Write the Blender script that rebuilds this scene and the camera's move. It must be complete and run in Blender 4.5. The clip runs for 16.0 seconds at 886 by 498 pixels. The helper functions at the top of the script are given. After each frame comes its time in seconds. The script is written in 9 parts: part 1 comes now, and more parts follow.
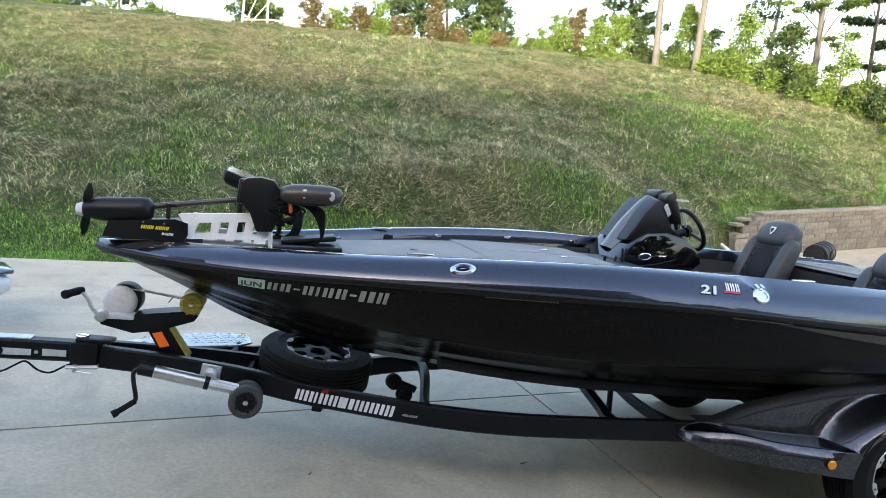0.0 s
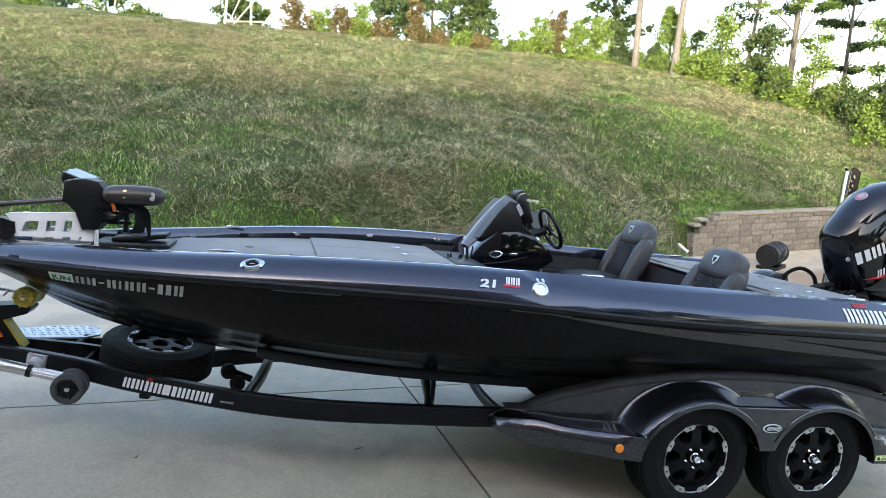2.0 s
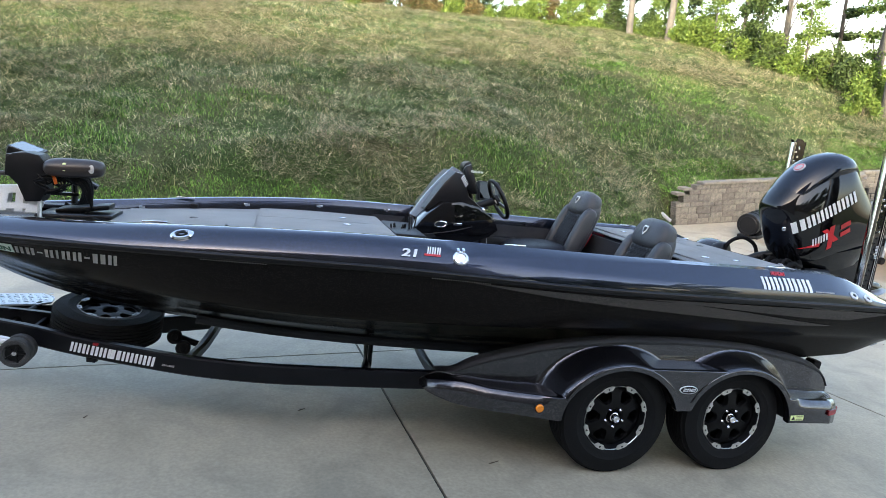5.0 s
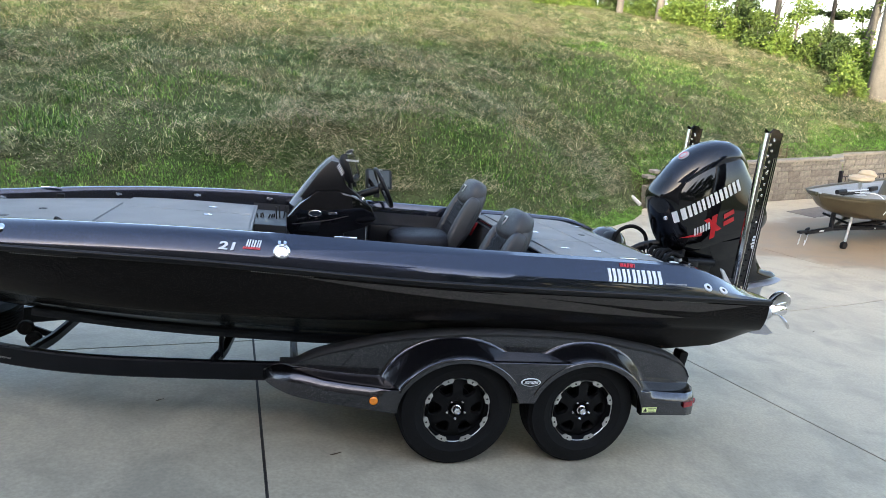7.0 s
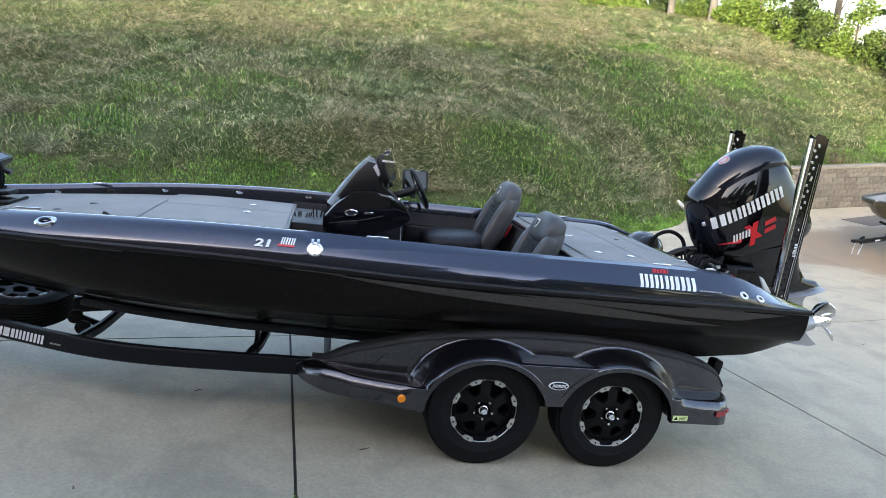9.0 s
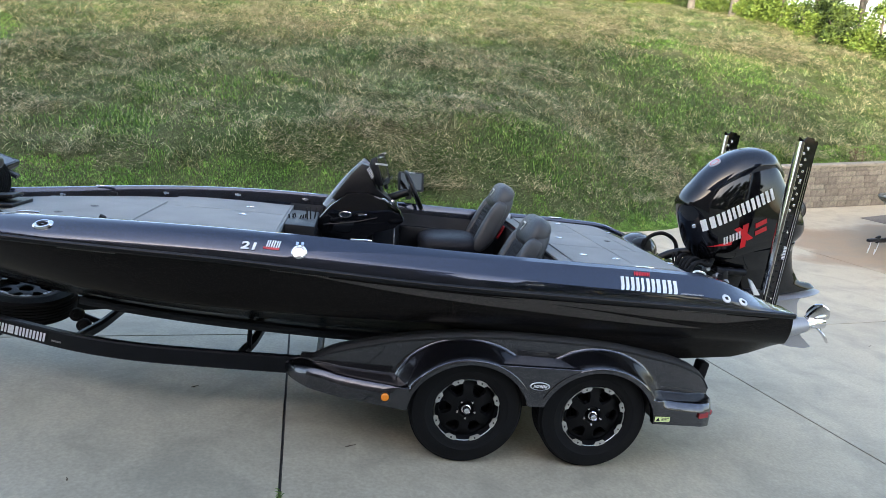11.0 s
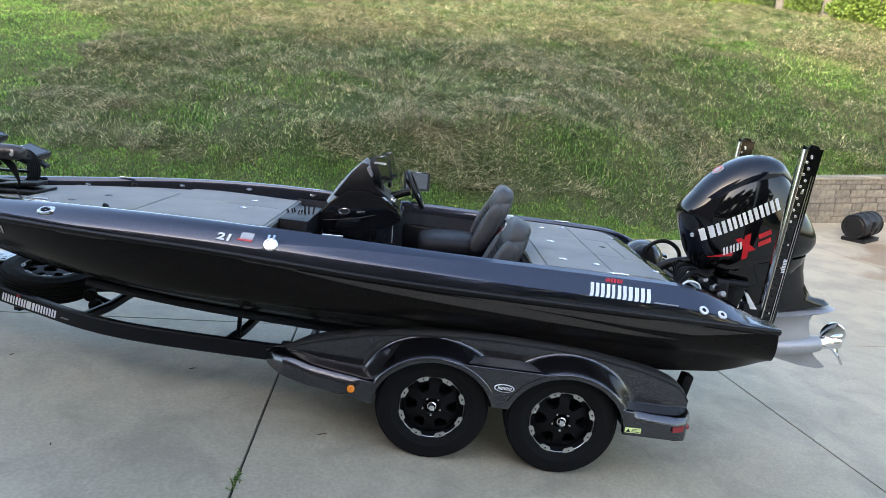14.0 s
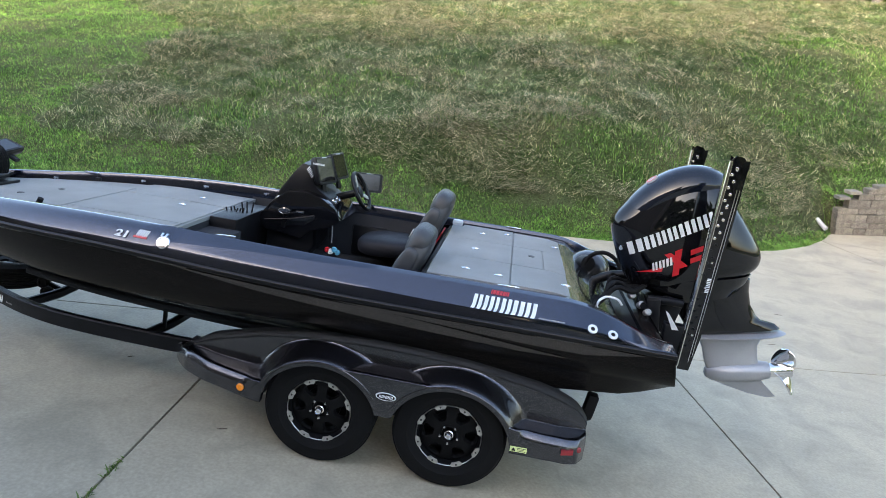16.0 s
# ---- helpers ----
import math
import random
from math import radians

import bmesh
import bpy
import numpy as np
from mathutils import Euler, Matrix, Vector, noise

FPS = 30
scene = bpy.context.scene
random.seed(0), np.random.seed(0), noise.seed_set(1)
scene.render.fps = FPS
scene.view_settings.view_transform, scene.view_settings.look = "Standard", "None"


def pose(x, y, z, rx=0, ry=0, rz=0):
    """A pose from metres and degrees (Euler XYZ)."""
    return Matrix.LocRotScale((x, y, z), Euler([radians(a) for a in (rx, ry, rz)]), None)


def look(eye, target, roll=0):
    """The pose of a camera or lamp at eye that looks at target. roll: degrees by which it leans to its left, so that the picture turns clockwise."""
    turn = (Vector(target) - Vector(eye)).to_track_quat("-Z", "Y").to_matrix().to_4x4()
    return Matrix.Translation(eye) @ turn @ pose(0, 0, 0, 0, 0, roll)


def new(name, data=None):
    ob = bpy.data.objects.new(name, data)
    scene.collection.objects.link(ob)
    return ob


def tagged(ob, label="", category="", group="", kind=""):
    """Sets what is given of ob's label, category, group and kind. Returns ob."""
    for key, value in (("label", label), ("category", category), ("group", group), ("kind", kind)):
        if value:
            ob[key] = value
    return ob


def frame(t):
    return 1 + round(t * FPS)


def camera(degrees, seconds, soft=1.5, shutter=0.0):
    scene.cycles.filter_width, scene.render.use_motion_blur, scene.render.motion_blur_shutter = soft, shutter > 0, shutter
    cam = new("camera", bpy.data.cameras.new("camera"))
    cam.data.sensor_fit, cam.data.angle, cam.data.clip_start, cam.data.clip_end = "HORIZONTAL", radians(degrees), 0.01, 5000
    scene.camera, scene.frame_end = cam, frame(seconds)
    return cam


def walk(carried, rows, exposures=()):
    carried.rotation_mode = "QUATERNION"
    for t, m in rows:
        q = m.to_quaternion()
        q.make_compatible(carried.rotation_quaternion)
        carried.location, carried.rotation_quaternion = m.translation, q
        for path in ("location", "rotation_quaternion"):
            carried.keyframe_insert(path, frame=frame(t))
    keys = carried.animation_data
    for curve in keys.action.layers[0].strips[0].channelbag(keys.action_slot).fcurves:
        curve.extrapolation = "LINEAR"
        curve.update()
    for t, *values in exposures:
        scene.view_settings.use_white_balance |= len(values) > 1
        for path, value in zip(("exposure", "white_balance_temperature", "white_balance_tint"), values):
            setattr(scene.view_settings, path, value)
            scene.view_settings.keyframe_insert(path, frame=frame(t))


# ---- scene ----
cam = camera(69.1, 16.0, soft=0.6)
PATH = [
    (0, (-3.142, -2.449, 2.259), (-2.676, -0.546, 1.860), 0.04),
    (0.5, (-2.821, -2.619, 2.270), (-2.354, -0.716, 1.870), -0.01),
    (1, (-2.433, -2.776, 2.279), (-1.969, -0.872, 1.881), 0.06),
    (1.5, (-2.223, -2.872, 2.287), (-1.759, -0.968, 1.889), 0.10),
    (2, (-2.187, -2.916, 2.284), (-1.720, -1.012, 1.887), 0.07),
    (2.5, (-2.172, -2.949, 2.292), (-1.707, -1.045, 1.895), 0.07),
    (3, (-2.134, -3.007, 2.301), (-1.668, -1.103, 1.904), 0.07),
    (3.5, (-2.064, -3.073, 2.307), (-1.598, -1.169, 1.911), 0.06),
    (6, (-1.439, -3.219, 2.350), (-0.981, -1.351, 1.803), -0.02),
    (6.5, (-1.134, -3.281, 2.366), (-0.676, -1.413, 1.818), -0.03),
    (7, (-0.830, -3.345, 2.379), (-0.391, -1.472, 1.830), -0.11),
    (7.5, (-0.665, -3.383, 2.382), (-0.228, -1.510, 1.833), -0.10),
    (8, (-0.674, -3.387, 2.377), (-0.272, -1.506, 1.830), -0.03),
    (8.5, (-0.718, -3.391, 2.380), (-0.384, -1.496, 1.835), -0.01),
    (9, (-0.762, -3.395, 2.391), (-0.455, -1.496, 1.845), 0.05),
    (11.5, (-0.332, -3.541, 2.455), (-0.107, -1.634, 1.898), -0.27),
    (12, (-0.033, -3.578, 2.455), (0.179, -1.668, 1.901), -0.08),
    (12.5, (0.099, -3.602, 2.454), (0.296, -1.690, 1.901), -0.02),
    (13, (0.079, -3.622, 2.454), (0.223, -1.705, 1.902), 0.02),
    (13.5, (0.059, -3.630, 2.457), (0.138, -1.709, 1.904), 0.06),
    (14, (0.114, -3.608, 2.452), (0.118, -1.686, 1.900), -0.04),
    (14.5, (0.299, -3.580, 2.459), (0.225, -1.659, 1.907), -0.02),
    (15, (0.592, -3.536, 2.476), (0.450, -1.620, 1.918), -0.02),
    (15.5, (0.970, -3.497, 2.491), (0.773, -1.588, 1.930), 0.08),
    (16, (1.308, -3.459, 2.494), (1.057, -1.556, 1.932), 0.07),
]
walk(cam, [(t, look(e, g, r)) for t, e, g, r in PATH], ((0, 2.52, 6900, 10),))
# ---- sky, sun ----
SUN_ELEV, SUN_AZ = 13.0, 203.0          # degrees; azimuth of the sun clockwise from +y
world = bpy.data.worlds.new("world")
scene.world = world
world.use_nodes = True
wn = world.node_tree.nodes
sky = wn.new("ShaderNodeTexSky")
sky.sky_type = "NISHITA"
sky.sun_disc = False
sky.sun_elevation = radians(SUN_ELEV + 14)
sky.sun_rotation = radians(SUN_AZ)
sky.dust_density = 2.5
sky.ozone_density = 1.0
world.node_tree.links.new(sky.outputs[0], wn["Background"].inputs[0])
wn["Background"].inputs[1].default_value = 0.15
sun = new("sun", bpy.data.lights.new("sun", "SUN"))
sun.data.energy = 3.6
sun.data.angle = radians(4.0)
sun.data.color = (1.0, 0.87, 0.66)
sa, se = radians(SUN_AZ), radians(SUN_ELEV)
sun_from = Vector((math.sin(sa) * math.cos(se), math.cos(sa) * math.cos(se), math.sin(se)))
sun.matrix_world = look(sun_from * 60, (0, 0, 0))
# ---- materials ----
def material(name, base, rough=0.5, metal=0.0, var=0.15, scale=6.0, fine=60.0, bump=0.0, bump_scale=80.0, coat=0.0, spec=0.5, other=None, rand=0.0, detail=6.0):
    """A principled material whose colour varies at two scales, with fine relief."""
    m = bpy.data.materials.new(name)
    m.use_nodes = True
    nt = m.node_tree
    n, l = nt.nodes, nt.links
    p = n["Principled BSDF"]
    p.inputs["Roughness"].default_value = rough
    p.inputs["Metallic"].default_value = metal
    p.inputs["Coat Weight"].default_value = coat
    p.inputs["Coat Roughness"].default_value = 0.03
    p.inputs["Specular IOR Level"].default_value = spec
    co = n.new("ShaderNodeTexCoord")
    a = n.new("ShaderNodeTexNoise"); a.inputs["Scale"].default_value = scale; a.inputs["Detail"].default_value = detail
    b = n.new("ShaderNodeTexNoise"); b.inputs["Scale"].default_value = fine; b.inputs["Detail"].default_value = 3
    l.new(co.outputs["Object"], a.inputs["Vector"]); l.new(co.outputs["Object"], b.inputs["Vector"])
    add = n.new("ShaderNodeMath"); add.operation = "MULTIPLY_ADD"; add.inputs[1].default_value = 0.5
    half = n.new("ShaderNodeMath"); half.operation = "MULTIPLY"; half.inputs[1].default_value = 0.5
    l.new(a.outputs["Fac"], half.inputs[0]); l.new(b.outputs["Fac"], add.inputs[0]); l.new(half.outputs[0], add.inputs[2])
    ramp = n.new("ShaderNodeValToRGB")
    lo = [max(0.0, c * (1 - var)) for c in base]; hi = [min(1.0, c * (1 + var)) for c in base]
    if other: hi = list(other)
    ramp.color_ramp.elements[0].position, ramp.color_ramp.elements[1].position = 0.36, 0.64
    ramp.color_ramp.elements[0].color, ramp.color_ramp.elements[1].color = (*lo, 1), (*hi, 1)
    l.new(add.outputs[0], ramp.inputs[0])
    col = ramp.outputs[0]
    if rand:
        oi = n.new("ShaderNodeObjectInfo")
        hs = n.new("ShaderNodeHueSaturation")
        mr = n.new("ShaderNodeMapRange"); mr.inputs["To Min"].default_value = 1 - rand; mr.inputs["To Max"].default_value = 1 + rand
        l.new(oi.outputs["Random"], mr.inputs["Value"]); l.new(mr.outputs[0], hs.inputs["Value"]); l.new(col, hs.inputs["Color"])
        col = hs.outputs[0]
    l.new(col, p.inputs["Base Color"])
    rr = n.new("ShaderNodeMapRange"); rr.inputs["To Min"].default_value = max(0.0, rough * 0.8); rr.inputs["To Max"].default_value = min(1.0, rough * 1.2)
    l.new(a.outputs["Fac"], rr.inputs["Value"]); l.new(rr.outputs[0], p.inputs["Roughness"])
    if bump:
        c = n.new("ShaderNodeTexNoise"); c.inputs["Scale"].default_value = bump_scale; c.inputs["Detail"].default_value = 4
        l.new(co.outputs["Object"], c.inputs["Vector"])
        bp = n.new("ShaderNodeBump"); bp.inputs["Strength"].default_value = bump; bp.inputs["Distance"].default_value = 0.01
        l.new(c.outputs["Fac"], bp.inputs["Height"]); l.new(bp.outputs[0], p.inputs["Normal"])
    return m


def flake_paint(name, base, flake, rough, size, amount, coat=0.0, spec=0.5, metal=(0.0, 0.6)):
    """Metal-flake gel coat under clear coat: small cells of brighter flake in a dark base."""
    m = material(name, base, rough, 0.0, 0.25, 1.5, 500, 0.0, coat=coat, spec=spec)
    nt = m.node_tree
    n, l = nt.nodes, nt.links
    p = n["Principled BSDF"]
    co = n.new("ShaderNodeTexCoord")
    v = n.new("ShaderNodeTexVoronoi"); v.inputs["Scale"].default_value = size
    l.new(co.outputs["Object"], v.inputs["Vector"])
    sep = n.new("ShaderNodeSeparateColor"); l.new(v.outputs["Color"], sep.inputs[0])
    mr = n.new("ShaderNodeMapRange"); mr.inputs["From Min"].default_value = 1 - amount; mr.inputs["From Max"].default_value = 1.0
    l.new(sep.outputs[0], mr.inputs["Value"])
    mix = n.new("ShaderNodeMix"); mix.data_type = "RGBA"
    old = p.inputs["Base Color"].links[0].from_socket
    l.new(mr.outputs[0], mix.inputs["Factor"]); l.new(old, mix.inputs["A"]); mix.inputs["B"].default_value = (*flake, 1)
    l.new(mix.outputs["Result"], p.inputs["Base Color"])
    share = n.new("ShaderNodeMapRange"); share.inputs["To Min"].default_value, share.inputs["To Max"].default_value = metal
    l.new(mr.outputs[0], share.inputs["Value"]); l.new(share.outputs[0], p.inputs["Metallic"])
    bp = n.new("ShaderNodeBump"); bp.inputs["Strength"].default_value = 0.05; bp.inputs["Distance"].default_value = 0.002
    l.new(sep.outputs[1], bp.inputs["Height"]); l.new(bp.outputs[0], p.inputs["Normal"])
    return m


M = {}
M["gel_black"] = flake_paint("black_gel_coat", (0.0048, 0.0042, 0.0040), (0.036, 0.030, 0.028), 0.24, 230, 0.26, 0.0, 0.10)
M["gel_blue"] = flake_paint("midnight_blue_flake", (0.013, 0.016, 0.028), (0.066, 0.078, 0.118), 0.20, 340, 0.45, 1.0, 0.5, (0.8, 1.0))
M["gel_grey"] = flake_paint("charcoal_flake", (0.030, 0.026, 0.024), (0.105, 0.090, 0.083), 0.24, 230, 0.40)
M["fender_paint"] = flake_paint("fender_blue_black_flake", (0.030, 0.030, 0.036), (0.170, 0.165, 0.182), 0.25, 230, 0.42, 1.0, 0.4, (0.9, 1.0))
M["black_texture"] = material("textured_black", (0.013, 0.013, 0.014), 0.6, 0, 0.3, 12, 300, 0.5, 220)
M["carpet"] = material("grey_marine_carpet", (0.255, 0.262, 0.258), 0.95, 0, 0.14, 3.0, 220, 0.6, 420, spec=0.1)
M["carpet_dark"] = material("charcoal_carpet", (0.035, 0.036, 0.04), 0.95, 0, 0.25, 4, 220, 0.6, 420, spec=0.1)
M["black_plastic"] = material("black_plastic", (0.006, 0.006, 0.007), 0.4, 0, 0.3, 9, 160, 0.12, 200, spec=0.25)
M["black_gloss"] = material("gloss_black_cowl", (0.004, 0.004, 0.005), 0.05, 0, 0.3, 3, 120, 0.0)
M["black_frame"] = material("black_trailer_paint", (0.005, 0.0055, 0.0075), 0.38, 0, 0.35, 7, 140, 0.10, 150, spec=0.2)
M["rim_black"] = material("satin_black_rim", (0.0045, 0.0045, 0.005), 0.5, 0, 0.3, 9, 160, 0.1, 200, spec=0.12)
M["rubber"] = material("tyre_rubber", (0.006, 0.006, 0.0065), 0.75, 0, 0.3, 14, 160, 0.3, 180, spec=0.15)
M["chrome"] = material("polished_steel", (0.72, 0.72, 0.74), 0.09, 1.0, 0.08, 6, 90)
M["alloy"] = material("machined_alloy", (0.60, 0.59, 0.57), 0.36, 1.0, 0.15, 20, 200, 0.1, 150)
M["zinc"] = material("galvanised_steel", (0.55, 0.56, 0.57), 0.4, 0.9, 0.15, 12, 120, 0.1, 100)
M["white_alu"] = material("white_aluminium_bracket", (0.74, 0.74, 0.73), 0.35, 0.1, 0.08, 8, 90)
M["winch_grey"] = material("light_grey_winch_cover", (0.50, 0.51, 0.52), 0.4, 0, 0.12, 8, 90)
M["silver_paint"] = material("silver_lower_unit_paint", (0.30, 0.31, 0.33), 0.36, 0.4, 0.1, 6, 160)
M["vinyl"] = material("dark_grey_vinyl", (0.033, 0.034, 0.037), 0.40, 0, 0.22, 10, 260, 0.25, 500)
M["vinyl_black"] = material("black_quilted_vinyl", (0.010, 0.010, 0.013), 0.5, 0, 0.22, 10, 260, 0.3, 400, spec=0.2)
M["white"] = material("white_lettering", (0.66, 0.67, 0.68), 0.4, 0, 0.05, 10, 90)
M["silver_letter"] = material("grey_lettering", (0.30, 0.29, 0.28), 0.45, 0, 0.08, 10, 90)
M["red"] = material("red_graphic", (0.50, 0.012, 0.02), 0.35, 0, 0.12, 10, 90)
M["red_lens"] = material("red_lamp_lens", (0.24, 0.010, 0.014), 0.18, 0, 0.15, 30, 90, coat=0.6)
M["amber_lens"] = material("amber_lamp_lens", (0.85, 0.24, 0.01), 0.2, 0, 0.15, 30, 90, coat=0.6)
M["orange"] = material("orange_reflector", (0.85, 0.16, 0.02), 0.3, 0, 0.1, 30, 90)
M["yellow_poly"] = material("amber_polyurethane_roller", (0.33, 0.27, 0.03), 0.4, 0, 0.25, 12, 90)
M["label_yellow"] = material("yellow_label", (0.72, 0.78, 0.35), 0.5, 0, 0.05, 10, 90)
M["label_white"] = material("white_label", (0.42, 0.43, 0.44), 0.5, 0, 0.1, 30, 90)
M["label_green"] = material("pale_green_sticker", (0.62, 0.72, 0.64), 0.5, 0, 0.08, 10, 90)
M["dark_green"] = material("dark_green_print", (0.02, 0.10, 0.06), 0.5)
M["yellow_letter"] = material("yellow_lettering", (0.80, 0.60, 0.03), 0.4, 0, 0.06, 10, 90)
M["strap"] = material("grey_webbing", (0.35, 0.36, 0.37), 0.85, 0, 0.2, 30, 200, 0.3, 300)
M["screen"] = material("dark_display_glass", (0.012, 0.010, 0.009), 0.10, 0, 0.2, 3, 90, spec=0.5)
M["screen_light"] = material("pale_display_glass", (0.22, 0.22, 0.22), 0.15, 0, 0.1, 3, 90)
M["bronze_plastic"] = material("bronze_brown_plastic", (0.032, 0.025, 0.022), 0.35, 0, 0.2, 9, 160)
M["smoke"] = material("smoked_windscreen", (0.034, 0.034, 0.037), 0.08, 0, 0.15, 3, 90, spec=0.6)
M["screen_acrylic"] = material("smoked_acrylic", (0.085, 0.088, 0.092), 0.08, 0, 0.15, 3, 90, spec=0.8)
# ---- mesh tools ----
ORIGIN = {}
BOAT = pose(0, 0, 0, -3.458, 7.818, 0)       # the drive falls towards the stern: boat and trailer stand square on it


def thing(name, origin, label, category, group="", frame_of=BOAT, kind=""):
    ob = new(name)
    ob.empty_display_size = 0.1
    ob.matrix_world = frame_of @ Matrix.Translation(origin)
    ORIGIN[ob.name] = Vector(origin)
    return tagged(ob, label, category, group, kind)


def part(name, bm, mat, parent, label="", smooth=38):
    """Links a bmesh, given in the frame of its thing, as one mesh under a thing or a part."""
    o = ORIGIN[parent.name]
    bmesh.ops.translate(bm, verts=bm.verts, vec=-o)
    bmesh.ops.recalc_face_normals(bm, faces=bm.faces)
    me = bpy.data.meshes.new(name)
    for f in bm.faces:
        f.smooth = smooth > 0
    if smooth:
        lim = radians(smooth)
        for e in bm.edges:
            if len(e.link_faces) == 2 and e.calc_face_angle(0) > lim:
                e.smooth = False
    bm.to_mesh(me)
    bm.free()
    for m in (mat if isinstance(mat, (list, tuple)) else [mat]):
        me.materials.append(m)
    ob = new(name, me)
    ob.parent = parent
    ORIGIN[ob.name] = o
    if label:
        ob["label"] = label
    return ob


def whole(name, bm, mat, label, category, group="", kind="", frame_of=None, origin=(0, 0, 0), smooth=38):
    """A thing that is a single mesh."""
    e = Vector(origin)
    bmesh.ops.translate(bm, verts=bm.verts, vec=-e)
    bmesh.ops.recalc_face_normals(bm, faces=bm.faces)
    me = bpy.data.meshes.new(name)
    for f in bm.faces:
        f.smooth = smooth > 0
    for ed in bm.edges:
        if len(ed.link_faces) == 2 and ed.calc_face_angle(0) > radians(smooth):
            ed.smooth = False
    bm.to_mesh(me)
    bm.free()
    for m in (mat if isinstance(mat, (list, tuple)) else [mat]):
        me.materials.append(m)
    ob = new(name, me)
    ob.matrix_world = (frame_of or Matrix()) @ Matrix.Translation(e)
    ORIGIN[ob.name] = e
    return tagged(ob, label, category, group, kind)


def B():
    return bmesh.new()


def box(bm, c, s, rot=(0, 0, 0), bevel=0.0, seg=2):
    g = bmesh.ops.create_cube(bm, size=1)["verts"]
    bmesh.ops.scale(bm, verts=g, vec=s)
    if bevel:
        ed = list({e for v in g for e in v.link_edges})
        r = bmesh.ops.bevel(bm, geom=ed, offset=bevel, segments=seg, profile=0.5, affect="EDGES")
        g = list({v for f in r["faces"] for v in f.verts} | {v for v in g if v.is_valid})
        todo = list(g)
        seen = set(g)
        while todo:
            v = todo.pop()
            for e in v.link_edges:
                w = e.other_vert(v)
                if w not in seen:
                    seen.add(w); todo.append(w)
        g = list(seen)
    bmesh.ops.transform(bm, matrix=pose(*c, *rot), verts=g)
    return bm


def frame_along(d):
    d = Vector(d).normalized()
    a = Vector((0, 0, 1)) if abs(d.z) < 0.9 else Vector((1, 0, 0))
    u = d.cross(a).normalized()
    return u, d.cross(u).normalized()


def ring(bm, c, u, v, r, seg, r2=None):
    r2 = r if r2 is None else r2
    return [bm.verts.new(Vector(c) + u * (r * math.cos(2 * math.pi * i / seg)) + v * (r2 * math.sin(2 * math.pi * i / seg))) for i in range(seg)]


def skin(bm, rings, cap=True, closed=True, mat=0):
    for a, b in zip(rings, rings[1:]):
        n = len(a)
        for i in range(n if closed else n - 1):
            f = bm.faces.new((a[i], a[(i + 1) % n], b[(i + 1) % n], b[i]))
            f.material_index = mat
    if cap:
        for r in (rings[0], rings[-1]):
            try:
                bm.faces.new(r).material_index = mat
            except ValueError:
                pass


def tube(bm, pts, r, seg=8, cap=True, r2=None, flat=None):
    """A swept round (or, with flat, elliptical) bar along the points."""
    pts = [Vector(p) for p in pts]
    rings = []
    u0 = None
    for i, p in enumerate(pts):
        d = (pts[min(i + 1, len(pts) - 1)] - pts[max(i - 1, 0)]).normalized()
        if u0 is None:
            u0, _ = frame_along(d)
        u = (u0 - d * u0.dot(d)).normalized()
        v = d.cross(u)
        u0 = u
        k = r if r2 is None else r + (r2 - r) * i / (len(pts) - 1)
        rings.append(ring(bm, p, u, v, k, seg, k * flat if flat else None))
    skin(bm, rings, cap)
    return bm


def cyl(bm, a, b, r, seg=16, r2=None):
    return tube(bm, [a, b], r, seg, True, r2)


def lathe(bm, c, axis, profile, seg=32, cap=False):
    """Profile rows of (radius, distance along the axis)."""
    d = Vector(axis).normalized()
    u, v = frame_along(d)
    rings = [ring(bm, Vector(c) + d * h, u, v, max(r, 1e-4), seg) for r, h in profile]
    skin(bm, rings, cap)
    return bm


def bar(bm, pts, w, h, up=(0, 0, 1), bevel=0.25):
    """A swept bar of rounded rectangular section: w across, h along up."""
    pts = [Vector(p) for p in pts]
    rings = []
    b = min(w, h) * bevel
    sec = [(-w / 2 + b, -h / 2), (w / 2 - b, -h / 2), (w / 2, -h / 2 + b), (w / 2, h / 2 - b), (w / 2 - b, h / 2), (-w / 2 + b, h / 2), (-w / 2, h / 2 - b), (-w / 2, -h / 2 + b)]
    for i, p in enumerate(pts):
        d = (pts[min(i + 1, len(pts) - 1)] - pts[max(i - 1, 0)]).normalized()
        s = d.cross(Vector(up)).normalized()
        t = s.cross(d).normalized()
        rings.append([bm.verts.new(p + s * x + t * y) for x, y in sec])
    skin(bm, rings)
    return bm


def plate(bm, pts, n, thick):
    """A flat plate: the outline pts (3D, in one plane), thickened along n."""
    n = Vector(n) * thick
    a = [bm.verts.new(Vector(p)) for p in pts]
    b = [bm.verts.new(Vector(p) + n) for p in pts]
    bm.faces.new(a)
    bm.faces.new(b[::-1])
    for i in range(len(a)):
        j = (i + 1) % len(a)
        bm.faces.new((a[i], a[j], b[j], b[i]))
    return bm


def curve_pts(pts, n):
    """A smooth curve (Catmull-Rom) through the points, n steps a span."""
    P = [Vector(p) for p in pts]
    P = [P[0] * 2 - P[1]] + P + [P[-1] * 2 - P[-2]]
    out = []
    for i in range(1, len(P) - 2):
        a, b, c, d = P[i - 1:i + 3]
        for k in range(n):
            t = k / n
            out.append(0.5 * ((2 * b) + (c - a) * t + (2 * a - 5 * b + 4 * c - d) * t * t + (3 * b - a - 3 * c + d) * t ** 3))
    return out + [P[-2]]


def lerp(x, xs, ys):
    return float(np.interp(x, xs, ys))


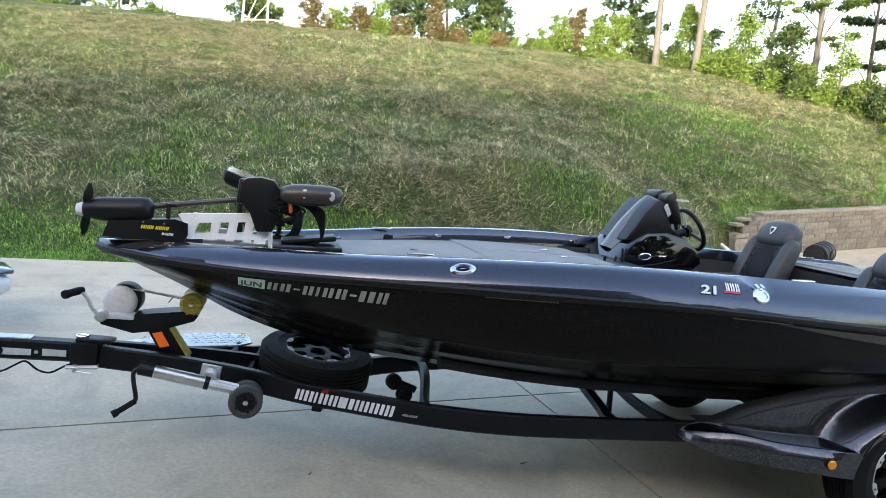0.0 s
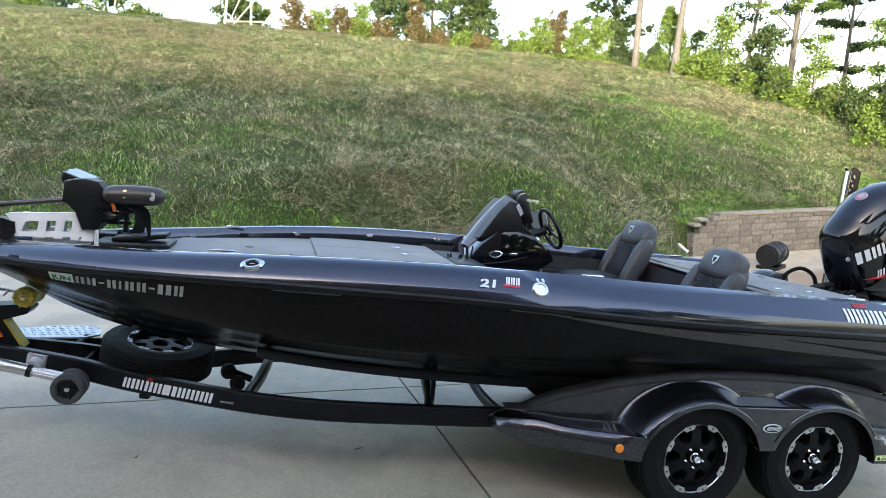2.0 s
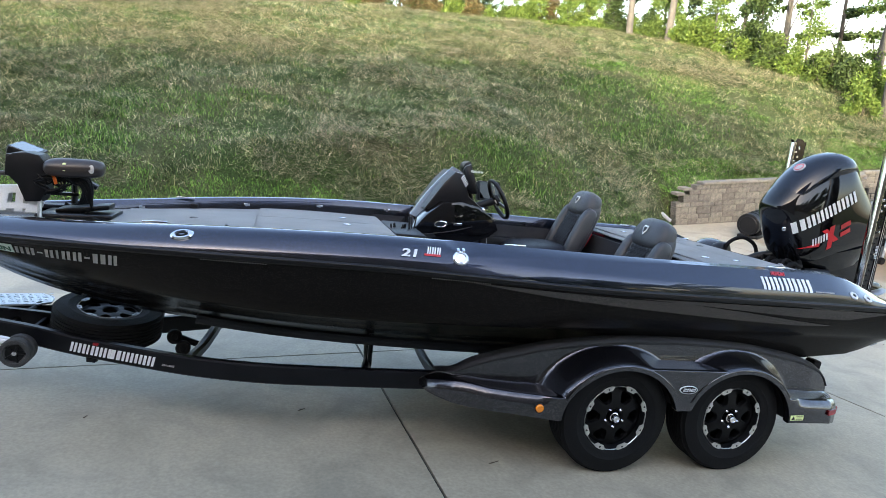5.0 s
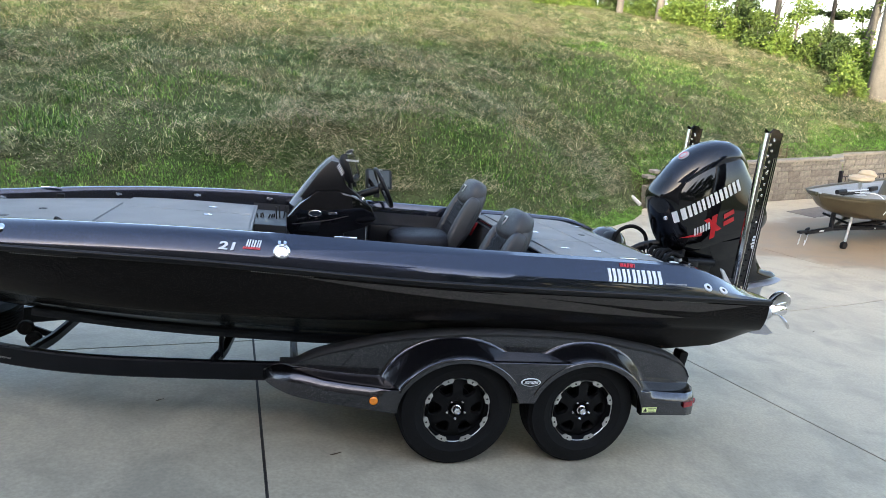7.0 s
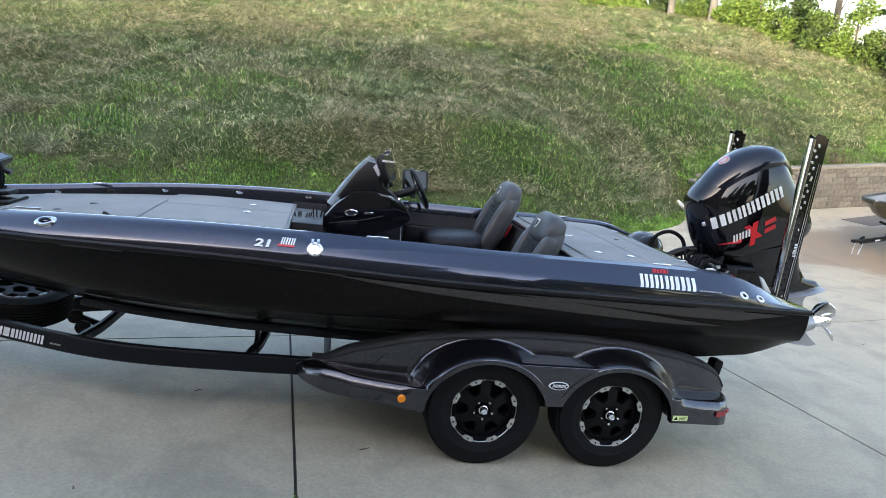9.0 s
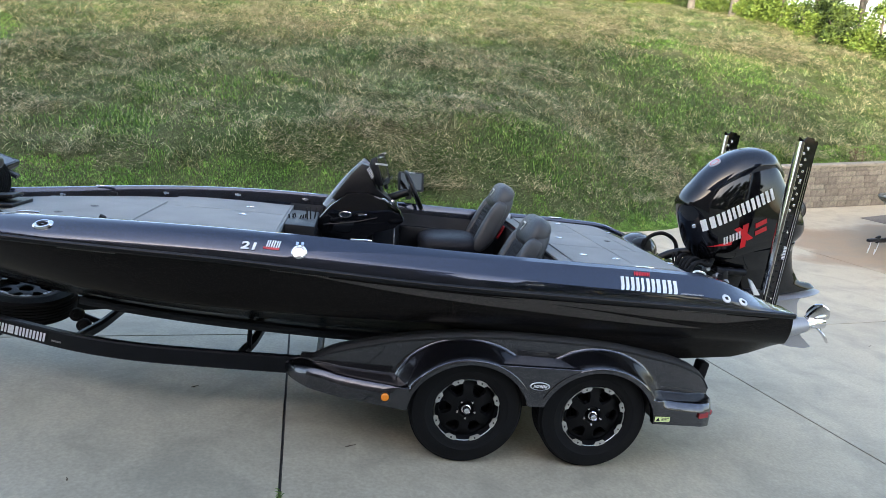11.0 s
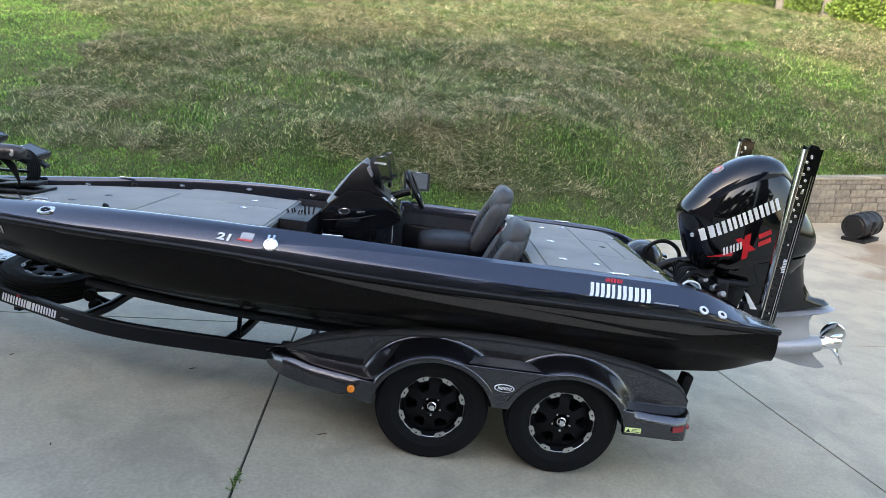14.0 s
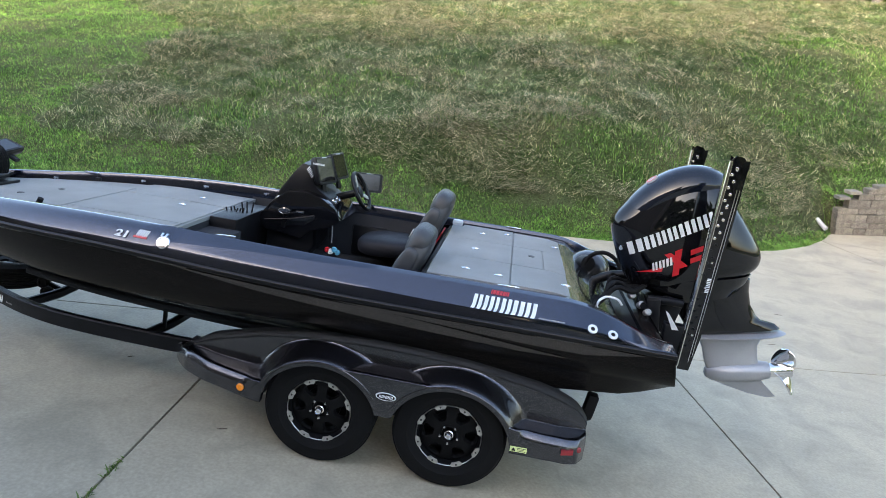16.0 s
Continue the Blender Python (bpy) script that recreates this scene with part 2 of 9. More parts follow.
def smooth_lerp(x, xs, ys):
    """Monotone-looking smooth interpolation."""
    i = int(np.clip(np.searchsorted(xs, x) - 1, 0, len(xs) - 2))
    h = xs[i + 1] - xs[i]
    t = min(max((x - xs[i]) / h, 0), 1)
    def slope(k):
        if k <= 0: return (ys[1] - ys[0]) / (xs[1] - xs[0])
        if k >= len(xs) - 1: return (ys[-1] - ys[-2]) / (xs[-1] - xs[-2])
        return (ys[k + 1] - ys[k - 1]) / (xs[k + 1] - xs[k - 1])
    m0, m1 = slope(i) * h, slope(i + 1) * h
    return ys[i] * (2 * t ** 3 - 3 * t ** 2 + 1) + m0 * (t ** 3 - 2 * t ** 2 + t) + ys[i + 1] * (3 * t ** 2 - 2 * t ** 3) + m1 * (t ** 3 - t ** 2)


def step(a, b, x):
    t = np.clip((x - a) / (b - a), 0, 1)
    return t * t * (3 - 2 * t)
# ---- the lie of the land ----
def drive_z(x, y):
    p = -0.1375 * x - 0.0607 * y
    return -1.40 + 0.25 * np.log1p(np.exp((p + 1.40) / 0.25))


def edge_y(x):
    """The far edge of the concrete: lawn beyond it, and the retaining wall past x = 8.5."""
    return np.where(x < 5.4, 8.35 + 0.255 * x, np.interp(x, [5.4, 6.4, 7.3, 8.0, 8.45, 9.0, 15.3, 16.45, 26, 60], [9.727, 10.05, 10.7, 11.5, 12.28, 12.30, 12.55, 13.88, 14.48, 15.2]))


def crest_y(x):
    return np.interp(x, [-60, -14, 12, 17, 20, 23, 25, 30, 60], [33, 32.5, 31.5, 30.5, 28, 23.0, 19.5, 17, 15])


def land_z(x, y):
    """The hill behind the drive."""
    yc = crest_y(x)
    k = 0.9
    ys = yc - k * np.log1p(np.exp((yc - y) / k))
    over = np.maximum(y - yc, 0)
    z = -1.65 - 0.065 * np.minimum(x, 26) + 0.26 * ys - 0.10 * over
    dip = (1.15 * (1 - step(12.5, 21.0, y)) + 0.55 * (1 - step(11.8, 15.0, y))) * step(2.5, 8.3, x)
    z = z - dip
    s = y - edge_y(x)
    w = np.interp(x, [-60, 6.0, 7.5, 8.3, 8.45, 8.6], [2.6, 2.6, 1.6, 0.8, 0.3, 0.05])
    t = np.clip(s / w, 0, 1)
    t = 0.35 * t + 0.65 * t * t * (3 - 2 * t)
    return drive_z(x, np.minimum(y, edge_y(x))) - 0.03 + t * (z - drive_z(x, edge_y(x)) + 0.03)


def grid_mesh(name, X, Y, Z, mat):
    r, c = X.shape
    me = bpy.data.meshes.new(name)
    idx = np.arange(r * c).reshape(r, c)
    quads = np.stack([idx[:-1, :-1], idx[:-1, 1:], idx[1:, 1:], idx[1:, :-1]], -1).reshape(-1, 4)
    me.from_pydata(np.stack([X, Y, Z], -1).reshape(-1, 3).tolist(), [], quads.tolist())
    me.polygons.foreach_set("use_smooth", [True] * len(me.polygons))
    me.materials.append(mat)
    return me


def lumps(X, Y):
    """Uneven turf."""
    return 0.06 * np.sin(X * 1.3 + 0.7 * np.sin(Y * 0.9)) * np.sin(Y * 1.1 + X * 0.4) + 0.035 * np.sin(X * 3.1 + Y * 2.3) * np.sin(Y * 3.7 - X * 1.2)


def turf_material():
    m = bpy.data.materials.new("hill_turf")
    m.use_nodes = True
    n, l = m.node_tree.nodes, m.node_tree.links
    p = n["Principled BSDF"]
    p.inputs["Roughness"].default_value = 0.95
    p.inputs["Specular IOR Level"].default_value = 0.1
    co = n.new("ShaderNodeTexCoord")
    big = n.new("ShaderNodeTexNoise"); big.inputs["Scale"].default_value = 0.45; big.inputs["Detail"].default_value = 8; big.inputs["Roughness"].default_value = 0.65
    fine = n.new("ShaderNodeTexNoise"); fine.inputs["Scale"].default_value = 26; fine.inputs["Detail"].default_value = 7; fine.inputs["Roughness"].default_value = 0.8
    l.new(co.outputs["Object"], big.inputs["Vector"]); l.new(co.outputs["Object"], fine.inputs["Vector"])
    r1 = n.new("ShaderNodeValToRGB")
    r1.color_ramp.elements[0].position, r1.color_ramp.elements[1].position = 0.40, 0.66
    r1.color_ramp.elements[0].color, r1.color_ramp.elements[1].color = (0.034, 0.058, 0.018, 1), (0.092, 0.096, 0.052, 1)
    r2 = n.new("ShaderNodeValToRGB")
    r2.color_ramp.elements[0].position, r2.color_ramp.elements[1].position = 0.38, 0.66
    r2.color_ramp.elements[0].color, r2.color_ramp.elements[1].color = (0.22, 0.22, 0.22, 1), (1.9, 1.9, 1.9, 1)
    l.new(big.outputs["Fac"], r1.inputs[0]); l.new(fine.outputs["Fac"], r2.inputs[0])
    mx = n.new("ShaderNodeMix"); mx.data_type = "RGBA"; mx.blend_type = "MULTIPLY"; mx.inputs["Factor"].default_value = 1
    l.new(r1.outputs[0], mx.inputs["A"]); l.new(r2.outputs[0], mx.inputs["B"]); l.new(mx.outputs["Result"], p.inputs["Base Color"])
    bp = n.new("ShaderNodeBump"); bp.inputs["Strength"].default_value = 0.8; bp.inputs["Distance"].default_value = 0.08
    l.new(fine.outputs["Fac"], bp.inputs["Height"]); l.new(bp.outputs[0], p.inputs["Normal"])
    return m


M["turf"] = turf_material()
gx = np.concatenate([np.linspace(-300, -34, 10), np.linspace(-32, 8.2, 135), np.linspace(8.3, 8.8, 8), np.linspace(9, 40, 80), np.linspace(44, 300, 10)])
gs = np.concatenate([np.linspace(-300, -30, 6), np.linspace(-24, -0.5, 12), [-0.03, 0.03, 0.1, 0.25], np.linspace(0.45, 30, 95), np.linspace(32, 60, 10), [80, 120, 200, 300]])
GX, GS = np.meshgrid(gx, gs)
GY = edge_y(GX) + GS
GZ = np.where(GS <= -0.02, drive_z(GX, GY) - 0.06, land_z(GX, GY) + lumps(GX, GY) * np.clip(GS / 2.0, 0, 1))
ground = new("ground", grid_mesh("ground", GX, GY, GZ, M["turf"]))
tagged(ground, "grassy hill rising behind the concrete drive, part mown and part dry", "ground", kind="structure")


# concrete drive: slabs between sawn joints
def concrete_material():
    m = material("drive_concrete", (0.385, 0.335, 0.246), 0.6, 0, 0.17, 0.9, 46, 0.15, 60, spec=0.4, detail=10.0)
    n, l = m.node_tree.nodes, m.node_tree.links
    p = n["Principled BSDF"]
    co = n.new("ShaderNodeTexCoord")
    # clay-coloured wash over the far apron
    mp = n.new("ShaderNodeMapping"); mp.inputs["Location"].default_value = (-12.3, -7.9, 0); mp.vector_type = "POINT"
    l.new(co.outputs["Object"], mp.inputs["Vector"])
    sc = n.new("ShaderNodeVectorMath"); sc.operation = "MULTIPLY"; sc.inputs[1].default_value = (0.22, 0.36, 0)
    l.new(mp.outputs[0], sc.inputs[0])
    ln = n.new("ShaderNodeVectorMath"); ln.operation = "LENGTH"; l.new(sc.outputs[0], ln.inputs[0])
    nz = n.new("ShaderNodeTexNoise"); nz.inputs["Scale"].default_value = 0.7; nz.inputs["Detail"].default_value = 7
    l.new(co.outputs["Object"], nz.inputs["Vector"])
    ad = n.new("ShaderNodeMath"); ad.operation = "MULTIPLY_ADD"; ad.inputs[1].default_value = 1.1; l.new(nz.outputs["Fac"], ad.inputs[0]); l.new(ln.outputs["Value"], ad.inputs[2])
    mr = n.new("ShaderNodeMapRange"); mr.inputs["From Min"].default_value = 1.50; mr.inputs["From Max"].default_value = 1.36; mr.inputs["To Max"].default_value = 0.8
    l.new(ad.outputs[0], mr.inputs["Value"])
    mx = n.new("ShaderNodeMix"); mx.data_type = "RGBA"
    old = p.inputs["Base Color"].links[0].from_socket
    l.new(mr.outputs[0], mx.inputs["Factor"]); l.new(old, mx.inputs["A"]); mx.inputs["B"].default_value = (0.205, 0.130, 0.074, 1)
    # second, paler run of clay on the near slabs
    n2 = n.new("ShaderNodeTexNoise"); n2.inputs["Scale"].default_value = 0.35; n2.inputs["Detail"].default_value = 8
    l.new(co.outputs["Object"], n2.inputs["Vector"])
    mr2 = n.new("ShaderNodeMapRange"); mr2.inputs["From Min"].default_value = 0.44; mr2.inputs["From Max"].default_value = 0.68; mr2.inputs["To Max"].default_value = 0.35
    l.new(n2.outputs["Fac"], mr2.inputs["Value"])
    sx = n.new("ShaderNodeSeparateXYZ"); l.new(co.outputs["Object"], sx.inputs[0])          # the slabs beyond the stern are the dirtier ones
    mrx = n.new("ShaderNodeMapRange"); mrx.inputs["From Min"].default_value = 2.7; mrx.inputs["From Max"].default_value = 4.2; mrx.inputs["To Min"].default_value = 0.2
    l.new(sx.outputs[0], mrx.inputs["Value"])
    mul = n.new("ShaderNodeMath"); mul.operation = "MULTIPLY"; l.new(mr2.outputs[0], mul.inputs[0]); l.new(mrx.outputs[0], mul.inputs[1])
    m3 = n.new("ShaderNodeMix"); m3.data_type = "RGBA"
    l.new(mul.outputs[0], m3.inputs["Factor"]); l.new(mx.outputs["Result"], m3.inputs["A"]); m3.inputs["B"].default_value = (0.30, 0.250, 0.182, 1)
    # damp grey blotches and old tyre rubber, and pale scuffs
    n3 = n.new("ShaderNodeTexNoise"); n3.inputs["Scale"].default_value = 1.7; n3.inputs["Detail"].default_value = 9; n3.inputs["Roughness"].default_value = 0.62; n3.inputs["Distortion"].default_value = 0.6
    l.new(co.outputs["Object"], n3.inputs["Vector"])
    mr3 = n.new("ShaderNodeMapRange"); mr3.inputs["From Min"].default_value = 0.46; mr3.inputs["From Max"].default_value = 0.66; mr3.inputs["To Max"].default_value = 0.45
    l.new(n3.outputs["Fac"], mr3.inputs["Value"])
    m4 = n.new("ShaderNodeMix"); m4.data_type = "RGBA"
    l.new(mr3.outputs[0], m4.inputs["Factor"]); l.new(m3.outputs["Result"], m4.inputs["A"]); m4.inputs["B"].default_value = (0.175, 0.160, 0.125, 1)
    n4 = n.new("ShaderNodeTexNoise"); n4.inputs["Scale"].default_value = 9.0; n4.inputs["Detail"].default_value = 6; n4.inputs["Roughness"].default_value = 0.7
    l.new(co.outputs["Object"], n4.inputs["Vector"])
    mr4 = n.new("ShaderNodeMapRange"); mr4.inputs["From Min"].default_value = 0.66; mr4.inputs["From Max"].default_value = 0.74; mr4.inputs["To Max"].default_value = 0.45
    l.new(n4.outputs["Fac"], mr4.inputs["Value"])
    m5 = n.new("ShaderNodeMix"); m5.data_type = "RGBA"
    l.new(mr4.outputs[0], m5.inputs["Factor"]); l.new(m4.outputs["Result"], m5.inputs["A"]); m5.inputs["B"].default_value = (0.47, 0.43, 0.35, 1)
    l.new(m5.outputs["Result"], p.inputs["Base Color"])
    return m


M["concrete"] = concrete_material()
M["joint"] = material("joint_filler", (0.05, 0.048, 0.045), 0.9, 0, 0.3, 3, 60)
A_AT = [-26.0, -18.0, -10.5, -1.20, 3.075, 10.07, 16.0, 24.0]
A_SLOPE = [0.1, 0.1, 0.1, 0.08, 0.172, 0.22, 0.2, 0.2]            # joints running away from the camera: x where y = 1.3
B_AT = [-22.0, -13.0, -4.6, 2.45, 40.0]                              # joints running along the boat: y where x = 0; the last is the lawn edge


def a_x(k, y):
    return A_AT[k] - A_SLOPE[k] * (y - 1.3)


def slab(k, j):
    bm = B()
    n, g = 12, 0.009
    rows = []
    for u in np.linspace(0, 1, n + 1):
        row = []
        for v in np.linspace(0, 1, n + 1):
            y = 0.0
            x = 0.0
            for _ in range(6):
                x = (a_x(k, y) + g) * (1 - v) + (a_x(k + 1, y) - g) * v
                y0 = B_AT[j] + 0.240 * x + g
                y1 = min(B_AT[j + 1] + 0.240 * x - g, float(edge_y(np.array(x))))
                y = y0 * (1 - u) + y1 * u
            row.append(bm.verts.new((x, y, float(drive_z(x, y)))))
        rows.append(row)
    for r, q in zip(rows, rows[1:]):
        for i in range(n):
            bm.faces.new((r[i], r[i + 1], q[i + 1], q[i]))
    rim = [e for e in bm.edges if len(e.link_faces) == 1]
    ex = bmesh.ops.extrude_edge_only(bm, edges=rim)["geom"]
    bmesh.ops.translate(bm, verts=[q for q in ex if isinstance(q, bmesh.types.BMVert)], vec=(0, 0, -0.05))
    return bm


drive = thing("road", (0, 0, 0), "pale grey concrete drive with sawn joints and clay stains", "driveway", frame_of=Matrix(), kind="structure")
for k in range(len(A_AT) - 1):
    for j in range(len(B_AT) - 1):
        part("slab", slab(k, j), M["concrete"], drive, smooth=30)
bm = B()
JX, JY = np.meshgrid(np.linspace(-26, 24, 60), np.linspace(-20, 0.0, 40))
JY = edge_y(JX) + JY * 1.4 - 0.02
me = grid_mesh("joint_filler", JX, JY, drive_z(JX, JY) - 0.02, M["joint"])
ob = new("joint_filler", me)
ob.parent = drive
# ---- retaining wall of split-face blocks ----
M["block"] = material("split_face_block", (0.100, 0.090, 0.074), 0.9, 0, 0.3, 7, 40, 1.0, 30, rand=0.22, other=(0.180, 0.163, 0.136))
M["cap_block"] = material("wall_cap_block", (0.185, 0.168, 0.14), 0.9, 0, 0.2, 5, 40, 0.7, 45, rand=0.12)
wall = thing("retaining_wall", (8.5, 12.3, -1.4), "tan split-face block retaining wall stepping down into the grass", "retaining wall", frame_of=Matrix(), kind="structure")


def rough_block(w, d, h, seed):
    rnd = random.Random(seed)
    bm = B()
    box(bm, (0, 0, 0), (w, d, h), (0, 0, 0), 0.010, 1)
    for v in bm.verts:
        if v.co.y < 0:
            v.co.y += rnd.uniform(-0.010, 0.008)
            v.co.x += rnd.uniform(-0.003, 0.003)
            v.co.z += rnd.uniform(-0.003, 0.003)
    me = bpy.data.meshes.new("block")
    bm.to_mesh(me)
    bm.free()
    return me


COURSE = [0.20, 0.13, 0.20, 0.13, 0.20, 0.13, 0.13]
block_meshes = {}
random.seed(21)


def lay_run(p0, p1, z0, courses, step_in, group_seed):
    """Courses of blocks along p0 to p1 (their front face); the first end steps in by step_in a course in the upper rows."""
    p0, p1 = Vector((*p0, 0)), Vector((*p1, 0))
    d = (p1 - p0).normalized()
    L = (p1 - p0).length
    ang = math.atan2(d.y, d.x)
    z = z0
    rnd = random.Random(group_seed)
    for c, h in enumerate(courses):
        s = step_in[c] if c < len(step_in) else step_in[-1]
        off = rnd.uniform(0, 0.25)
        first = True
        while s < L - 0.12:
            w = rnd.choice((0.28, 0.40, 0.40, 0.46))
            if first: w = 0.24 + off; first = False
            w = min(w, L - s)
            w = round(w / 0.03) * 0.03
            key = (w, h, rnd.randrange(3))
            if key not in block_meshes:
                me = rough_block(w - 0.005, 0.26, h - 0.004, int(w * 1000 + h * 77 + key[2] * 13))
                me.materials.append(M["block"])
                block_meshes[key] = me
            o = new("block", block_meshes[key])
            o.parent = wall
            q = p0 + d * (s + w / 2)
            lean = 0.012 * c
            o.location = Vector((q.x - d.y * (0.13 + lean), q.y + d.x * (0.13 + lean), z + h / 2)) - ORIGIN[wall.name]
            o.rotation_euler = (0, 0, ang + rnd.uniform(-0.006, 0.006))
            s += w
        z += h
    return z


def lay_cap(p0, p1, z, s0, s1=None):
    p0, p1 = Vector((*p0, 0)), Vector((*p1, 0))
    d = (p1 - p0).normalized()
    L = s1 or (p1 - p0).length
    s = s0
    while s < L - 0.05:
        w = min(0.45, L - s)
        key = ("cap", round(w, 2))
        if key not in block_meshes:
            me = rough_block(round(w, 2) - 0.006, 0.32, 0.075, 5)
            me.materials.append(M["cap_block"])
            block_meshes[key] = me
        o = new("cap_block", block_meshes[key])
        o.parent = wall
        q = p0 + d * (s + w / 2)
        o.location = Vector((q.x - d.y * 0.18, q.y + d.x * 0.18, z + 0.0375)) - ORIGIN[wall.name]
        o.rotation_euler = (0, 0, math.atan2(d.y, d.x))
        s += w


W0, W1 = (8.42, 12.02), (14.90, 12.27)
top = lay_run(W0, W1, -1.42, COURSE, [0, 0, 0, 0.0, 0.22, 0.42, 0.62], 5)
lay_cap(W0, W1, top, 0.80)
lay_cap(W0, W1, top - 0.26, 0.0, 0.24); lay_cap(W0, W1, top - 0.13, 0.20, 0.46)
top2 = lay_run((14.95, 12.29), (16.2, 13.6), -1.42, COURSE[:6], [0], 9)
lay_cap((14.95, 12.29), (16.2, 13.6), top2, 0)
top3 = lay_run((16.2, 13.7), (26.0, 14.2), -1.42, COURSE[:6], [0], 12)
lay_cap((16.2, 13.7), (26.0, 14.2), top3, 0)
# fence panel by the far wall
fence = thing("metal_fence", (15.1, 11.2, -1.4), "low black metal fence by the wall", "fence", frame_of=Matrix())
for z in (-1.25, -0.62):
    bm = B()
    bar(bm, [(14.0, 11.4, z), (15.9, 11.6, z)], 0.03, 0.03)
    part("rail", bm, M["black_frame"], fence)
for k in range(14):
    x = 14.02 + 0.145 * k
    bm = B()
    bar(bm, [(x, 11.4 + 0.015 * k, -1.40), (x, 11.4 + 0.015 * k, -0.60)], 0.018, 0.018, (1, 0, 0))
    part("picket", bm, M["black_frame"], fence)
bm = B()
bar(bm, [(13.98, 11.4, -1.40), (13.98, 11.4, -0.45)], 0.10, 0.10, (1, 0, 0))
part("post", bm, M["black_frame"], fence)

# black drum lying on a cradle by the wall
drum = thing("drum", (9.55, 10.4, -1.375), "black plastic drum lying on a low cradle", "drum", frame_of=Matrix())
ax = Vector((0.86, 0.50, 0)).normalized()
bm = B()
prof = [(0.001, -0.36), (0.20, -0.36), (0.215, -0.345), (0.26, -0.35), (0.275, -0.335), (0.275, -0.30), (0.262, -0.285), (0.268, -0.12), (0.282, -0.105), (0.282, -0.085), (0.268, -0.07), (0.268, 0.10), (0.282, 0.115), (0.282, 0.135), (0.268, 0.15), (0.262, 0.31), (0.275, 0.325), (0.275, 0.355), (0.001, 0.36)]
lathe(bm, (9.55, 10.4, -1.02), ax, prof, 36)
part("drum_body", bm, M["black_plastic"], drum, "ribbed black drum")
bm = B()
box(bm, (9.55, 10.4, -1.335), (0.62, 0.50, 0.09), (0, 0, 30), 0.01)
part("cradle", bm, M["black_plastic"], drum)
bm = B()
box(bm, Vector((9.55, 10.4, -1.02)) + ax * 0.05 + Vector((0.13, -0.24, 0.05)), (0.22, 0.012, 0.16), (0, 0, 30), 0.004)
part("side_panel", bm, M["black_gloss"], drum)
# grey drain pipe end by the wall corner
bm = B()
lathe(bm, (8.12, 11.85, -1.18), (0.25, -0.5, -0.35), [(0.05, -0.3), (0.05, 0.0), (0.056, 0.0), (0.056, 0.03), (0.046, 0.03), (0.044, -0.2)], 18)
whole("drain_pipe", bm, M["strap"], "grey drain pipe end in the grass by the wall", "pipe", origin=(8.12, 11.85, -1.2))
# dry seed heads behind the wall's cap
rs = np.random.RandomState(77)
bm = B()
for k in range(26):
    a, b_ = rs.uniform(-0.22, 0.22), rs.uniform(-0.08, 0.08)
    q = Vector((12.93 + a, 12.55 + b_, -0.22))
    tip = q + Vector((rs.uniform(-0.08, 0.08), rs.uniform(-0.05, 0.05), rs.uniform(0.22, 0.36)))
    tube(bm, [q, q.lerp(tip, 0.6) + Vector((0.01, 0, 0)), tip], 0.005, 4, True, 0.003)
    bmesh.ops.create_icosphere(bm, subdivisions=1, radius=0.018, matrix=Matrix.Translation(tip))
M["dry_plant"] = material("dry_brown_plant", (0.085, 0.055, 0.035), 0.9, 0, 0.3, 8, 60)
whole("dry_plant", bm, M["dry_plant"], "small brown dried plant behind the wall's cap", "plant", origin=(12.93, 12.55, -0.22))
# dark rubber mat on the far apron
bm = B()
box(bm, (12.65, 10.65, float(drive_z(12.65, 10.65)) + 0.008), (1.3, 0.8, 0.012), (0, 0, 12), 0.003)
M["mat_rubber"] = material("faded_rubber_mat", (0.13, 0.11, 0.09), 0.9, 0, 0.3, 2, 30)
whole("floor_mat", bm, M["mat_rubber"], "dark rubber mat lying on the concrete", "mat", origin=(12.65, 10.65, -1.39))

# ---- unseen house behind the camera: closes the place, added to throw the evening shade ----
M["siding"] = material("brown_brick_siding", (0.20, 0.145, 0.105), 0.85, 0, 0.25, 2, 30, 0.2, 40)
M["shingle"] = material("brown_shingle", (0.10, 0.085, 0.07), 0.9, 0, 0.25, 3, 30, 0.4, 30)
house = thing("house", (-8, -13, 0), "unseen brown two-storey house with a brown hipped roof, added to cast shade", "house", frame_of=Matrix(), kind="structure")
bm = B()
box(bm, (-10.5, -10.3, 3.3), (24.0, 9.0, 7.4))
part("wall", bm, M["siding"], house)
bm = B()
e = [(-23.1, -15.2, 6.9), (2.1, -15.2, 6.9), (2.1, -5.4, 6.9), (-23.1, -5.4, 6.9)]
r = [(-18.5, -10.3, 11.0), (-2.5, -10.3, 11.0)]
v = [bm.verts.new(p) for p in e + r]
for f in ((0, 1, 5, 4), (1, 2, 5), (2, 3, 4, 5), (3, 0, 4), (3, 2, 1, 0)):
    bm.faces.new([v[i] for i in f])
part("roof", bm, M["shingle"], house, smooth=0)
# unseen wing and its roof, added to shade the near concrete by the bow
bm = B()
box(bm, (-12.5, -3.4, 2.2), (9.0, 4.9, 5.2))
part("shade_wing", bm, M["siding"], house)
bm = B()
v = [bm.verts.new(p) for p in ((-17.4, -5.85, 4.8), (-7.6, -5.85, 4.8), (-7.6, -0.6, 4.8), (-17.4, -0.6, 4.8), (-14.5, -5.85, 7.0), (-10.5, -5.85, 7.0), (-10.5, -3.2, 7.0), (-14.5, -3.2, 7.0))]
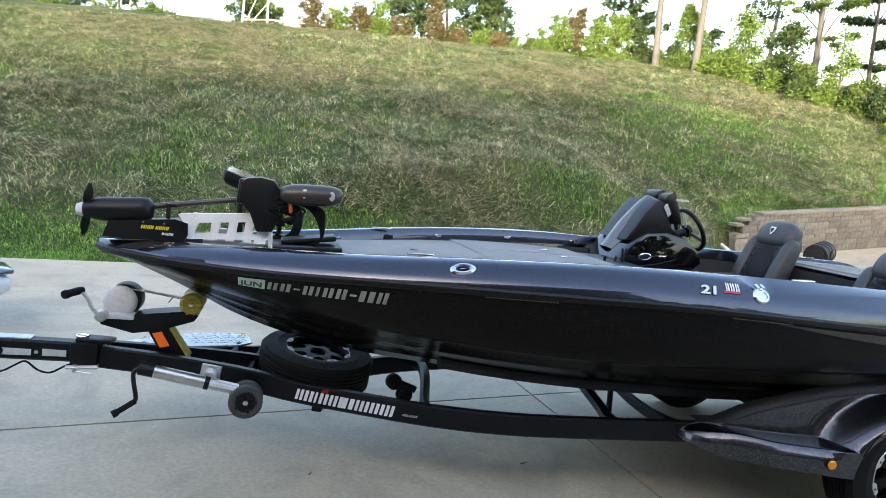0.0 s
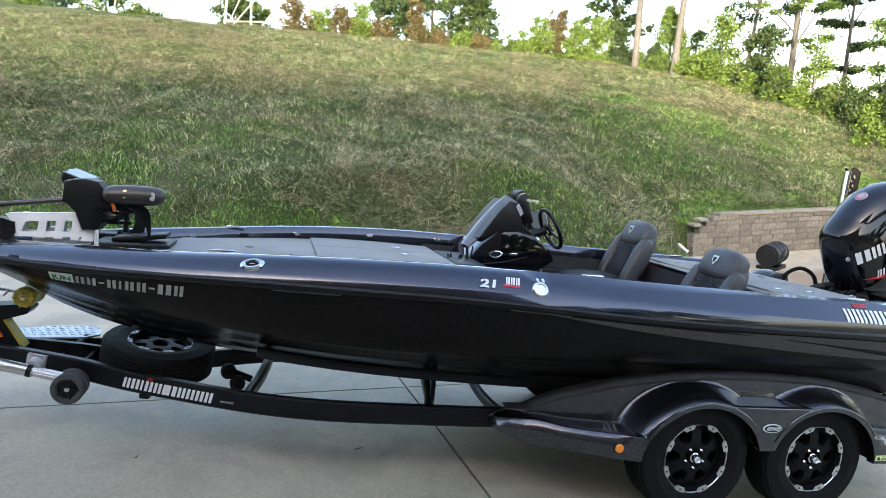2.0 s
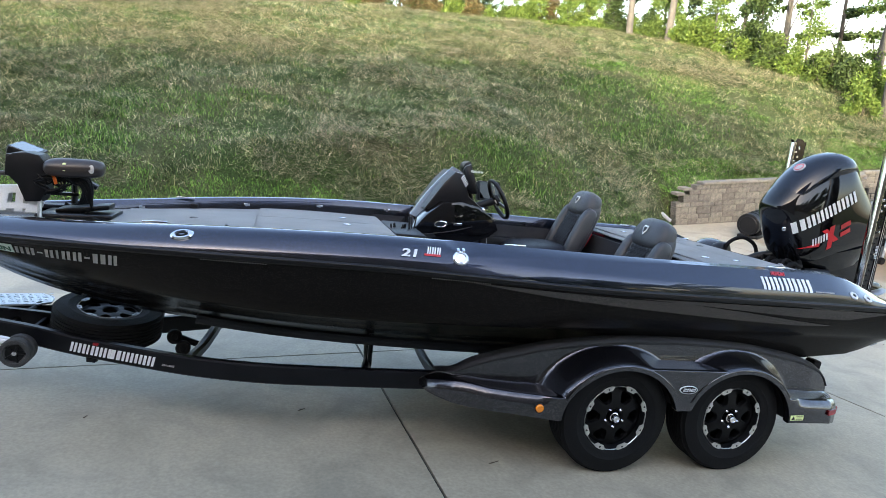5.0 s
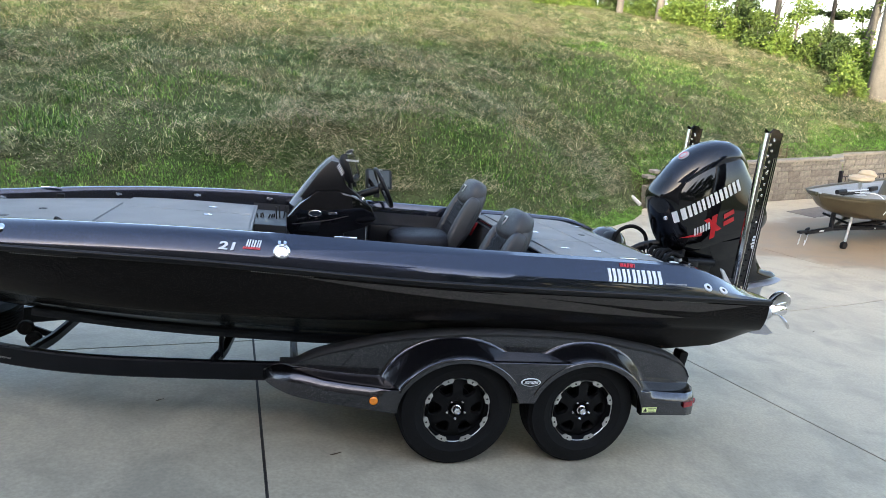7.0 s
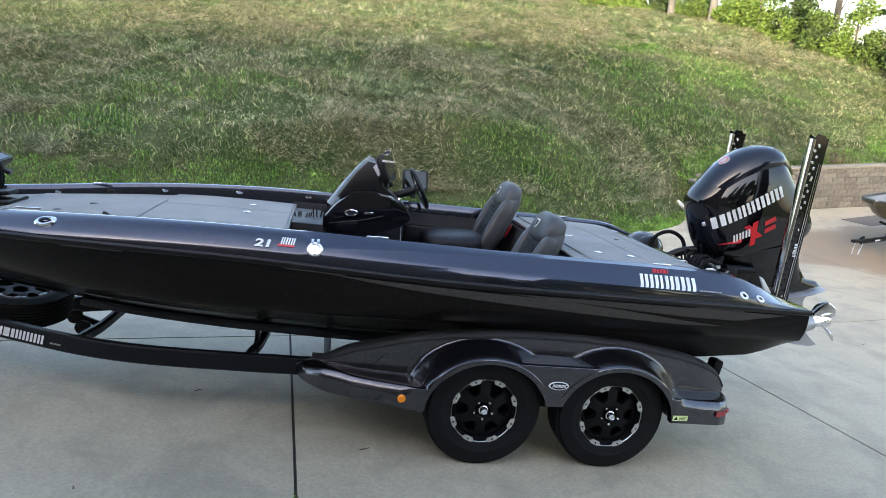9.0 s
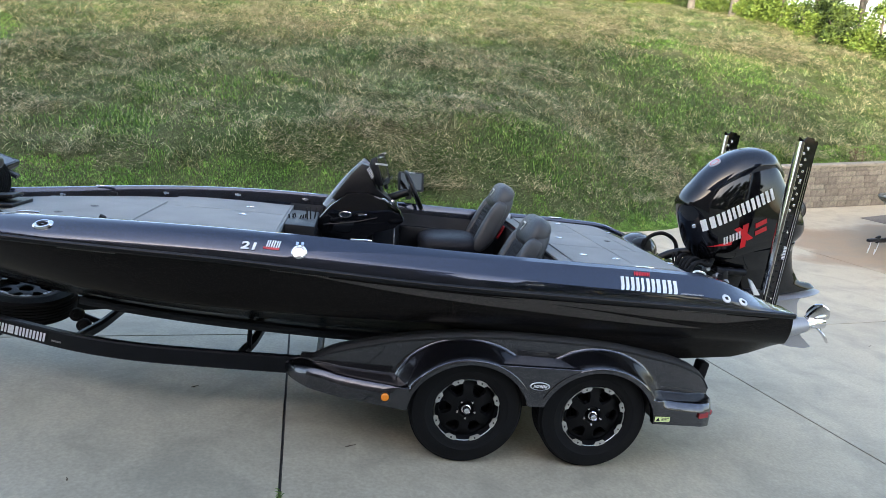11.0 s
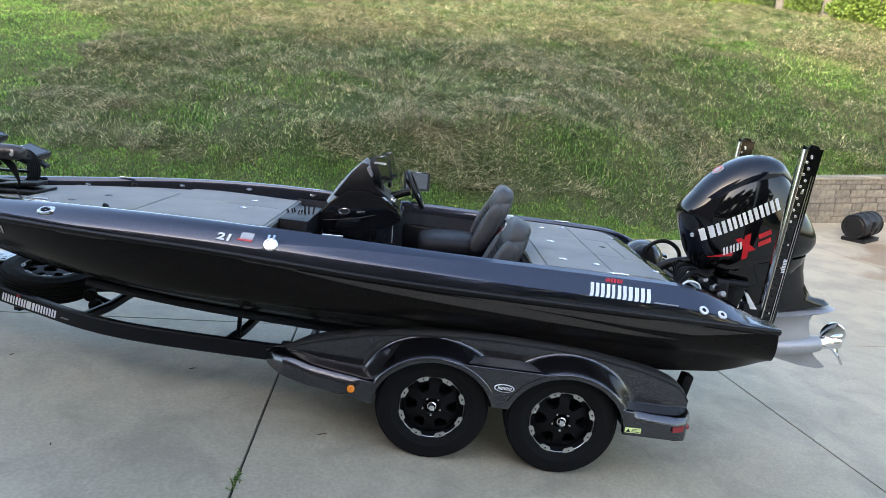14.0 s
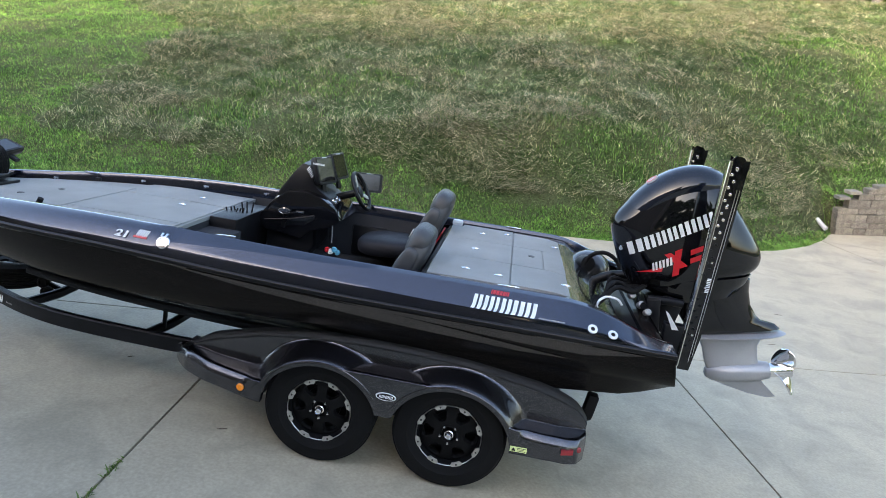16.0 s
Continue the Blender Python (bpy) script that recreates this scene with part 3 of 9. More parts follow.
for f in ((3, 2, 1, 0), (0, 1, 5, 4), (1, 2, 6, 5), (2, 3, 7, 6), (3, 0, 4, 7), (4, 5, 6, 7)):
    bm.faces.new([v[i] for i in f])
part("roof", bm, M["shingle"], house, smooth=0)
# ---- trees and shrubs on the crest ----
def leaf_material(name, lo, hi):
    m = bpy.data.materials.new(name)
    m.use_nodes = True
    n, l = m.node_tree.nodes, m.node_tree.links
    p = n["Principled BSDF"]
    p.inputs["Roughness"].default_value = 0.55
    p.inputs["Specular IOR Level"].default_value = 0.3
    g = n.new("ShaderNodeNewGeometry")
    r = n.new("ShaderNodeValToRGB")
    r.color_ramp.elements[0].color, r.color_ramp.elements[1].color = (*lo, 1), (*hi, 1)
    l.new(g.outputs["Random Per Island"], r.inputs[0]); l.new(r.outputs[0], p.inputs["Base Color"])
    tr = n.new("ShaderNodeBsdfTranslucent"); l.new(r.outputs[0], tr.inputs[0])
    mx = n.new("ShaderNodeMixShader"); mx.inputs[0].default_value = 0.35
    l.new(p.outputs[0], mx.inputs[1]); l.new(tr.outputs[0], mx.inputs[2]); l.new(mx.outputs[0], n["Material Output"].inputs[0])
    return m


M["leaf"] = leaf_material("broad_leaf", (0.026, 0.052, 0.012), (0.115, 0.170, 0.038))
M["leaf_bright"] = leaf_material("young_leaf", (0.045, 0.090, 0.016), (0.165, 0.235, 0.050))
M["leaf_dark"] = leaf_material("dark_leaf", (0.016, 0.034, 0.012), (0.07, 0.108, 0.032))
M["leaf_rust"] = leaf_material("rusty_leaf", (0.050, 0.055, 0.020), (0.150, 0.110, 0.048))
M["bark"] = material("grey_bark", (0.070, 0.066, 0.058), 0.9, 0, 0.35, 2, 24, 0.8, 18)
M["bark_dark"] = material("dark_bark", (0.062, 0.054, 0.046), 0.9, 0, 0.35, 2, 24, 0.8, 18)


def leaf_cloud(clumps, per, size, seed, flat=0.6):
    """Folded leaf quads round the clump centres (centre, radii)."""
    rs = np.random.RandomState(seed)
    c = np.repeat(np.array([k[0] for k in clumps]), per, 0)
    rad = np.repeat(np.array([k[1] for k in clumps]), per, 0)
    n = len(c)
    d = rs.normal(size=(n, 3)); d /= np.linalg.norm(d, axis=1)[:, None]
    pos = c + d * rad * (rs.rand(n, 1) ** 0.45) * (0.75 + 0.7 * rs.rand(n, 1) ** 3)
    a = rs.normal(size=(n, 3)); a /= np.linalg.norm(a, axis=1)[:, None]
    nrm = rs.normal(size=(n, 3)) * 0.8 + np.array([0, 0, flat]); nrm /= np.linalg.norm(nrm, axis=1)[:, None]
    u = np.cross(nrm, a); u /= np.linalg.norm(u, axis=1)[:, None]
    w = np.cross(nrm, u)
    s = size * (0.6 + 0.8 * rs.rand(n, 1))
    quad = np.stack([pos - u * s, pos - w * s * 0.45 + nrm * s * 0.12, pos + u * s, pos + w * s * 0.45 + nrm * s * 0.12], 1).reshape(-1, 3)
    me = bpy.data.meshes.new("crown")
    me.from_pydata(quad.tolist(), [], np.arange(n * 4).reshape(n, 4).tolist())
    return me


def tree(x, y, height, trunk_r, crown, label, leaf="leaf", bark="bark", lean=(0, 0), seed=0, bare=0.35, per=46, size=0.17, spread=1.0, clumps=60, z=None):
    """crown: 'round', 'cone' or 'layers'."""
    rnd = random.Random(seed)
    zb = float(land_z(np.array(x), np.array(y))) - 0.15 if z is None else z
    e = thing("tree", (x, y, zb), label, "tree", "trees on the crest", frame_of=Matrix())
    base = Vector((x, y, zb))
    top = base + Vector((lean[0], lean[1], height))
    bm = B()
    pts = [base.lerp(top, f) + Vector((0.08 * math.sin(7 * f + seed), 0.06 * math.cos(5 * f + seed), 0)) * height * 0.08 * f for f in np.linspace(0, 1, 9)]
    tube(bm, pts, trunk_r, 10, True, trunk_r * 0.25)
    part("trunk", bm, M[bark], e)
    cl = []
    k_n = clumps
    for k in range(k_n):
        f = bare + (1 - bare) * rnd.random()
        a = rnd.uniform(0, 2 * math.pi)
        if crown == "cone":
            r = spread * (1 - f) * 1.1 + 0.12
            R = 0.35 + 0.25 * (1 - f)
        elif crown == "layers":
            lev = round(f * 7) / 7
            f = lev + rnd.uniform(-0.015, 0.015)
            r = spread * (0.35 + 0.9 * rnd.random()) * (1.15 - 0.75 * lev)
            R = 0.42
        else:
            g = (f - bare) / (1 - bare)
            r = spread * math.sin(math.pi * (0.16 + 0.80 * g)) * rnd.random() ** 0.45
            R = 0.55
        p = base.lerp(top, f) + Vector((math.cos(a) * r, math.sin(a) * r, 0))
        flat_r = 0.16 if crown == "layers" else R * 0.7
        cl.append((tuple(p), (R, R, flat_r)))
        if k % 4 == 0 and crown != "cone":
            bm = B()
            q = base.lerp(top, max(f - 0.10 - 0.1 * rnd.random(), 0.1))
            mid = q.lerp(p, 0.5) + Vector((0, 0, 0.12))
            tube(bm, [q, mid, p], trunk_r * 0.28, 6, True, trunk_r * 0.06)
            part("limb", bm, M[bark], e)
    me = leaf_cloud(cl, int(per * 2.3), size * 0.62, seed + 1)
    me.materials.append(M[leaf])
    o = new("crown", me)
    o.parent = e
    o.location = -base
    return e


def shrub(x, y, w, h, leaf, label, seed, stems=True, z=None):
    rnd = random.Random(seed)
    zb = float(land_z(np.array(x), np.array(y))) - 0.1 if z is None else z
    e = thing("shrub", (x, y, zb), label, "shrub", "shrubs on the crest", frame_of=Matrix())
    cl = []
    for k in range(int(11 * w * h) + 8):
        f = rnd.random()
        a = rnd.uniform(0, 2 * math.pi)
        r = w / 2 * math.sqrt(rnd.random()) * (1.05 - 0.65 * f)
        cl.append(((x + r * math.cos(a), y + r * math.sin(a) * 0.6, zb + 0.1 + h * f * (0.8 + 0.4 * rnd.random())), (0.28, 0.28, 0.26)))
    me = leaf_cloud(cl, 70, 0.075, seed)
    me.materials.append(M[leaf])
    o = new("foliage", me)
    o.parent = e
    o.location = -Vector((x, y, zb))
    for k in range(5):
        bm = B()
        a = rnd.uniform(0, 2 * math.pi)
        tube(bm, [(x, y, zb - 0.1), (x + 0.3 * w * math.cos(a), y + 0.2 * w * math.sin(a), zb + h * rnd.uniform(0.6, 1.05))], 0.018, 5, True, 0.006)
        part("stem", bm, M["bark_dark"], e)
    return e


def bearing(px_angle, d):
    """A place d metres from the middle of the drone's first stretch, on the bearing (degrees right of +y)."""
    return -2.06 + d * math.sin(radians(px_angle)), -3.07 + d * math.cos(radians(px_angle))


# bare-trunked trees
x, y = bearing(29.5, 38.5); tree(x, y, 15, 0.19, "round", "tall tree with a straight pale trunk", "leaf", "bark", (0.5, 0), 1, 0.42, 40, 0.2, 3.0, 50)
tree(18.5, 29.2, 14, 0.20, "round", "tall leaning tree with a pale trunk", "leaf", "bark", (1.6, 0.3), 2, 0.40, 40, 0.2, 3.0, 46)
x, y = bearing(32.2, 41.0); tree(x, y, 4.6, 0.09, "cone", "dense green cedar on the crest", "leaf_bright", "bark_dark", (0, 0), 3, 0.05, 60, 0.11, 1.3, 95)
x, y = bearing(36.0, 36.5); tree(x, y, 3.6, 0.06, "round", "young bright green tree", "leaf_bright", "bark", (0.1, 0), 4, 0.12, 44, 0.13, 0.8, 40)
x, y = bearing(37.6, 41); tree(x, y, 12, 0.14, "round", "thin leaning dark-barked tree", "leaf_dark", "bark_dark", (1.4, 0), 5, 0.25, 34, 0.2, 2.1, 44)
x, y = bearing(41.0, 37); tree(x, y, 11, 0.17, "layers", "sunlit tree with layered branches", "leaf_bright", "bark", (0.2, 0), 6, 0.30, 50, 0.17, 2.0, 52)
x, y = bearing(44.5, 38); tree(x, y, 7.5, 0.14, "layers", "dark tree with layered branches", "leaf_dark", "bark_dark", (0.2, 0), 7, 0.15, 48, 0.17, 1.8, 46)
x, y = bearing(39.3, 36); tree(x, y, 3.2, 0.06, "round", "small dark green tree", "leaf_dark", "bark_dark", (0, 0), 8, 0.1, 44, 0.14, 1.2, 40)
x, y = bearing(42.6, 34); tree(x, y, 3.4, 0.06, "round", "small bright green tree", "leaf_bright", "bark_dark", (0, 0), 9, 0.08, 44, 0.12, 0.8, 22)
x, y = bearing(48.4, 31); tree(x, y, 14, 0.36, "round", "big tree with a thick pale trunk", "leaf", "bark", (0.4, 0), 11, 0.45, 44, 0.2, 3.4, 60)
x, y = bearing(47.0, 33); tree(x, y, 9, 0.20, "round", "leaning tree covered in bright ivy", "leaf_bright", "bark", (1.2, 0), 12, 0.10, 50, 0.14, 0.9, 40)
x, y = bearing(53.0, 37); tree(x, y, 9.0, 0.16, "round", "green tree at the wood's edge", "leaf", "bark_dark", (0, 0), 14, 0.1, 50, 0.18, 2.2, 60)
# a second row behind
for k, (b, d, h, lf) in enumerate(((27.5, 47, 8, "leaf_dark"), (34.0, 52, 9, "leaf_dark"), (43, 50, 4.5, "leaf"), (50.5, 46, 8, "leaf_dark"), (54, 45, 9, "leaf"))):
    x, y = bearing(b, d)
    tree(x, y, h, 0.18, "round", "leafy tree behind the crest", lf, "bark_dark", (0.3, 0), 30 + k, 0.15, 38, 0.24, 2.6, 52, z=float(land_z(np.array(x), np.array(y))))
# trees over the left and the middle of the crest
for k, (b, d, h, sp, lf) in enumerate(((-18.5, 52, 4.6, 2.6, "leaf_bright"), (-16.0, 54, 5.2, 2.6, "leaf"), (-12.8, 53, 5.4, 2.4, "leaf"), (-10.4, 53, 4.4, 2.2, "leaf"), (-3.4, 50, 5.5, 2.0, "leaf_dark"), (-2.0, 54, 6, 2.2, "leaf"), (8.0, 50, 8.0, 2.6, "leaf_dark"), (10.4, 47, 7.6, 2.4, "leaf_dark"), (12.6, 48, 8.5, 2.8, "leaf_dark"), (15.2, 47, 7.0, 2.2, "leaf_dark"), (16.6, 46, 5.8, 1.6, "leaf_dark"))):
    x, y = bearing(b, d)
    tree(x, y, h, 0.14, "round", "leafy tree on the crest of the hill", lf, "bark_dark", (0.1, 0), 60 + k, 0.12, 44, 0.2, sp, 70)
for k, (b, d, w, h, lf) in enumerate(((1.2, 38, 2.4, 2.4, "leaf_rust"), (3.4, 38, 2.0, 1.8, "leaf_bright"), (5.0, 37, 1.8, 1.6, "leaf_rust"), (6.6, 37, 1.6, 1.9, "leaf_bright"), (8.3, 37, 1.8, 1.3, "leaf_rust"), (11.2, 37, 1.4, 2.2, "leaf_rust"), (13.2, 37, 1.6, 1.0, "leaf_rust"), (15.0, 37, 1.6, 0.9, "leaf_bright"), (16.6, 37, 1.4, 0.7, "leaf_rust"), (19.8, 40, 1.8, 1.2, "leaf_rust"), (21.8, 39, 2.2, 2.0, "leaf_bright"), (23.2, 40, 2.4, 2.9, "leaf_rust"), (24.8, 38, 2.0, 2.0, "leaf_bright"), (26.6, 39, 2.2, 2.5, "leaf_bright"), (28.2, 40, 2.0, 2.4, "leaf_dark"), (31.0, 40, 1.4, 1.6, "leaf_dark"), (34.5, 37, 1.2, 1.5, "leaf_bright"), (37.9, 35, 0.9, 1.1, "leaf_bright"), (40.2, 34, 1.8, 1.6, "leaf_dark"), (43.8, 33, 1.8, 1.2, "leaf"), (46.6, 30, 1.6, 1.2, "leaf_bright"), (51.5, 34, 1.4, 1.1, "leaf_bright"))):
    x, y = bearing(b, d)
    shrub(x, y, w, h, lf, {"leaf_rust": "rust-brown dry shrub on the crest", "leaf_bright": "yellow-green shrub on the crest", "leaf_dark": "dark green shrub on the crest", "leaf": "green shrub on the crest"}[lf], 100 + k)

rnd = random.Random(8)
b = 0.4
while b < 48:
    lf = rnd.choice(("leaf_rust", "leaf_rust", "leaf_bright", "leaf") if b < 20 else ("leaf_bright", "leaf", "leaf_dark", "leaf_bright"))
    x, y = bearing(b, float(np.interp(b, [0, 20, 30, 40, 48], [38.5, 39.5, 40, 34.5, 31.5])) + rnd.uniform(-0.6, 1.0))
    shrub(x, y, rnd.uniform(1.3, 2.2), rnd.uniform(0.6, 1.5), lf, {"leaf_rust": "low rust-brown dry shrub on the crest", "leaf_bright": "low yellow-green shrub on the crest", "leaf_dark": "low dark green shrub on the crest", "leaf": "low green shrub on the crest"}[lf], 300 + int(b * 10))
    b += rnd.uniform(1.0, 1.7)

# steel lattice tower feet behind the crest
M["tower_steel"] = material("galvanised_tower_steel", (0.42, 0.41, 0.37), 0.6, 0.3, 0.15, 3, 30)
tx, ty = bearing(-1.2, 40)
tz = float(land_z(np.array(tx), np.array(ty)))
tower = thing("lattice_tower", (tx, ty, tz), "pale galvanised lattice tower legs on the crest", "tower", frame_of=Matrix())
feet = [(-2.4, -0.6), (1.7, -0.6), (-1.0, 1.6), (2.9, 1.6)]
for i, (fx, fy) in enumerate(feet):
    bm = B()
    bar(bm, [(tx + fx, ty + fy, tz - 0.6), (tx + fx * 0.55 + 0.4, ty + fy * 0.55, tz + 9)], 0.11, 0.11, (0, 1, 0), 0.1)
    part("leg", bm, M["tower_steel"], tower)
for (a, b, z0, z1) in ((0, 1, 0.3, 4.5), (1, 0, 0.3, 4.5), (2, 3, 0.3, 4.5), (3, 2, 0.3, 4.5), (0, 2, 0.3, 4.0), (1, 3, 0.3, 4.0), (0, 1, 1.2, 1.2), (1, 3, 1.6, 1.6)):
    fa, fb = feet[a], feet[b]
    ka, kb = 1 - 0.05 * z0, 1 - 0.05 * z1
    bm = B()
    bar(bm, [(tx + fa[0] * ka + 0.04 * z0, ty + fa[1] * ka, tz + z0), (tx + fb[0] * kb + 0.04 * z1, ty + fb[1] * kb, tz + z1)], 0.05, 0.05, (0, 1, 0), 0.1)
    part("brace", bm, M["tower_steel"], tower)
x, y = bearing(-13.0, 46)
z = float(land_z(np.array(x), np.array(y)))
arm = thing("pylon_stay", (x, y, z), "pale steel stay standing on the crest", "pole", frame_of=Matrix())
bm = B()
bar(bm, [(x, y, z - 0.4), (x + 0.9, y, z + 3.2)], 0.05, 0.05, (0, 1, 0), 0.1); bar(bm, [(x + 0.45, y, z + 1.7), (x - 0.5, y, z + 2.1)], 0.04, 0.04, (0, 1, 0), 0.1)
part("strut", bm, M["tower_steel"], arm)

# unseen trees, added beyond the house to dapple the low sun
for k, (x, y, h, sp) in enumerate(((-26, -22, 14, 3.6), (-20, -25, 14.5, 3.4), (-14.5, -23, 13.5, 3.2), (-9, -25, 14.5, 3.4), (-3.5, -23, 12.5, 3.0), (2, -24, 12.0, 3.0), (7.5, -23, 10.5, 2.8), (-31, -24, 15, 3.6))):
    tree(x, y, h, 0.25, "round", "unseen leafy tree added beyond the house to dapple the sun", "leaf", "bark_dark", (0, 0), 200 + k, 0.25, 60, 0.36, sp, 70, z=0.0)
# denser unseen row, added to block the sun from the apron and the wall
for k, (x, y, h) in enumerate(((-2.5, -20.5, 10.0), (0.5, -21.5, 9.6), (3.5, -20.5, 9.8), (6.5, -21.5, 9.4), (9.5, -21, 9.2), (12.5, -21.5, 9.0), (16, -21, 9.0))):
    tree(x, y, h, 0.2, "round", "unseen dense leafy tree added to shade the far apron", "leaf", "bark_dark", (0, 0), 240 + k, 0.06, 40, 0.42, 2.4, 90, z=0.0)
# ---- grass ----
def grass_material(name, green_lo, green_hi, straw_lo, straw_hi, dry, scale):
    """Blades: green or straw by patches of the hill, tuft by tuft and blade by blade a little different."""
    m = bpy.data.materials.new(name)
    m.use_nodes = True
    n, l = m.node_tree.nodes, m.node_tree.links
    p = n["Principled BSDF"]
    p.inputs["Roughness"].default_value = 0.6
    p.inputs["Specular IOR Level"].default_value = 0.3
    g = n.new("ShaderNodeNewGeometry")
    co = n.new("ShaderNodeTexCoord")
    nz = n.new("ShaderNodeTexNoise"); nz.inputs["Scale"].default_value = scale; nz.inputs["Detail"].default_value = 6; nz.inputs["Roughness"].default_value = 0.68
    tuft = n.new("ShaderNodeTexNoise"); tuft.inputs["Scale"].default_value = 3.4; tuft.inputs["Detail"].default_value = 4; tuft.inputs["Roughness"].default_value = 0.7
    l.new(co.outputs["Object"], nz.inputs["Vector"]); l.new(co.outputs["Object"], tuft.inputs["Vector"])
    ra, rb = n.new("ShaderNodeValToRGB"), n.new("ShaderNodeValToRGB")
    ra.color_ramp.elements[0].color, ra.color_ramp.elements[1].color = (*green_lo, 1), (*green_hi, 1)
    rb.color_ramp.elements[0].color, rb.color_ramp.elements[1].color = (*straw_lo, 1), (*straw_hi, 1)
    pw = n.new("ShaderNodeMath"); pw.operation = "POWER"; pw.inputs[1].default_value = 1.7
    l.new(g.outputs["Random Per Island"], pw.inputs[0])
    l.new(pw.outputs[0], ra.inputs[0]); l.new(pw.outputs[0], rb.inputs[0])
    ad = n.new("ShaderNodeMath"); ad.operation = "MULTIPLY_ADD"; ad.inputs[1].default_value = 0.30
    l.new(g.outputs["Random Per Island"], ad.inputs[0]); l.new(nz.outputs["Fac"], ad.inputs[2])
    mr = n.new("ShaderNodeMapRange"); mr.inputs["From Min"].default_value = dry + 0.07; mr.inputs["From Max"].default_value = dry + 0.22
    l.new(ad.outputs[0], mr.inputs["Value"])
    mx = n.new("ShaderNodeMix"); mx.data_type = "RGBA"
    l.new(mr.outputs[0], mx.inputs["Factor"]); l.new(ra.outputs[0], mx.inputs["A"]); l.new(rb.outputs[0], mx.inputs["B"])
    tv = n.new("ShaderNodeMapRange"); tv.inputs["From Min"].default_value = 0.36; tv.inputs["From Max"].default_value = 0.64; tv.inputs["To Min"].default_value = 0.66; tv.inputs["To Max"].default_value = 1.40
    l.new(tuft.outputs["Fac"], tv.inputs["Value"])
    hs = n.new("ShaderNodeHueSaturation"); l.new(tv.outputs[0], hs.inputs["Value"]); l.new(mx.outputs["Result"], hs.inputs["Color"])
    l.new(hs.outputs[0], p.inputs["Base Color"])
    tr = n.new("ShaderNodeBsdfTranslucent"); l.new(hs.outputs[0], tr.inputs[0])
    ms = n.new("ShaderNodeMixShader"); ms.inputs[0].default_value = 0.25
    l.new(p.outputs[0], ms.inputs[1]); l.new(tr.outputs[0], ms.inputs[2]); l.new(ms.outputs[0], n["Material Output"].inputs[0])
    return m


def patchy(x, y, s, seed):
    """Smooth value noise in 0..1, two octaves, cells of s metres."""
    v, tot = np.zeros_like(x), 0.0
    for o, (c, a) in enumerate(((s, 1.0), (s * 0.47, 0.6))):
        table = np.random.RandomState(seed + 50 * o).rand(257, 257)
        u, w = x / c + 1000.3, y / c + 1000.7
        i, j = np.floor(u).astype(int), np.floor(w).astype(int)
        fu, fw = u - i, w - j
        fu, fw = fu * fu * (3 - 2 * fu), fw * fw * (3 - 2 * fw)
        i, j = i % 256, j % 256
        v += a * ((table[i, j] * (1 - fu) + table[i + 1, j] * fu) * (1 - fw) + (table[i, j + 1] * (1 - fu) + table[i + 1, j + 1] * fu) * fw)
        tot += a
    return np.clip(0.5 + (v / tot - 0.5) * 1.6, 0, 1)


# where cut hay lies thick, and where fresh grass has come through: x, y, radius along x, radius along y
HAY = [(6.7, 22.7, 2.6, 2.2), (9.0, 24.0, 3.4, 2.6), (3.2, 16.8, 2.6, 1.1), (4.2, 13.8, 1.9, 0.6), (1.2, 12.2, 2.2, 0.8), (-1.6, 9.9, 1.0, 0.5), (-0.3, 10.7, 0.9, 0.5), (-8.3, 14.5, 2.6, 2.2), (-8.0, 10.9, 1.6, 0.8), (14.2, 21.2, 2.6, 1.6), (16.3, 19.4, 1.8, 1.0), (-6.0, 26.0, 4.5, 2.6), (5.0, 20.0, 2.4, 1.2), (-3.0, 20.0, 4.0, 2.4)]
FRESH = [(-4.0, 12.4, 1.4, 1.6), (-2.4, 13.5, 1.1, 0.5), (9.6, 18.3, 2.0, 1.2), (12.6, 18.0, 2.6, 1.6), (4.0, 11.3, 2.4, 0.9), (9.8, 15.6, 2.4, 1.6), (-5.4, 10.2, 1.2, 0.8), (11.0, 20.6, 1.6, 1.0)]


def spread(x, y, spots):
    """1 in the middle of the spots, fading out unevenly past their rims."""
    d = np.full_like(x, 9.0)
    for cx, cy, a, b in spots:
        d = np.minimum(d, np.hypot((x - cx) / a, (y - cy) / b))
    return 1 - np.clip((d + 0.9 * (patchy(x, y, 0.7, 31) - 0.5) - 0.45) / 0.75, 0, 1)


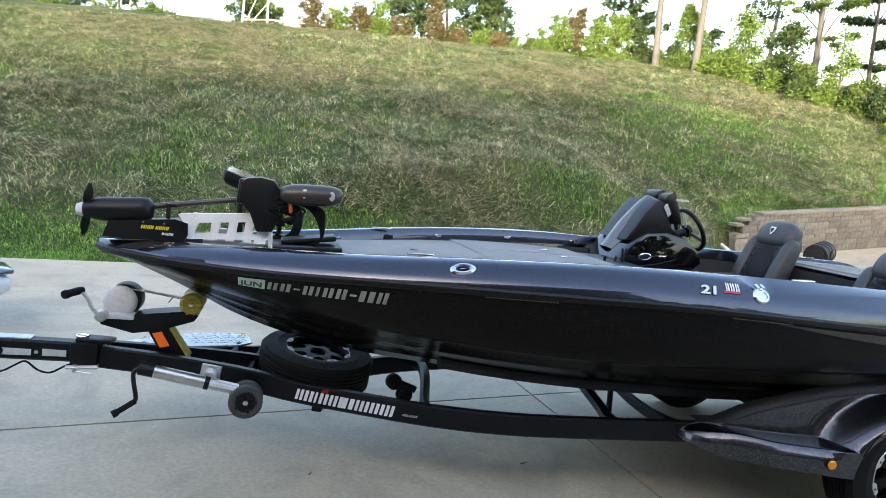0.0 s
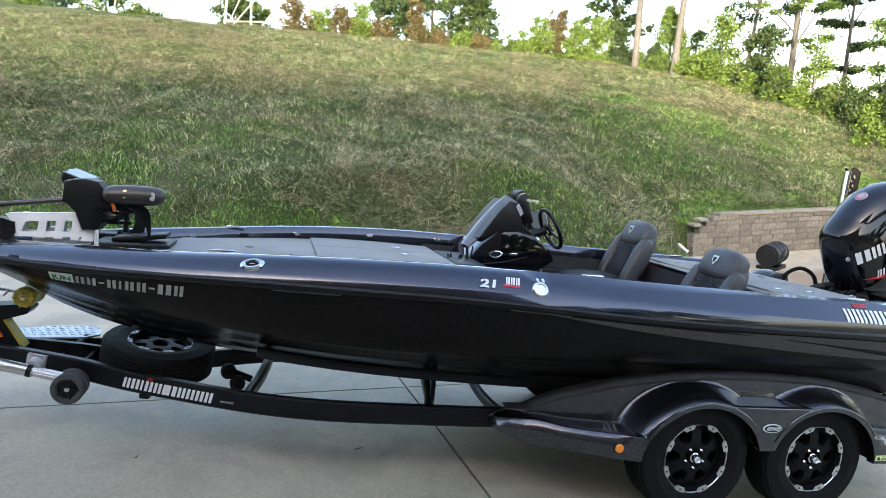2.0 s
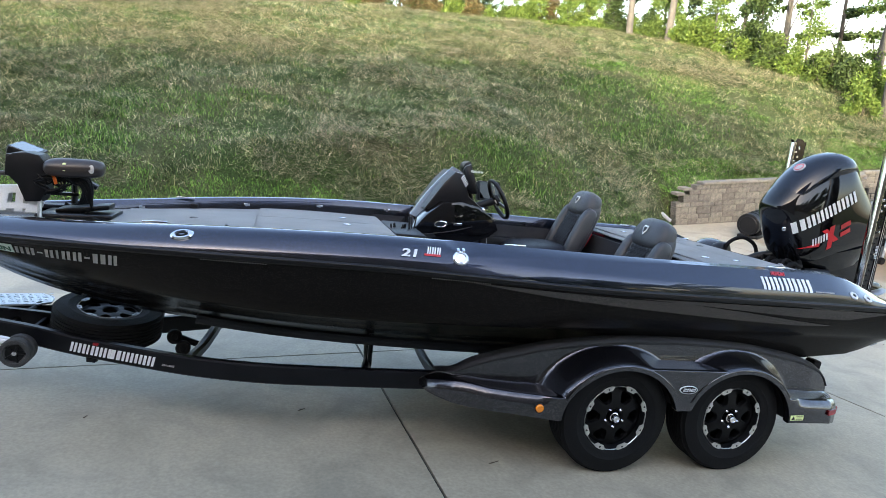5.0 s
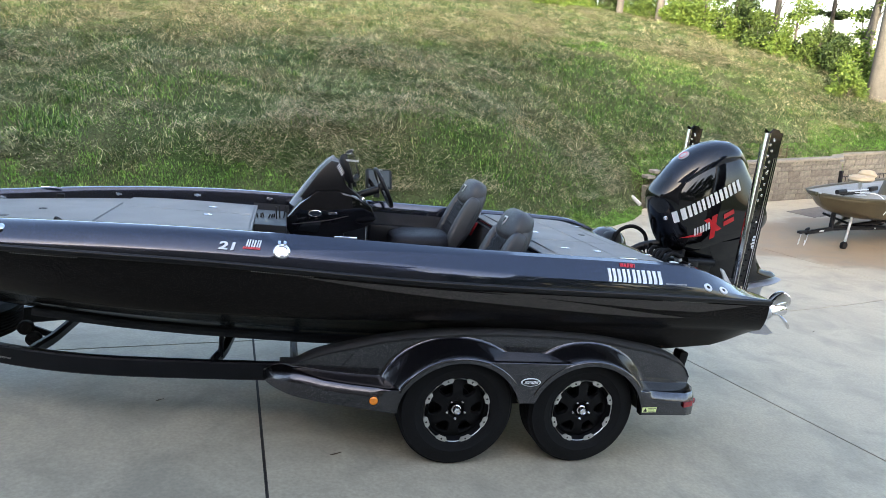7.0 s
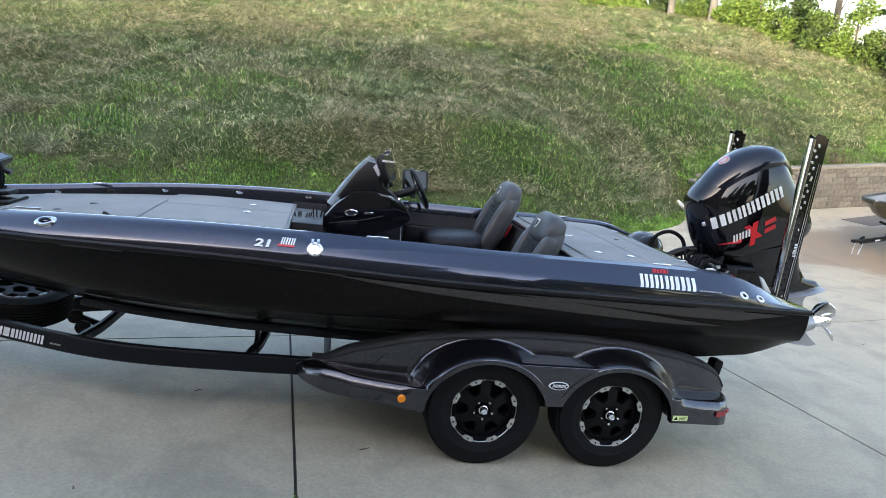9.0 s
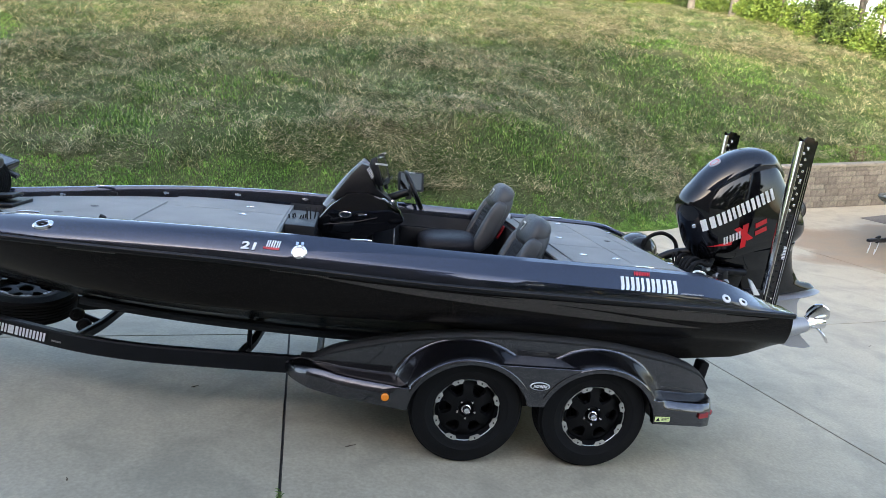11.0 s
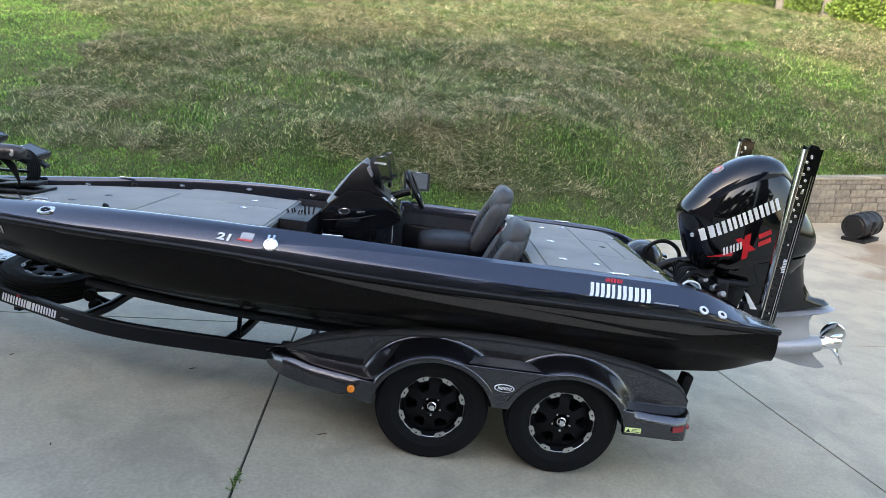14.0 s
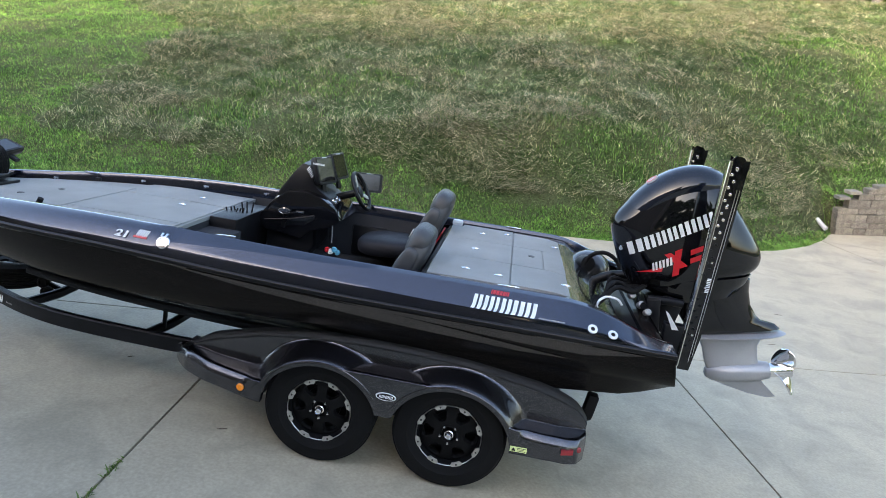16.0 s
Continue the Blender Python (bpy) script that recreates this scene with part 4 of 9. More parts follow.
def blades(name, x, y, z, h, w, lean, az, mat, label):
    """One bent blade of two triangles and a tip at each place."""
    n = len(x)
    ca, sa_ = np.cos(az), np.sin(az)
    base = np.stack([x, y, z], 1)
    out = np.stack([ca * np.sin(lean), sa_ * np.sin(lean), np.cos(lean)], 1)
    side = np.stack([-sa_, ca, np.zeros(n)], 1) * (w / 2)[:, None]
    mid = base + out * (h * 0.55)[:, None]
    droop = np.stack([ca * np.sin(np.minimum(lean + 0.5, 1.6)), sa_ * np.sin(np.minimum(lean + 0.5, 1.6)), np.cos(np.minimum(lean + 0.5, 1.6))], 1)
    tip = mid + droop * (h * 0.45)[:, None]
    co = np.stack([base - side, base + side, mid + side * 0.8, mid - side * 0.8, tip], 1).reshape(-1, 3)
    me = bpy.data.meshes.new(name)
    me.vertices.add(n * 5)
    me.vertices.foreach_set("co", co.astype(np.float32).ravel())
    i = np.arange(n) * 5
    loops = np.stack([i, i + 1, i + 2, i + 3, i + 3, i + 2, i + 4], 1).ravel()
    me.loops.add(n * 7)
    me.loops.foreach_set("vertex_index", loops.astype(np.int32))
    me.polygons.add(n * 2)
    st = np.stack([np.arange(n) * 7, np.arange(n) * 7 + 4], 1).ravel()
    me.polygons.foreach_set("loop_start", st.astype(np.int32))
    me.update(calc_edges=True)
    me.validate()
    me.materials.append(mat)
    ob = new(name, me)
    return tagged(ob, label, "grass", kind="stuff")


def hill_spots(n, s0, s1, seed, x0=-34, x1=30):
    """Places on the slope, thinner with distance, within the wedge that is looked at."""
    rs = np.random.RandomState(seed)
    x = rs.uniform(x0, x1, n)
    s = s0 + (s1 - s0) * rs.rand(n) ** 1.5
    y = edge_y(x) + s
    b = np.degrees(np.arctan2(x + 1.0, y + 3.2))
    keep = (b > -46) & (b < 58) & (y < crest_y(x) + 2.5)
    x, y, s = x[keep], y[keep], s[keep]
    z = land_z(x, y) + lumps(x, y) * np.clip(s / 2.0, 0, 1)
    return x, y, z, s, rs


def on_lawn(x, y, s):
    """Mown lawn: a strip along the concrete, widening to the slope past x = -9."""
    w = np.interp(x, [-9, -8.6, -6.9, -4.35, -1.35, 1, 3.3, 7, 9], [3.0, 2.64, 2.06, 1.70, 1.40, 0.92, 0.70, 0.5, 0.4])
    rim = np.maximum(w - s, -9.0 - 0.12 * (s - 3.5) - 0.9 * np.maximum(s - 12.0, 0) - x)
    return rim + 0.7 * (patchy(x, y, 0.6, 41) - 0.5) > 0


M["grass_hill"] = grass_material("hill_grass", (0.036, 0.070, 0.020), (0.255, 0.365, 0.140), (0.095, 0.100, 0.052), (0.57, 0.54, 0.35), 0.58, 0.8)
M["grass_fresh"] = grass_material("fresh_grass", (0.030, 0.080, 0.014), (0.190, 0.330, 0.075), (0.10, 0.13, 0.04), (0.30, 0.32, 0.14), 0.72, 0.8)
M["grass_lawn"] = grass_material("lawn_grass", (0.058, 0.145, 0.020), (0.22, 0.40, 0.080), (0.12, 0.16, 0.045), (0.32, 0.37, 0.12), 0.66, 0.8)
M["hay"] = grass_material("cut_hay", (0.085, 0.112, 0.052), (0.39, 0.395, 0.215), (0.175, 0.160, 0.10), (0.70, 0.625, 0.43), 0.50, 0.6)

x, y, z, s, rs = hill_spots(820000, 0.5, 24, 1)
den = patchy(x, y, 0.55, 3)
fresh, hay = spread(x, y, FRESH), spread(x, y, HAY)
keep = (rs.rand(len(x)) < 0.42 + 0.62 * den) & (rs.rand(len(x)) > fresh * 0.6) & (rs.rand(len(x)) > hay * 0.45) & ~on_lawn(x, y, s)
x, y, z, s, den = x[keep], y[keep], z[keep], s[keep], den[keep]
n = len(x)
h = (0.07 + 0.17 * rs.rand(n) ** 1.8) * (0.5 + 0.9 * den)
az = 9.0 * patchy(x, y, 0.8, 17) + rs.normal(0, 0.9, n)
blades("hill_grass", x, y, z - 0.01, h, 0.003 + 0.006 * rs.rand(n) + 0.0005 * y, 0.55 + 0.9 * rs.rand(n), az, M["grass_hill"], "rough green and straw-coloured grass over the hill")
# fresh green patches
x, y, z, s, rs = hill_spots(520000, 0.5, 24, 4)
keep = rs.rand(len(x)) < spread(x, y, FRESH)
x, y, z = x[keep], y[keep], z[keep]
n = len(x)
den = patchy(x, y, 0.5, 13)
blades("fresh_grass", x, y, z - 0.01, (0.06 + 0.10 * rs.rand(n)) * (0.5 + den), 0.007 + 0.008 * rs.rand(n) + 0.0006 * y, 0.15 + 0.9 * rs.rand(n), rs.uniform(0, 6.28, n), M["grass_fresh"], "fresh green grass come through in patches")
# cut hay lying on the slope, combed into swathes
x, y, z, s, rs = hill_spots(860000, 1.05, 24, 2)
den = patchy(x, y, 1.6, 8) * 0.5 + patchy(x, y, 0.45, 9) * 0.5
hay, fresh = spread(x, y, HAY), spread(x, y, FRESH)
keep = rs.rand(len(x)) < np.clip((den - 0.36 + 0.10 * step(11, 17, s)) * 1.5 * (1 - 0.9 * fresh) + 0.95 * hay, 0.05, 1)
keep &= ~on_lawn(x, y, s)
x, y, z, s, den, hay = x[keep], y[keep], z[keep], s[keep], den[keep], hay[keep]
n = len(x)
flow = 6.5 * patchy(x, y, 1.1, 23)
blades("cut_hay", x, y, z + 0.015 + (0.03 + 0.12 * den) * rs.rand(n), 0.14 + 0.34 * rs.rand(n) ** 1.4, 0.002 + 0.004 * rs.rand(n) + 0.0004 * y, 1.12 + 0.45 * rs.rand(n), flow + np.where(rs.rand(n) < 0.5, 0.0, np.pi) + rs.normal(0, 0.5, n), M["hay"], "dry cut hay lying in swathes on the hill")
# taller tufts
rs = np.random.RandomState(5)
tx_, ty_ = [], []
cx, cy, cz, cs, _ = hill_spots(2000, 1.6, 23, 6)
for k in range(len(cx)):
    m_ = rs.randint(14, 44)
    tx_.append(cx[k] + rs.normal(0, 0.12, m_)); ty_.append(cy[k] + rs.normal(0, 0.12, m_))
for fx, fy, m_, sp in ((13.8, 19.5, 900, 0.45), (13.2, 19.9, 500, 0.35)):
    tx_.append(fx + rs.normal(0, sp, m_)); ty_.append(fy + rs.normal(0, sp * 0.6, m_))
x, y = np.concatenate(tx_), np.concatenate(ty_)
n = len(x)
keep = ~on_lawn(x, y, y - edge_y(x))
x, y = x[keep], y[keep]
n = len(x)
z = land_z(x, y) + lumps(x, y)
M["grass_tuft"] = grass_material("tuft_grass", (0.05, 0.105, 0.024), (0.175, 0.28, 0.075), (0.18, 0.19, 0.09), (0.36, 0.34, 0.19), 0.58, 0.5)
blades("grass_tufts", x, y, z - 0.01, 0.08 + 0.17 * rs.rand(n) ** 1.5, 0.009 + 0.010 * rs.rand(n), 0.10 + 0.95 * rs.rand(n), rs.uniform(0, 6.28, n), M["grass_tuft"], "taller bright green tufts of grass")
# mown lawn along the concrete
x, y, z, s, rs = hill_spots(150000, 0.0, 3.2, 7, -17, 9)
keep = on_lawn(x, y, s) | (rs.rand(len(x)) < 0.06)
xa, ya, za, sa_, rs = hill_spots(200000, 3.0, 24, 27, -30, -8)
also = on_lawn(xa, ya, sa_)
x, y, z = np.concatenate([x[keep], xa[also]]), np.concatenate([y[keep], ya[also]]), np.concatenate([z[keep], za[also]])
sx = rs.uniform(8.6, 26, 45000)
ss = 0.06 + 1.6 * rs.rand(45000)
sy = edge_y(sx) + ss
x, y, z = np.concatenate([x, sx]), np.concatenate([y, sy]), np.concatenate([z, land_z(sx, sy) + lumps(sx, sy) * np.clip(ss / 2.0, 0, 1)])
n = len(x)
blades("lawn_grass", x, y, z - 0.005, 0.035 + 0.055 * rs.rand(n), 0.005 + 0.007 * rs.rand(n) + 0.0005 * y, 0.1 + 0.9 * rs.rand(n), rs.uniform(0, 6.28, n), M["grass_lawn"], "mown green lawn along the concrete edge")
# ---- the bass boat: hull, cap, decks ----
CY = 1.075                                    # centre line
SX = [-4.27, -4.22, -4.1, -3.8, -3.4, -3.0, -2.5, -2.0, -1.5, -1.0, -0.5, 0.0, 1.0, 2.06]
HB = [0.02, 0.10, 0.20, 0.37, 0.56, 0.72, 0.87, 0.97, 1.03, 1.065, 1.085, 1.095, 1.10, 1.085]
RZ = [1.115, 1.112, 1.110, 1.108, 1.122, 1.148, 1.170, 1.184, 1.190, 1.180, 1.165, 1.158, 1.157, 1.153]
GZ_ = [1.150, 1.155, 1.166, 1.193, 1.226, 1.256, 1.300, 1.333, 1.352, 1.354, 1.351, 1.348, 1.352, 1.345]
KX = [-4.27, -4.07, -3.8, -3.565, -3.283, -2.86, -2.5, -1.9, -1.3, -0.6, 0.5, 1.2, 2.24]
KZ = [1.095, 1.022, 0.904, 0.790, 0.697, 0.611, 0.565, 0.507, 0.465, 0.430, 0.445, 0.505, 0.605]
CX = [-4.27, -4.0, -3.6, -3.0, -2.0, -1.0, 0.0, 2.1]
CH = [0.006, 0.06, 0.22, 0.50, 0.83, 0.945, 0.97, 0.97]
CZ = [1.10, 1.02, 0.945, 0.885, 0.865, 0.875, 0.90, 0.925]


def half_beam(x): return smooth_lerp(x, SX, HB)
def rub_z(x): return smooth_lerp(x, SX, RZ)
def crest_z(x): return smooth_lerp(x, SX, GZ_) - 0.17 * float(step(1.35, 2.1, x)) ** 1.3


def hull_side(x, t):
    """Half section of the hull: t from 0 (keel) over 1 (chine) to 2 (rub rail); gives half breadth and height."""
    ch, cz, kz = smooth_lerp(x, CX, CH), smooth_lerp(x, CX, CZ), smooth_lerp(x, KX, KZ)
    hb, rz = half_beam(x), rub_z(x)
    cz = max(cz, kz + 0.003)
    if t <= 1:
        z = kz + (cz - kz) * t
        for c in (0.35, 0.68):                                   # lifting strakes
            z -= 0.016 * math.exp(-((t - c) / 0.035) ** 2) * float(step(-3.9, -3.0, x))
        y = ch * t
        aft = float(step(-0.6, 1.2, x))
        if aft > 0:                                              # aft, the side runs on down to a second, lower chine
            low = cz - lerp(x, [-0.6, 0.6, 1.1, 1.5, 1.8, 2.06], [0.19, 0.19, 0.20, 0.18, 0.145, 0.03])
            if t > 0.8:
                y2, z2 = ch * (0.90 + 0.10 * (t - 0.8) / 0.2), low + (cz - low) * (t - 0.8) / 0.2
            else:
                y2, z2 = ch * 0.90 * t / 0.8, kz + (low - kz) * t / 0.8
            y, z = y + (y2 - y) * aft, z + (z2 - z) * aft
        return y, z
    u = t - 1
    y = ch + (hb - ch) * (u ** 0.8)
    return y + 0.012 * math.sin(math.pi * u), cz + (rz - 0.02 - cz) * u


boat = thing("bass_boat", (0, CY, 0.40), "black and midnight-blue metal-flake bass boat on its trailer", "boat")
xs_hull = np.concatenate([np.linspace(-4.27, -3.6, 16)[:-1], np.linspace(-3.6, 2.06, 60)])
ts_hull = [0, .12, .25, .31, .35, .39, .5, .62, .66, .70, .79, .80, .82, .90, .98, 1.0, 1.06, 1.2, 1.35, 1.5, 1.65, 1.8, 1.92, 2.0]


def hull_point(x, t, side):
    y, z = hull_side(x, t)
    rake = (0.18 * (1 - min(t, 1.0)) + 0.065 * min(1.0, 2.0 - t)) * float(step(1.4, 2.06, x))     # the transom leans out towards the keel
    return (x + rake, CY - side * y, z)


bm = B()
rows = []
for x in xs_hull:
    r = [bm.verts.new(hull_point(x, t, -1)) for t in ts_hull[::-1]] + [bm.verts.new(hull_point(x, t, 1)) for t in ts_hull[1:]]
    rows.append(r)
skin(bm, rows, cap=False, closed=False)
bm.faces.new(rows[-1])
bm.faces.new(rows[0])
bmesh.ops.remove_doubles(bm, verts=bm.verts, dist=0.0008)
hull = part("hull", bm, M["gel_black"], boat, "gloss black metal-flake hull", smooth=30)


# charcoal sweeps along the side, set into the gel coat
def sweep_panel(top, bottom, name):
    for side in (1, -1):
        bm = B()
        prev = None
        for x in np.linspace(top[0][0], top[-1][0], 48):
            a = 1 + lerp(x, [p[0] for p in top], [p[1] for p in top])
            b = 1 + lerp(x, [p[0] for p in bottom], [p[1] for p in bottom])
            col = []
            for k in range(5):
                t = a + (b - a) * k / 4
                p = Vector(hull_point(x, min(t, 1.995), side))
                p.y -= side * 0.004
                col.append(bm.verts.new(p))
            if prev:
                for k in range(4):
                    bm.faces.new((prev[k], prev[k + 1], col[k + 1], col[k]))
            prev = col
        part(name, bm, M["gel_grey"], boat, "charcoal sweep along the hull side")


sweep_panel([(-1.0, 0.97), (-0.4, 0.95), (0.3, 0.90), (0.75, 0.75), (1.2, 0.55), (1.45, 0.45)], [(-1.0, 0.96), (-0.4, 0.78), (0.3, 0.60), (0.75, 0.48), (1.2, 0.40), (1.45, 0.43)], "side_sweep")
sweep_panel([(0.02, 0.96), (0.5, 0.97), (1.2, 0.97), (1.9, 0.96)], [(0.02, 0.955), (0.5, 0.85), (1.2, 0.68), (1.55, 0.66), (1.9, 0.955)], "side_sweep")

# rub rail
for side in (1, -1):
    bm = B()
    pts = [(x, CY - side * (half_beam(x) + 0.006), rub_z(x)) for x in np.concatenate([np.linspace(-4.27, -3.8, 14), np.linspace(-3.75, 2.06, 50)])]
    bar(bm, pts, 0.03, 0.036, bevel=0.3)
    part("rub_rail", bm, M["black_plastic"], boat, "black rub rail along the gunwale")
    # thin lighter strip: the rail's reflected line of light, put in as colour
    bm = B()
    bar(bm, [(x, y - side * 0.0165, z + 0.010) for x, y, z in pts], 0.004, 0.006)
    part("rub_glint", bm, M["gel_grey"], boat, "thin grey line drawing the reflection along the rub rail")


# cap: from the rub rail over the gunwale to the deck
def deck_z(x): return smooth_lerp(x, SX, GZ_) - (lerp(x, [-3.0, -1.4], [0.068, 0.115]) if x < 0.2 else 0.115 - 0.085 * float(step(0.2, 0.5, x)))


def cap_section(x, side):
    hb, rz, gz = half_beam(x), rub_z(x) + 0.012, crest_z(x)
    w = min(0.15, hb * 0.62)
    h = gz - rz
    out = [(hb + 0.004, rz), (hb - 0.004, rz + 0.25 * h), (hb - 0.10 * w, rz + 0.36 * h), (hb - 0.28 * w, rz + 0.62 * h), (hb - 0.55 * w, rz + 0.86 * h), (hb - 0.82 * w, rz + 0.98 * h), (hb - 1.0 * w, gz)]
    if x > -1.15:                                                    # aft of the filler cap a long flat facet opens in the side
        lo, hi = lerp(x, [-1.15, -0.3, 0.6, 2.06], [0.50, 0.44, 0.36, 0.34]), lerp(x, [-1.15, -0.6, 0.2, 2.06], [0.54, 0.78, 0.93, 0.95])
        ys, zs = [p[0] for p in out], [(p[1] - rz) / h for p in out]
        ylo, yhi = lerp(lo, zs, ys) + 0.010 * float(step(-1.15, -0.2, x)), lerp(hi, zs, ys)
        chord = lambda f: (ylo + (yhi - ylo) * f, rz + h * (lo + (hi - lo) * f))
        out = [out[0], (lerp(lo * 0.55, zs, ys) + 0.004 * float(step(-1.15, -0.2, x)), rz + h * lo * 0.55), chord(0.0), chord(0.10), chord(0.92), chord(1.0), out[6]]
    out += [(hb - 1.12 * w, gz - 0.006), (hb - 1.2 * w, gz - 0.03)]
    dz = max(min(deck_z(x), gz - 0.028), rz + 0.008)
    out += [(hb - 1.24 * w, (gz + dz) / 2 - 0.01), (hb - 1.28 * w, max(dz - 0.03, rz + 0.004))]
    return [(x, CY - side * max(y, 0.0), z) for y, z in out]


bm = B()
for side in (1, -1):
    rows = [[bm.verts.new(p) for p in cap_section(x, side)] for x in np.concatenate([np.linspace(-4.27, -3.6, 18)[:-1], np.linspace(-3.6, 2.06, 64)])]
    skin(bm, rows, cap=False, closed=False)
bmesh.ops.remove_doubles(bm, verts=bm.verts, dist=0.0008)
part("cap", bm, M["gel_blue"], boat, "midnight-blue flake cap and gunwale", smooth=28)


def inner(x): return half_beam(x) - 1.27 * min(0.15, half_beam(x) * 0.62)


def deck(x0, x1, n, z, name, mat, label, cut=0.0):
    bm = B()
    rows = []
    for x in np.linspace(x0, x1, n):
        r = []
        for v in np.linspace(-1, 1, 9):
            r.append(bm.verts.new((x, CY - v * (inner(x) - cut), z(x))))
        rows.append(r)
    skin(bm, rows, cap=False, closed=False)
    ex = bmesh.ops.extrude_face_region(bm, geom=bm.faces[:])["geom"]
    bmesh.ops.translate(bm, verts=[q for q in ex if isinstance(q, bmesh.types.BMVert)], vec=(0, 0, -0.03))
    return part(name, bm, mat, boat, label)


deck(-4.06, -1.29, 40, deck_z, "front_deck", M["carpet"], "grey carpeted casting deck")
deck(0.53, 1.62, 16, lambda x: crest_z(min(x, 1.3)) - 0.03 - 0.16 * float(step(1.3, 2.0, x)), "rear_deck", M["carpet"], "grey carpeted rear deck", 0.1)
deck(0.52, 1.95, 20, lambda x: crest_z(min(x, 1.3)) - 0.036 - 0.25 * float(step(1.45, 2.0, x)), "rear_moulding", M["gel_blue"], "dark moulded surround of the rear deck")
bm = B()
box(bm, (-0.405, CY, 0.88), (1.79, 1.60, 0.02))
part("cockpit_floor", bm, M["carpet_dark"], boat, "dark carpeted cockpit sole")
bm = B()
box(bm, (-1.305, CY, 1.04), (0.03, 1.62, 0.34))
part("bulkhead", bm, M["carpet_dark"], boat)
bm = B()
box(bm, (0.505, CY, 1.08), (0.03, 1.76, 0.42))
part("bulkhead", bm, M["carpet_dark"], boat)
for side in (1, -1):
    bm = B()
    rows = []
    for x in np.linspace(-1.32, 0.5, 14):
        rows.append([bm.verts.new((x, CY - side * (inner(x) + d), z)) for d, z in ((0.0, 1.26), (-0.02, 1.15), (-0.05, 0.88))])
    skin(bm, rows, cap=False, closed=False)
    part("cockpit_side", bm, M["carpet_dark"], boat, "dark carpeted cockpit lining")
# transom top, closing the stern between the caps
bm = B()
box(bm, (2.0, CY, 1.06), (0.12, 1.9, 0.16), (0, 0, 0), 0.03)
part("transom", bm, M["gel_black"], boat)
# ---- lettering as plain blocks ----
def block_word(place, spec, bm, h, slant=0.22, gap=0.16, thick=0.002, wide=1.0):
    """A word as slanted bars, a letter each: 'i' thin, 'm' wide, '-' a dash, ' ' a gap, any other of letter width. place(u, v) gives the point and the normal."""
    u = 0.0
    def quad(a, b, c, d):
        rows = []
        for f in (0, 0.34, 0.67, 1):
            row = []
            for g in (0, 0.5, 1):
                x0, x1 = a[0] + (d[0] - a[0]) * f, b[0] + (c[0] - b[0]) * f
                y0 = a[1] + (d[1] - a[1]) * f
                x = x0 + (x1 - x0) * g
                p, n = place(x * wide + slant * y0, y0)
                row.append(bm.verts.new(Vector(p) + Vector(n) * thick))
            rows.append(row)
        skin(bm, rows, cap=False, closed=False)
    for ch in spec:
        w = {"i": 0.25, " ": 0.4, "-": 0.45, "m": 1.0, "#": 0.62, "o": 0.72, "n": 0.68, "t": 0.6, "l": 0.5}[ch] * h
        if ch == "-":
            quad((u, h * 0.4), (u + w, h * 0.4), (u + w, h * 0.6), (u, h * 0.6))
        elif ch != " ":
            k = w * (0.39 if ch != "i" else 0.8)
            quad((u, 0), (u + k, 0), (u + k, h), (u, h))
            if ch != "i":
                quad((u + w - k, 0), (u + w, 0), (u + w, h), (u + w - k, h))
        u += w + (gap * h if ch != " " else 0)
    return u


def text_part(name, words, size, m, mat, parent, label="", shear=0.0, width=1.0, bold=0.0, place=None):
    """Readable words in the built-in font, as a mesh."""
    cu = bpy.data.curves.new(name, "FONT")
    cu.body, cu.size, cu.extrude, cu.shear = words, size, 0.001, shear
    cu.offset = bold
    tmp = new(name, cu)
    dg = bpy.context.evaluated_depsgraph_get()
    me = bpy.data.meshes.new_from_object(tmp.evaluated_get(dg))
    bpy.data.objects.remove(tmp)
    if place:                                                    # laid on a curved surface
        for v in me.vertices:
            p, n = place(v.co.x * width, v.co.y)
            v.co = Vector(p) + Vector(n) * (0.005 + v.co.z)
    else:
        me.transform(m @ Matrix.Diagonal((width, 1, 1, 1)))
    me.transform(Matrix.Translation(-ORIGIN[parent.name]))
    me.materials.clear()
    me.materials.append(mat)
    ob = new(name, me)
    ob.parent = parent
    ORIGIN[ob.name] = ORIGIN[parent.name]
    if label: ob["label"] = label
    return ob


# ---- wheel ----
M["dull_lip"] = material("dull_scratched_lip", (0.22, 0.22, 0.22), 0.45, 0.6, 0.5, 20, 120)
TYRE_R, HUB_Z = 0.362, 0.362


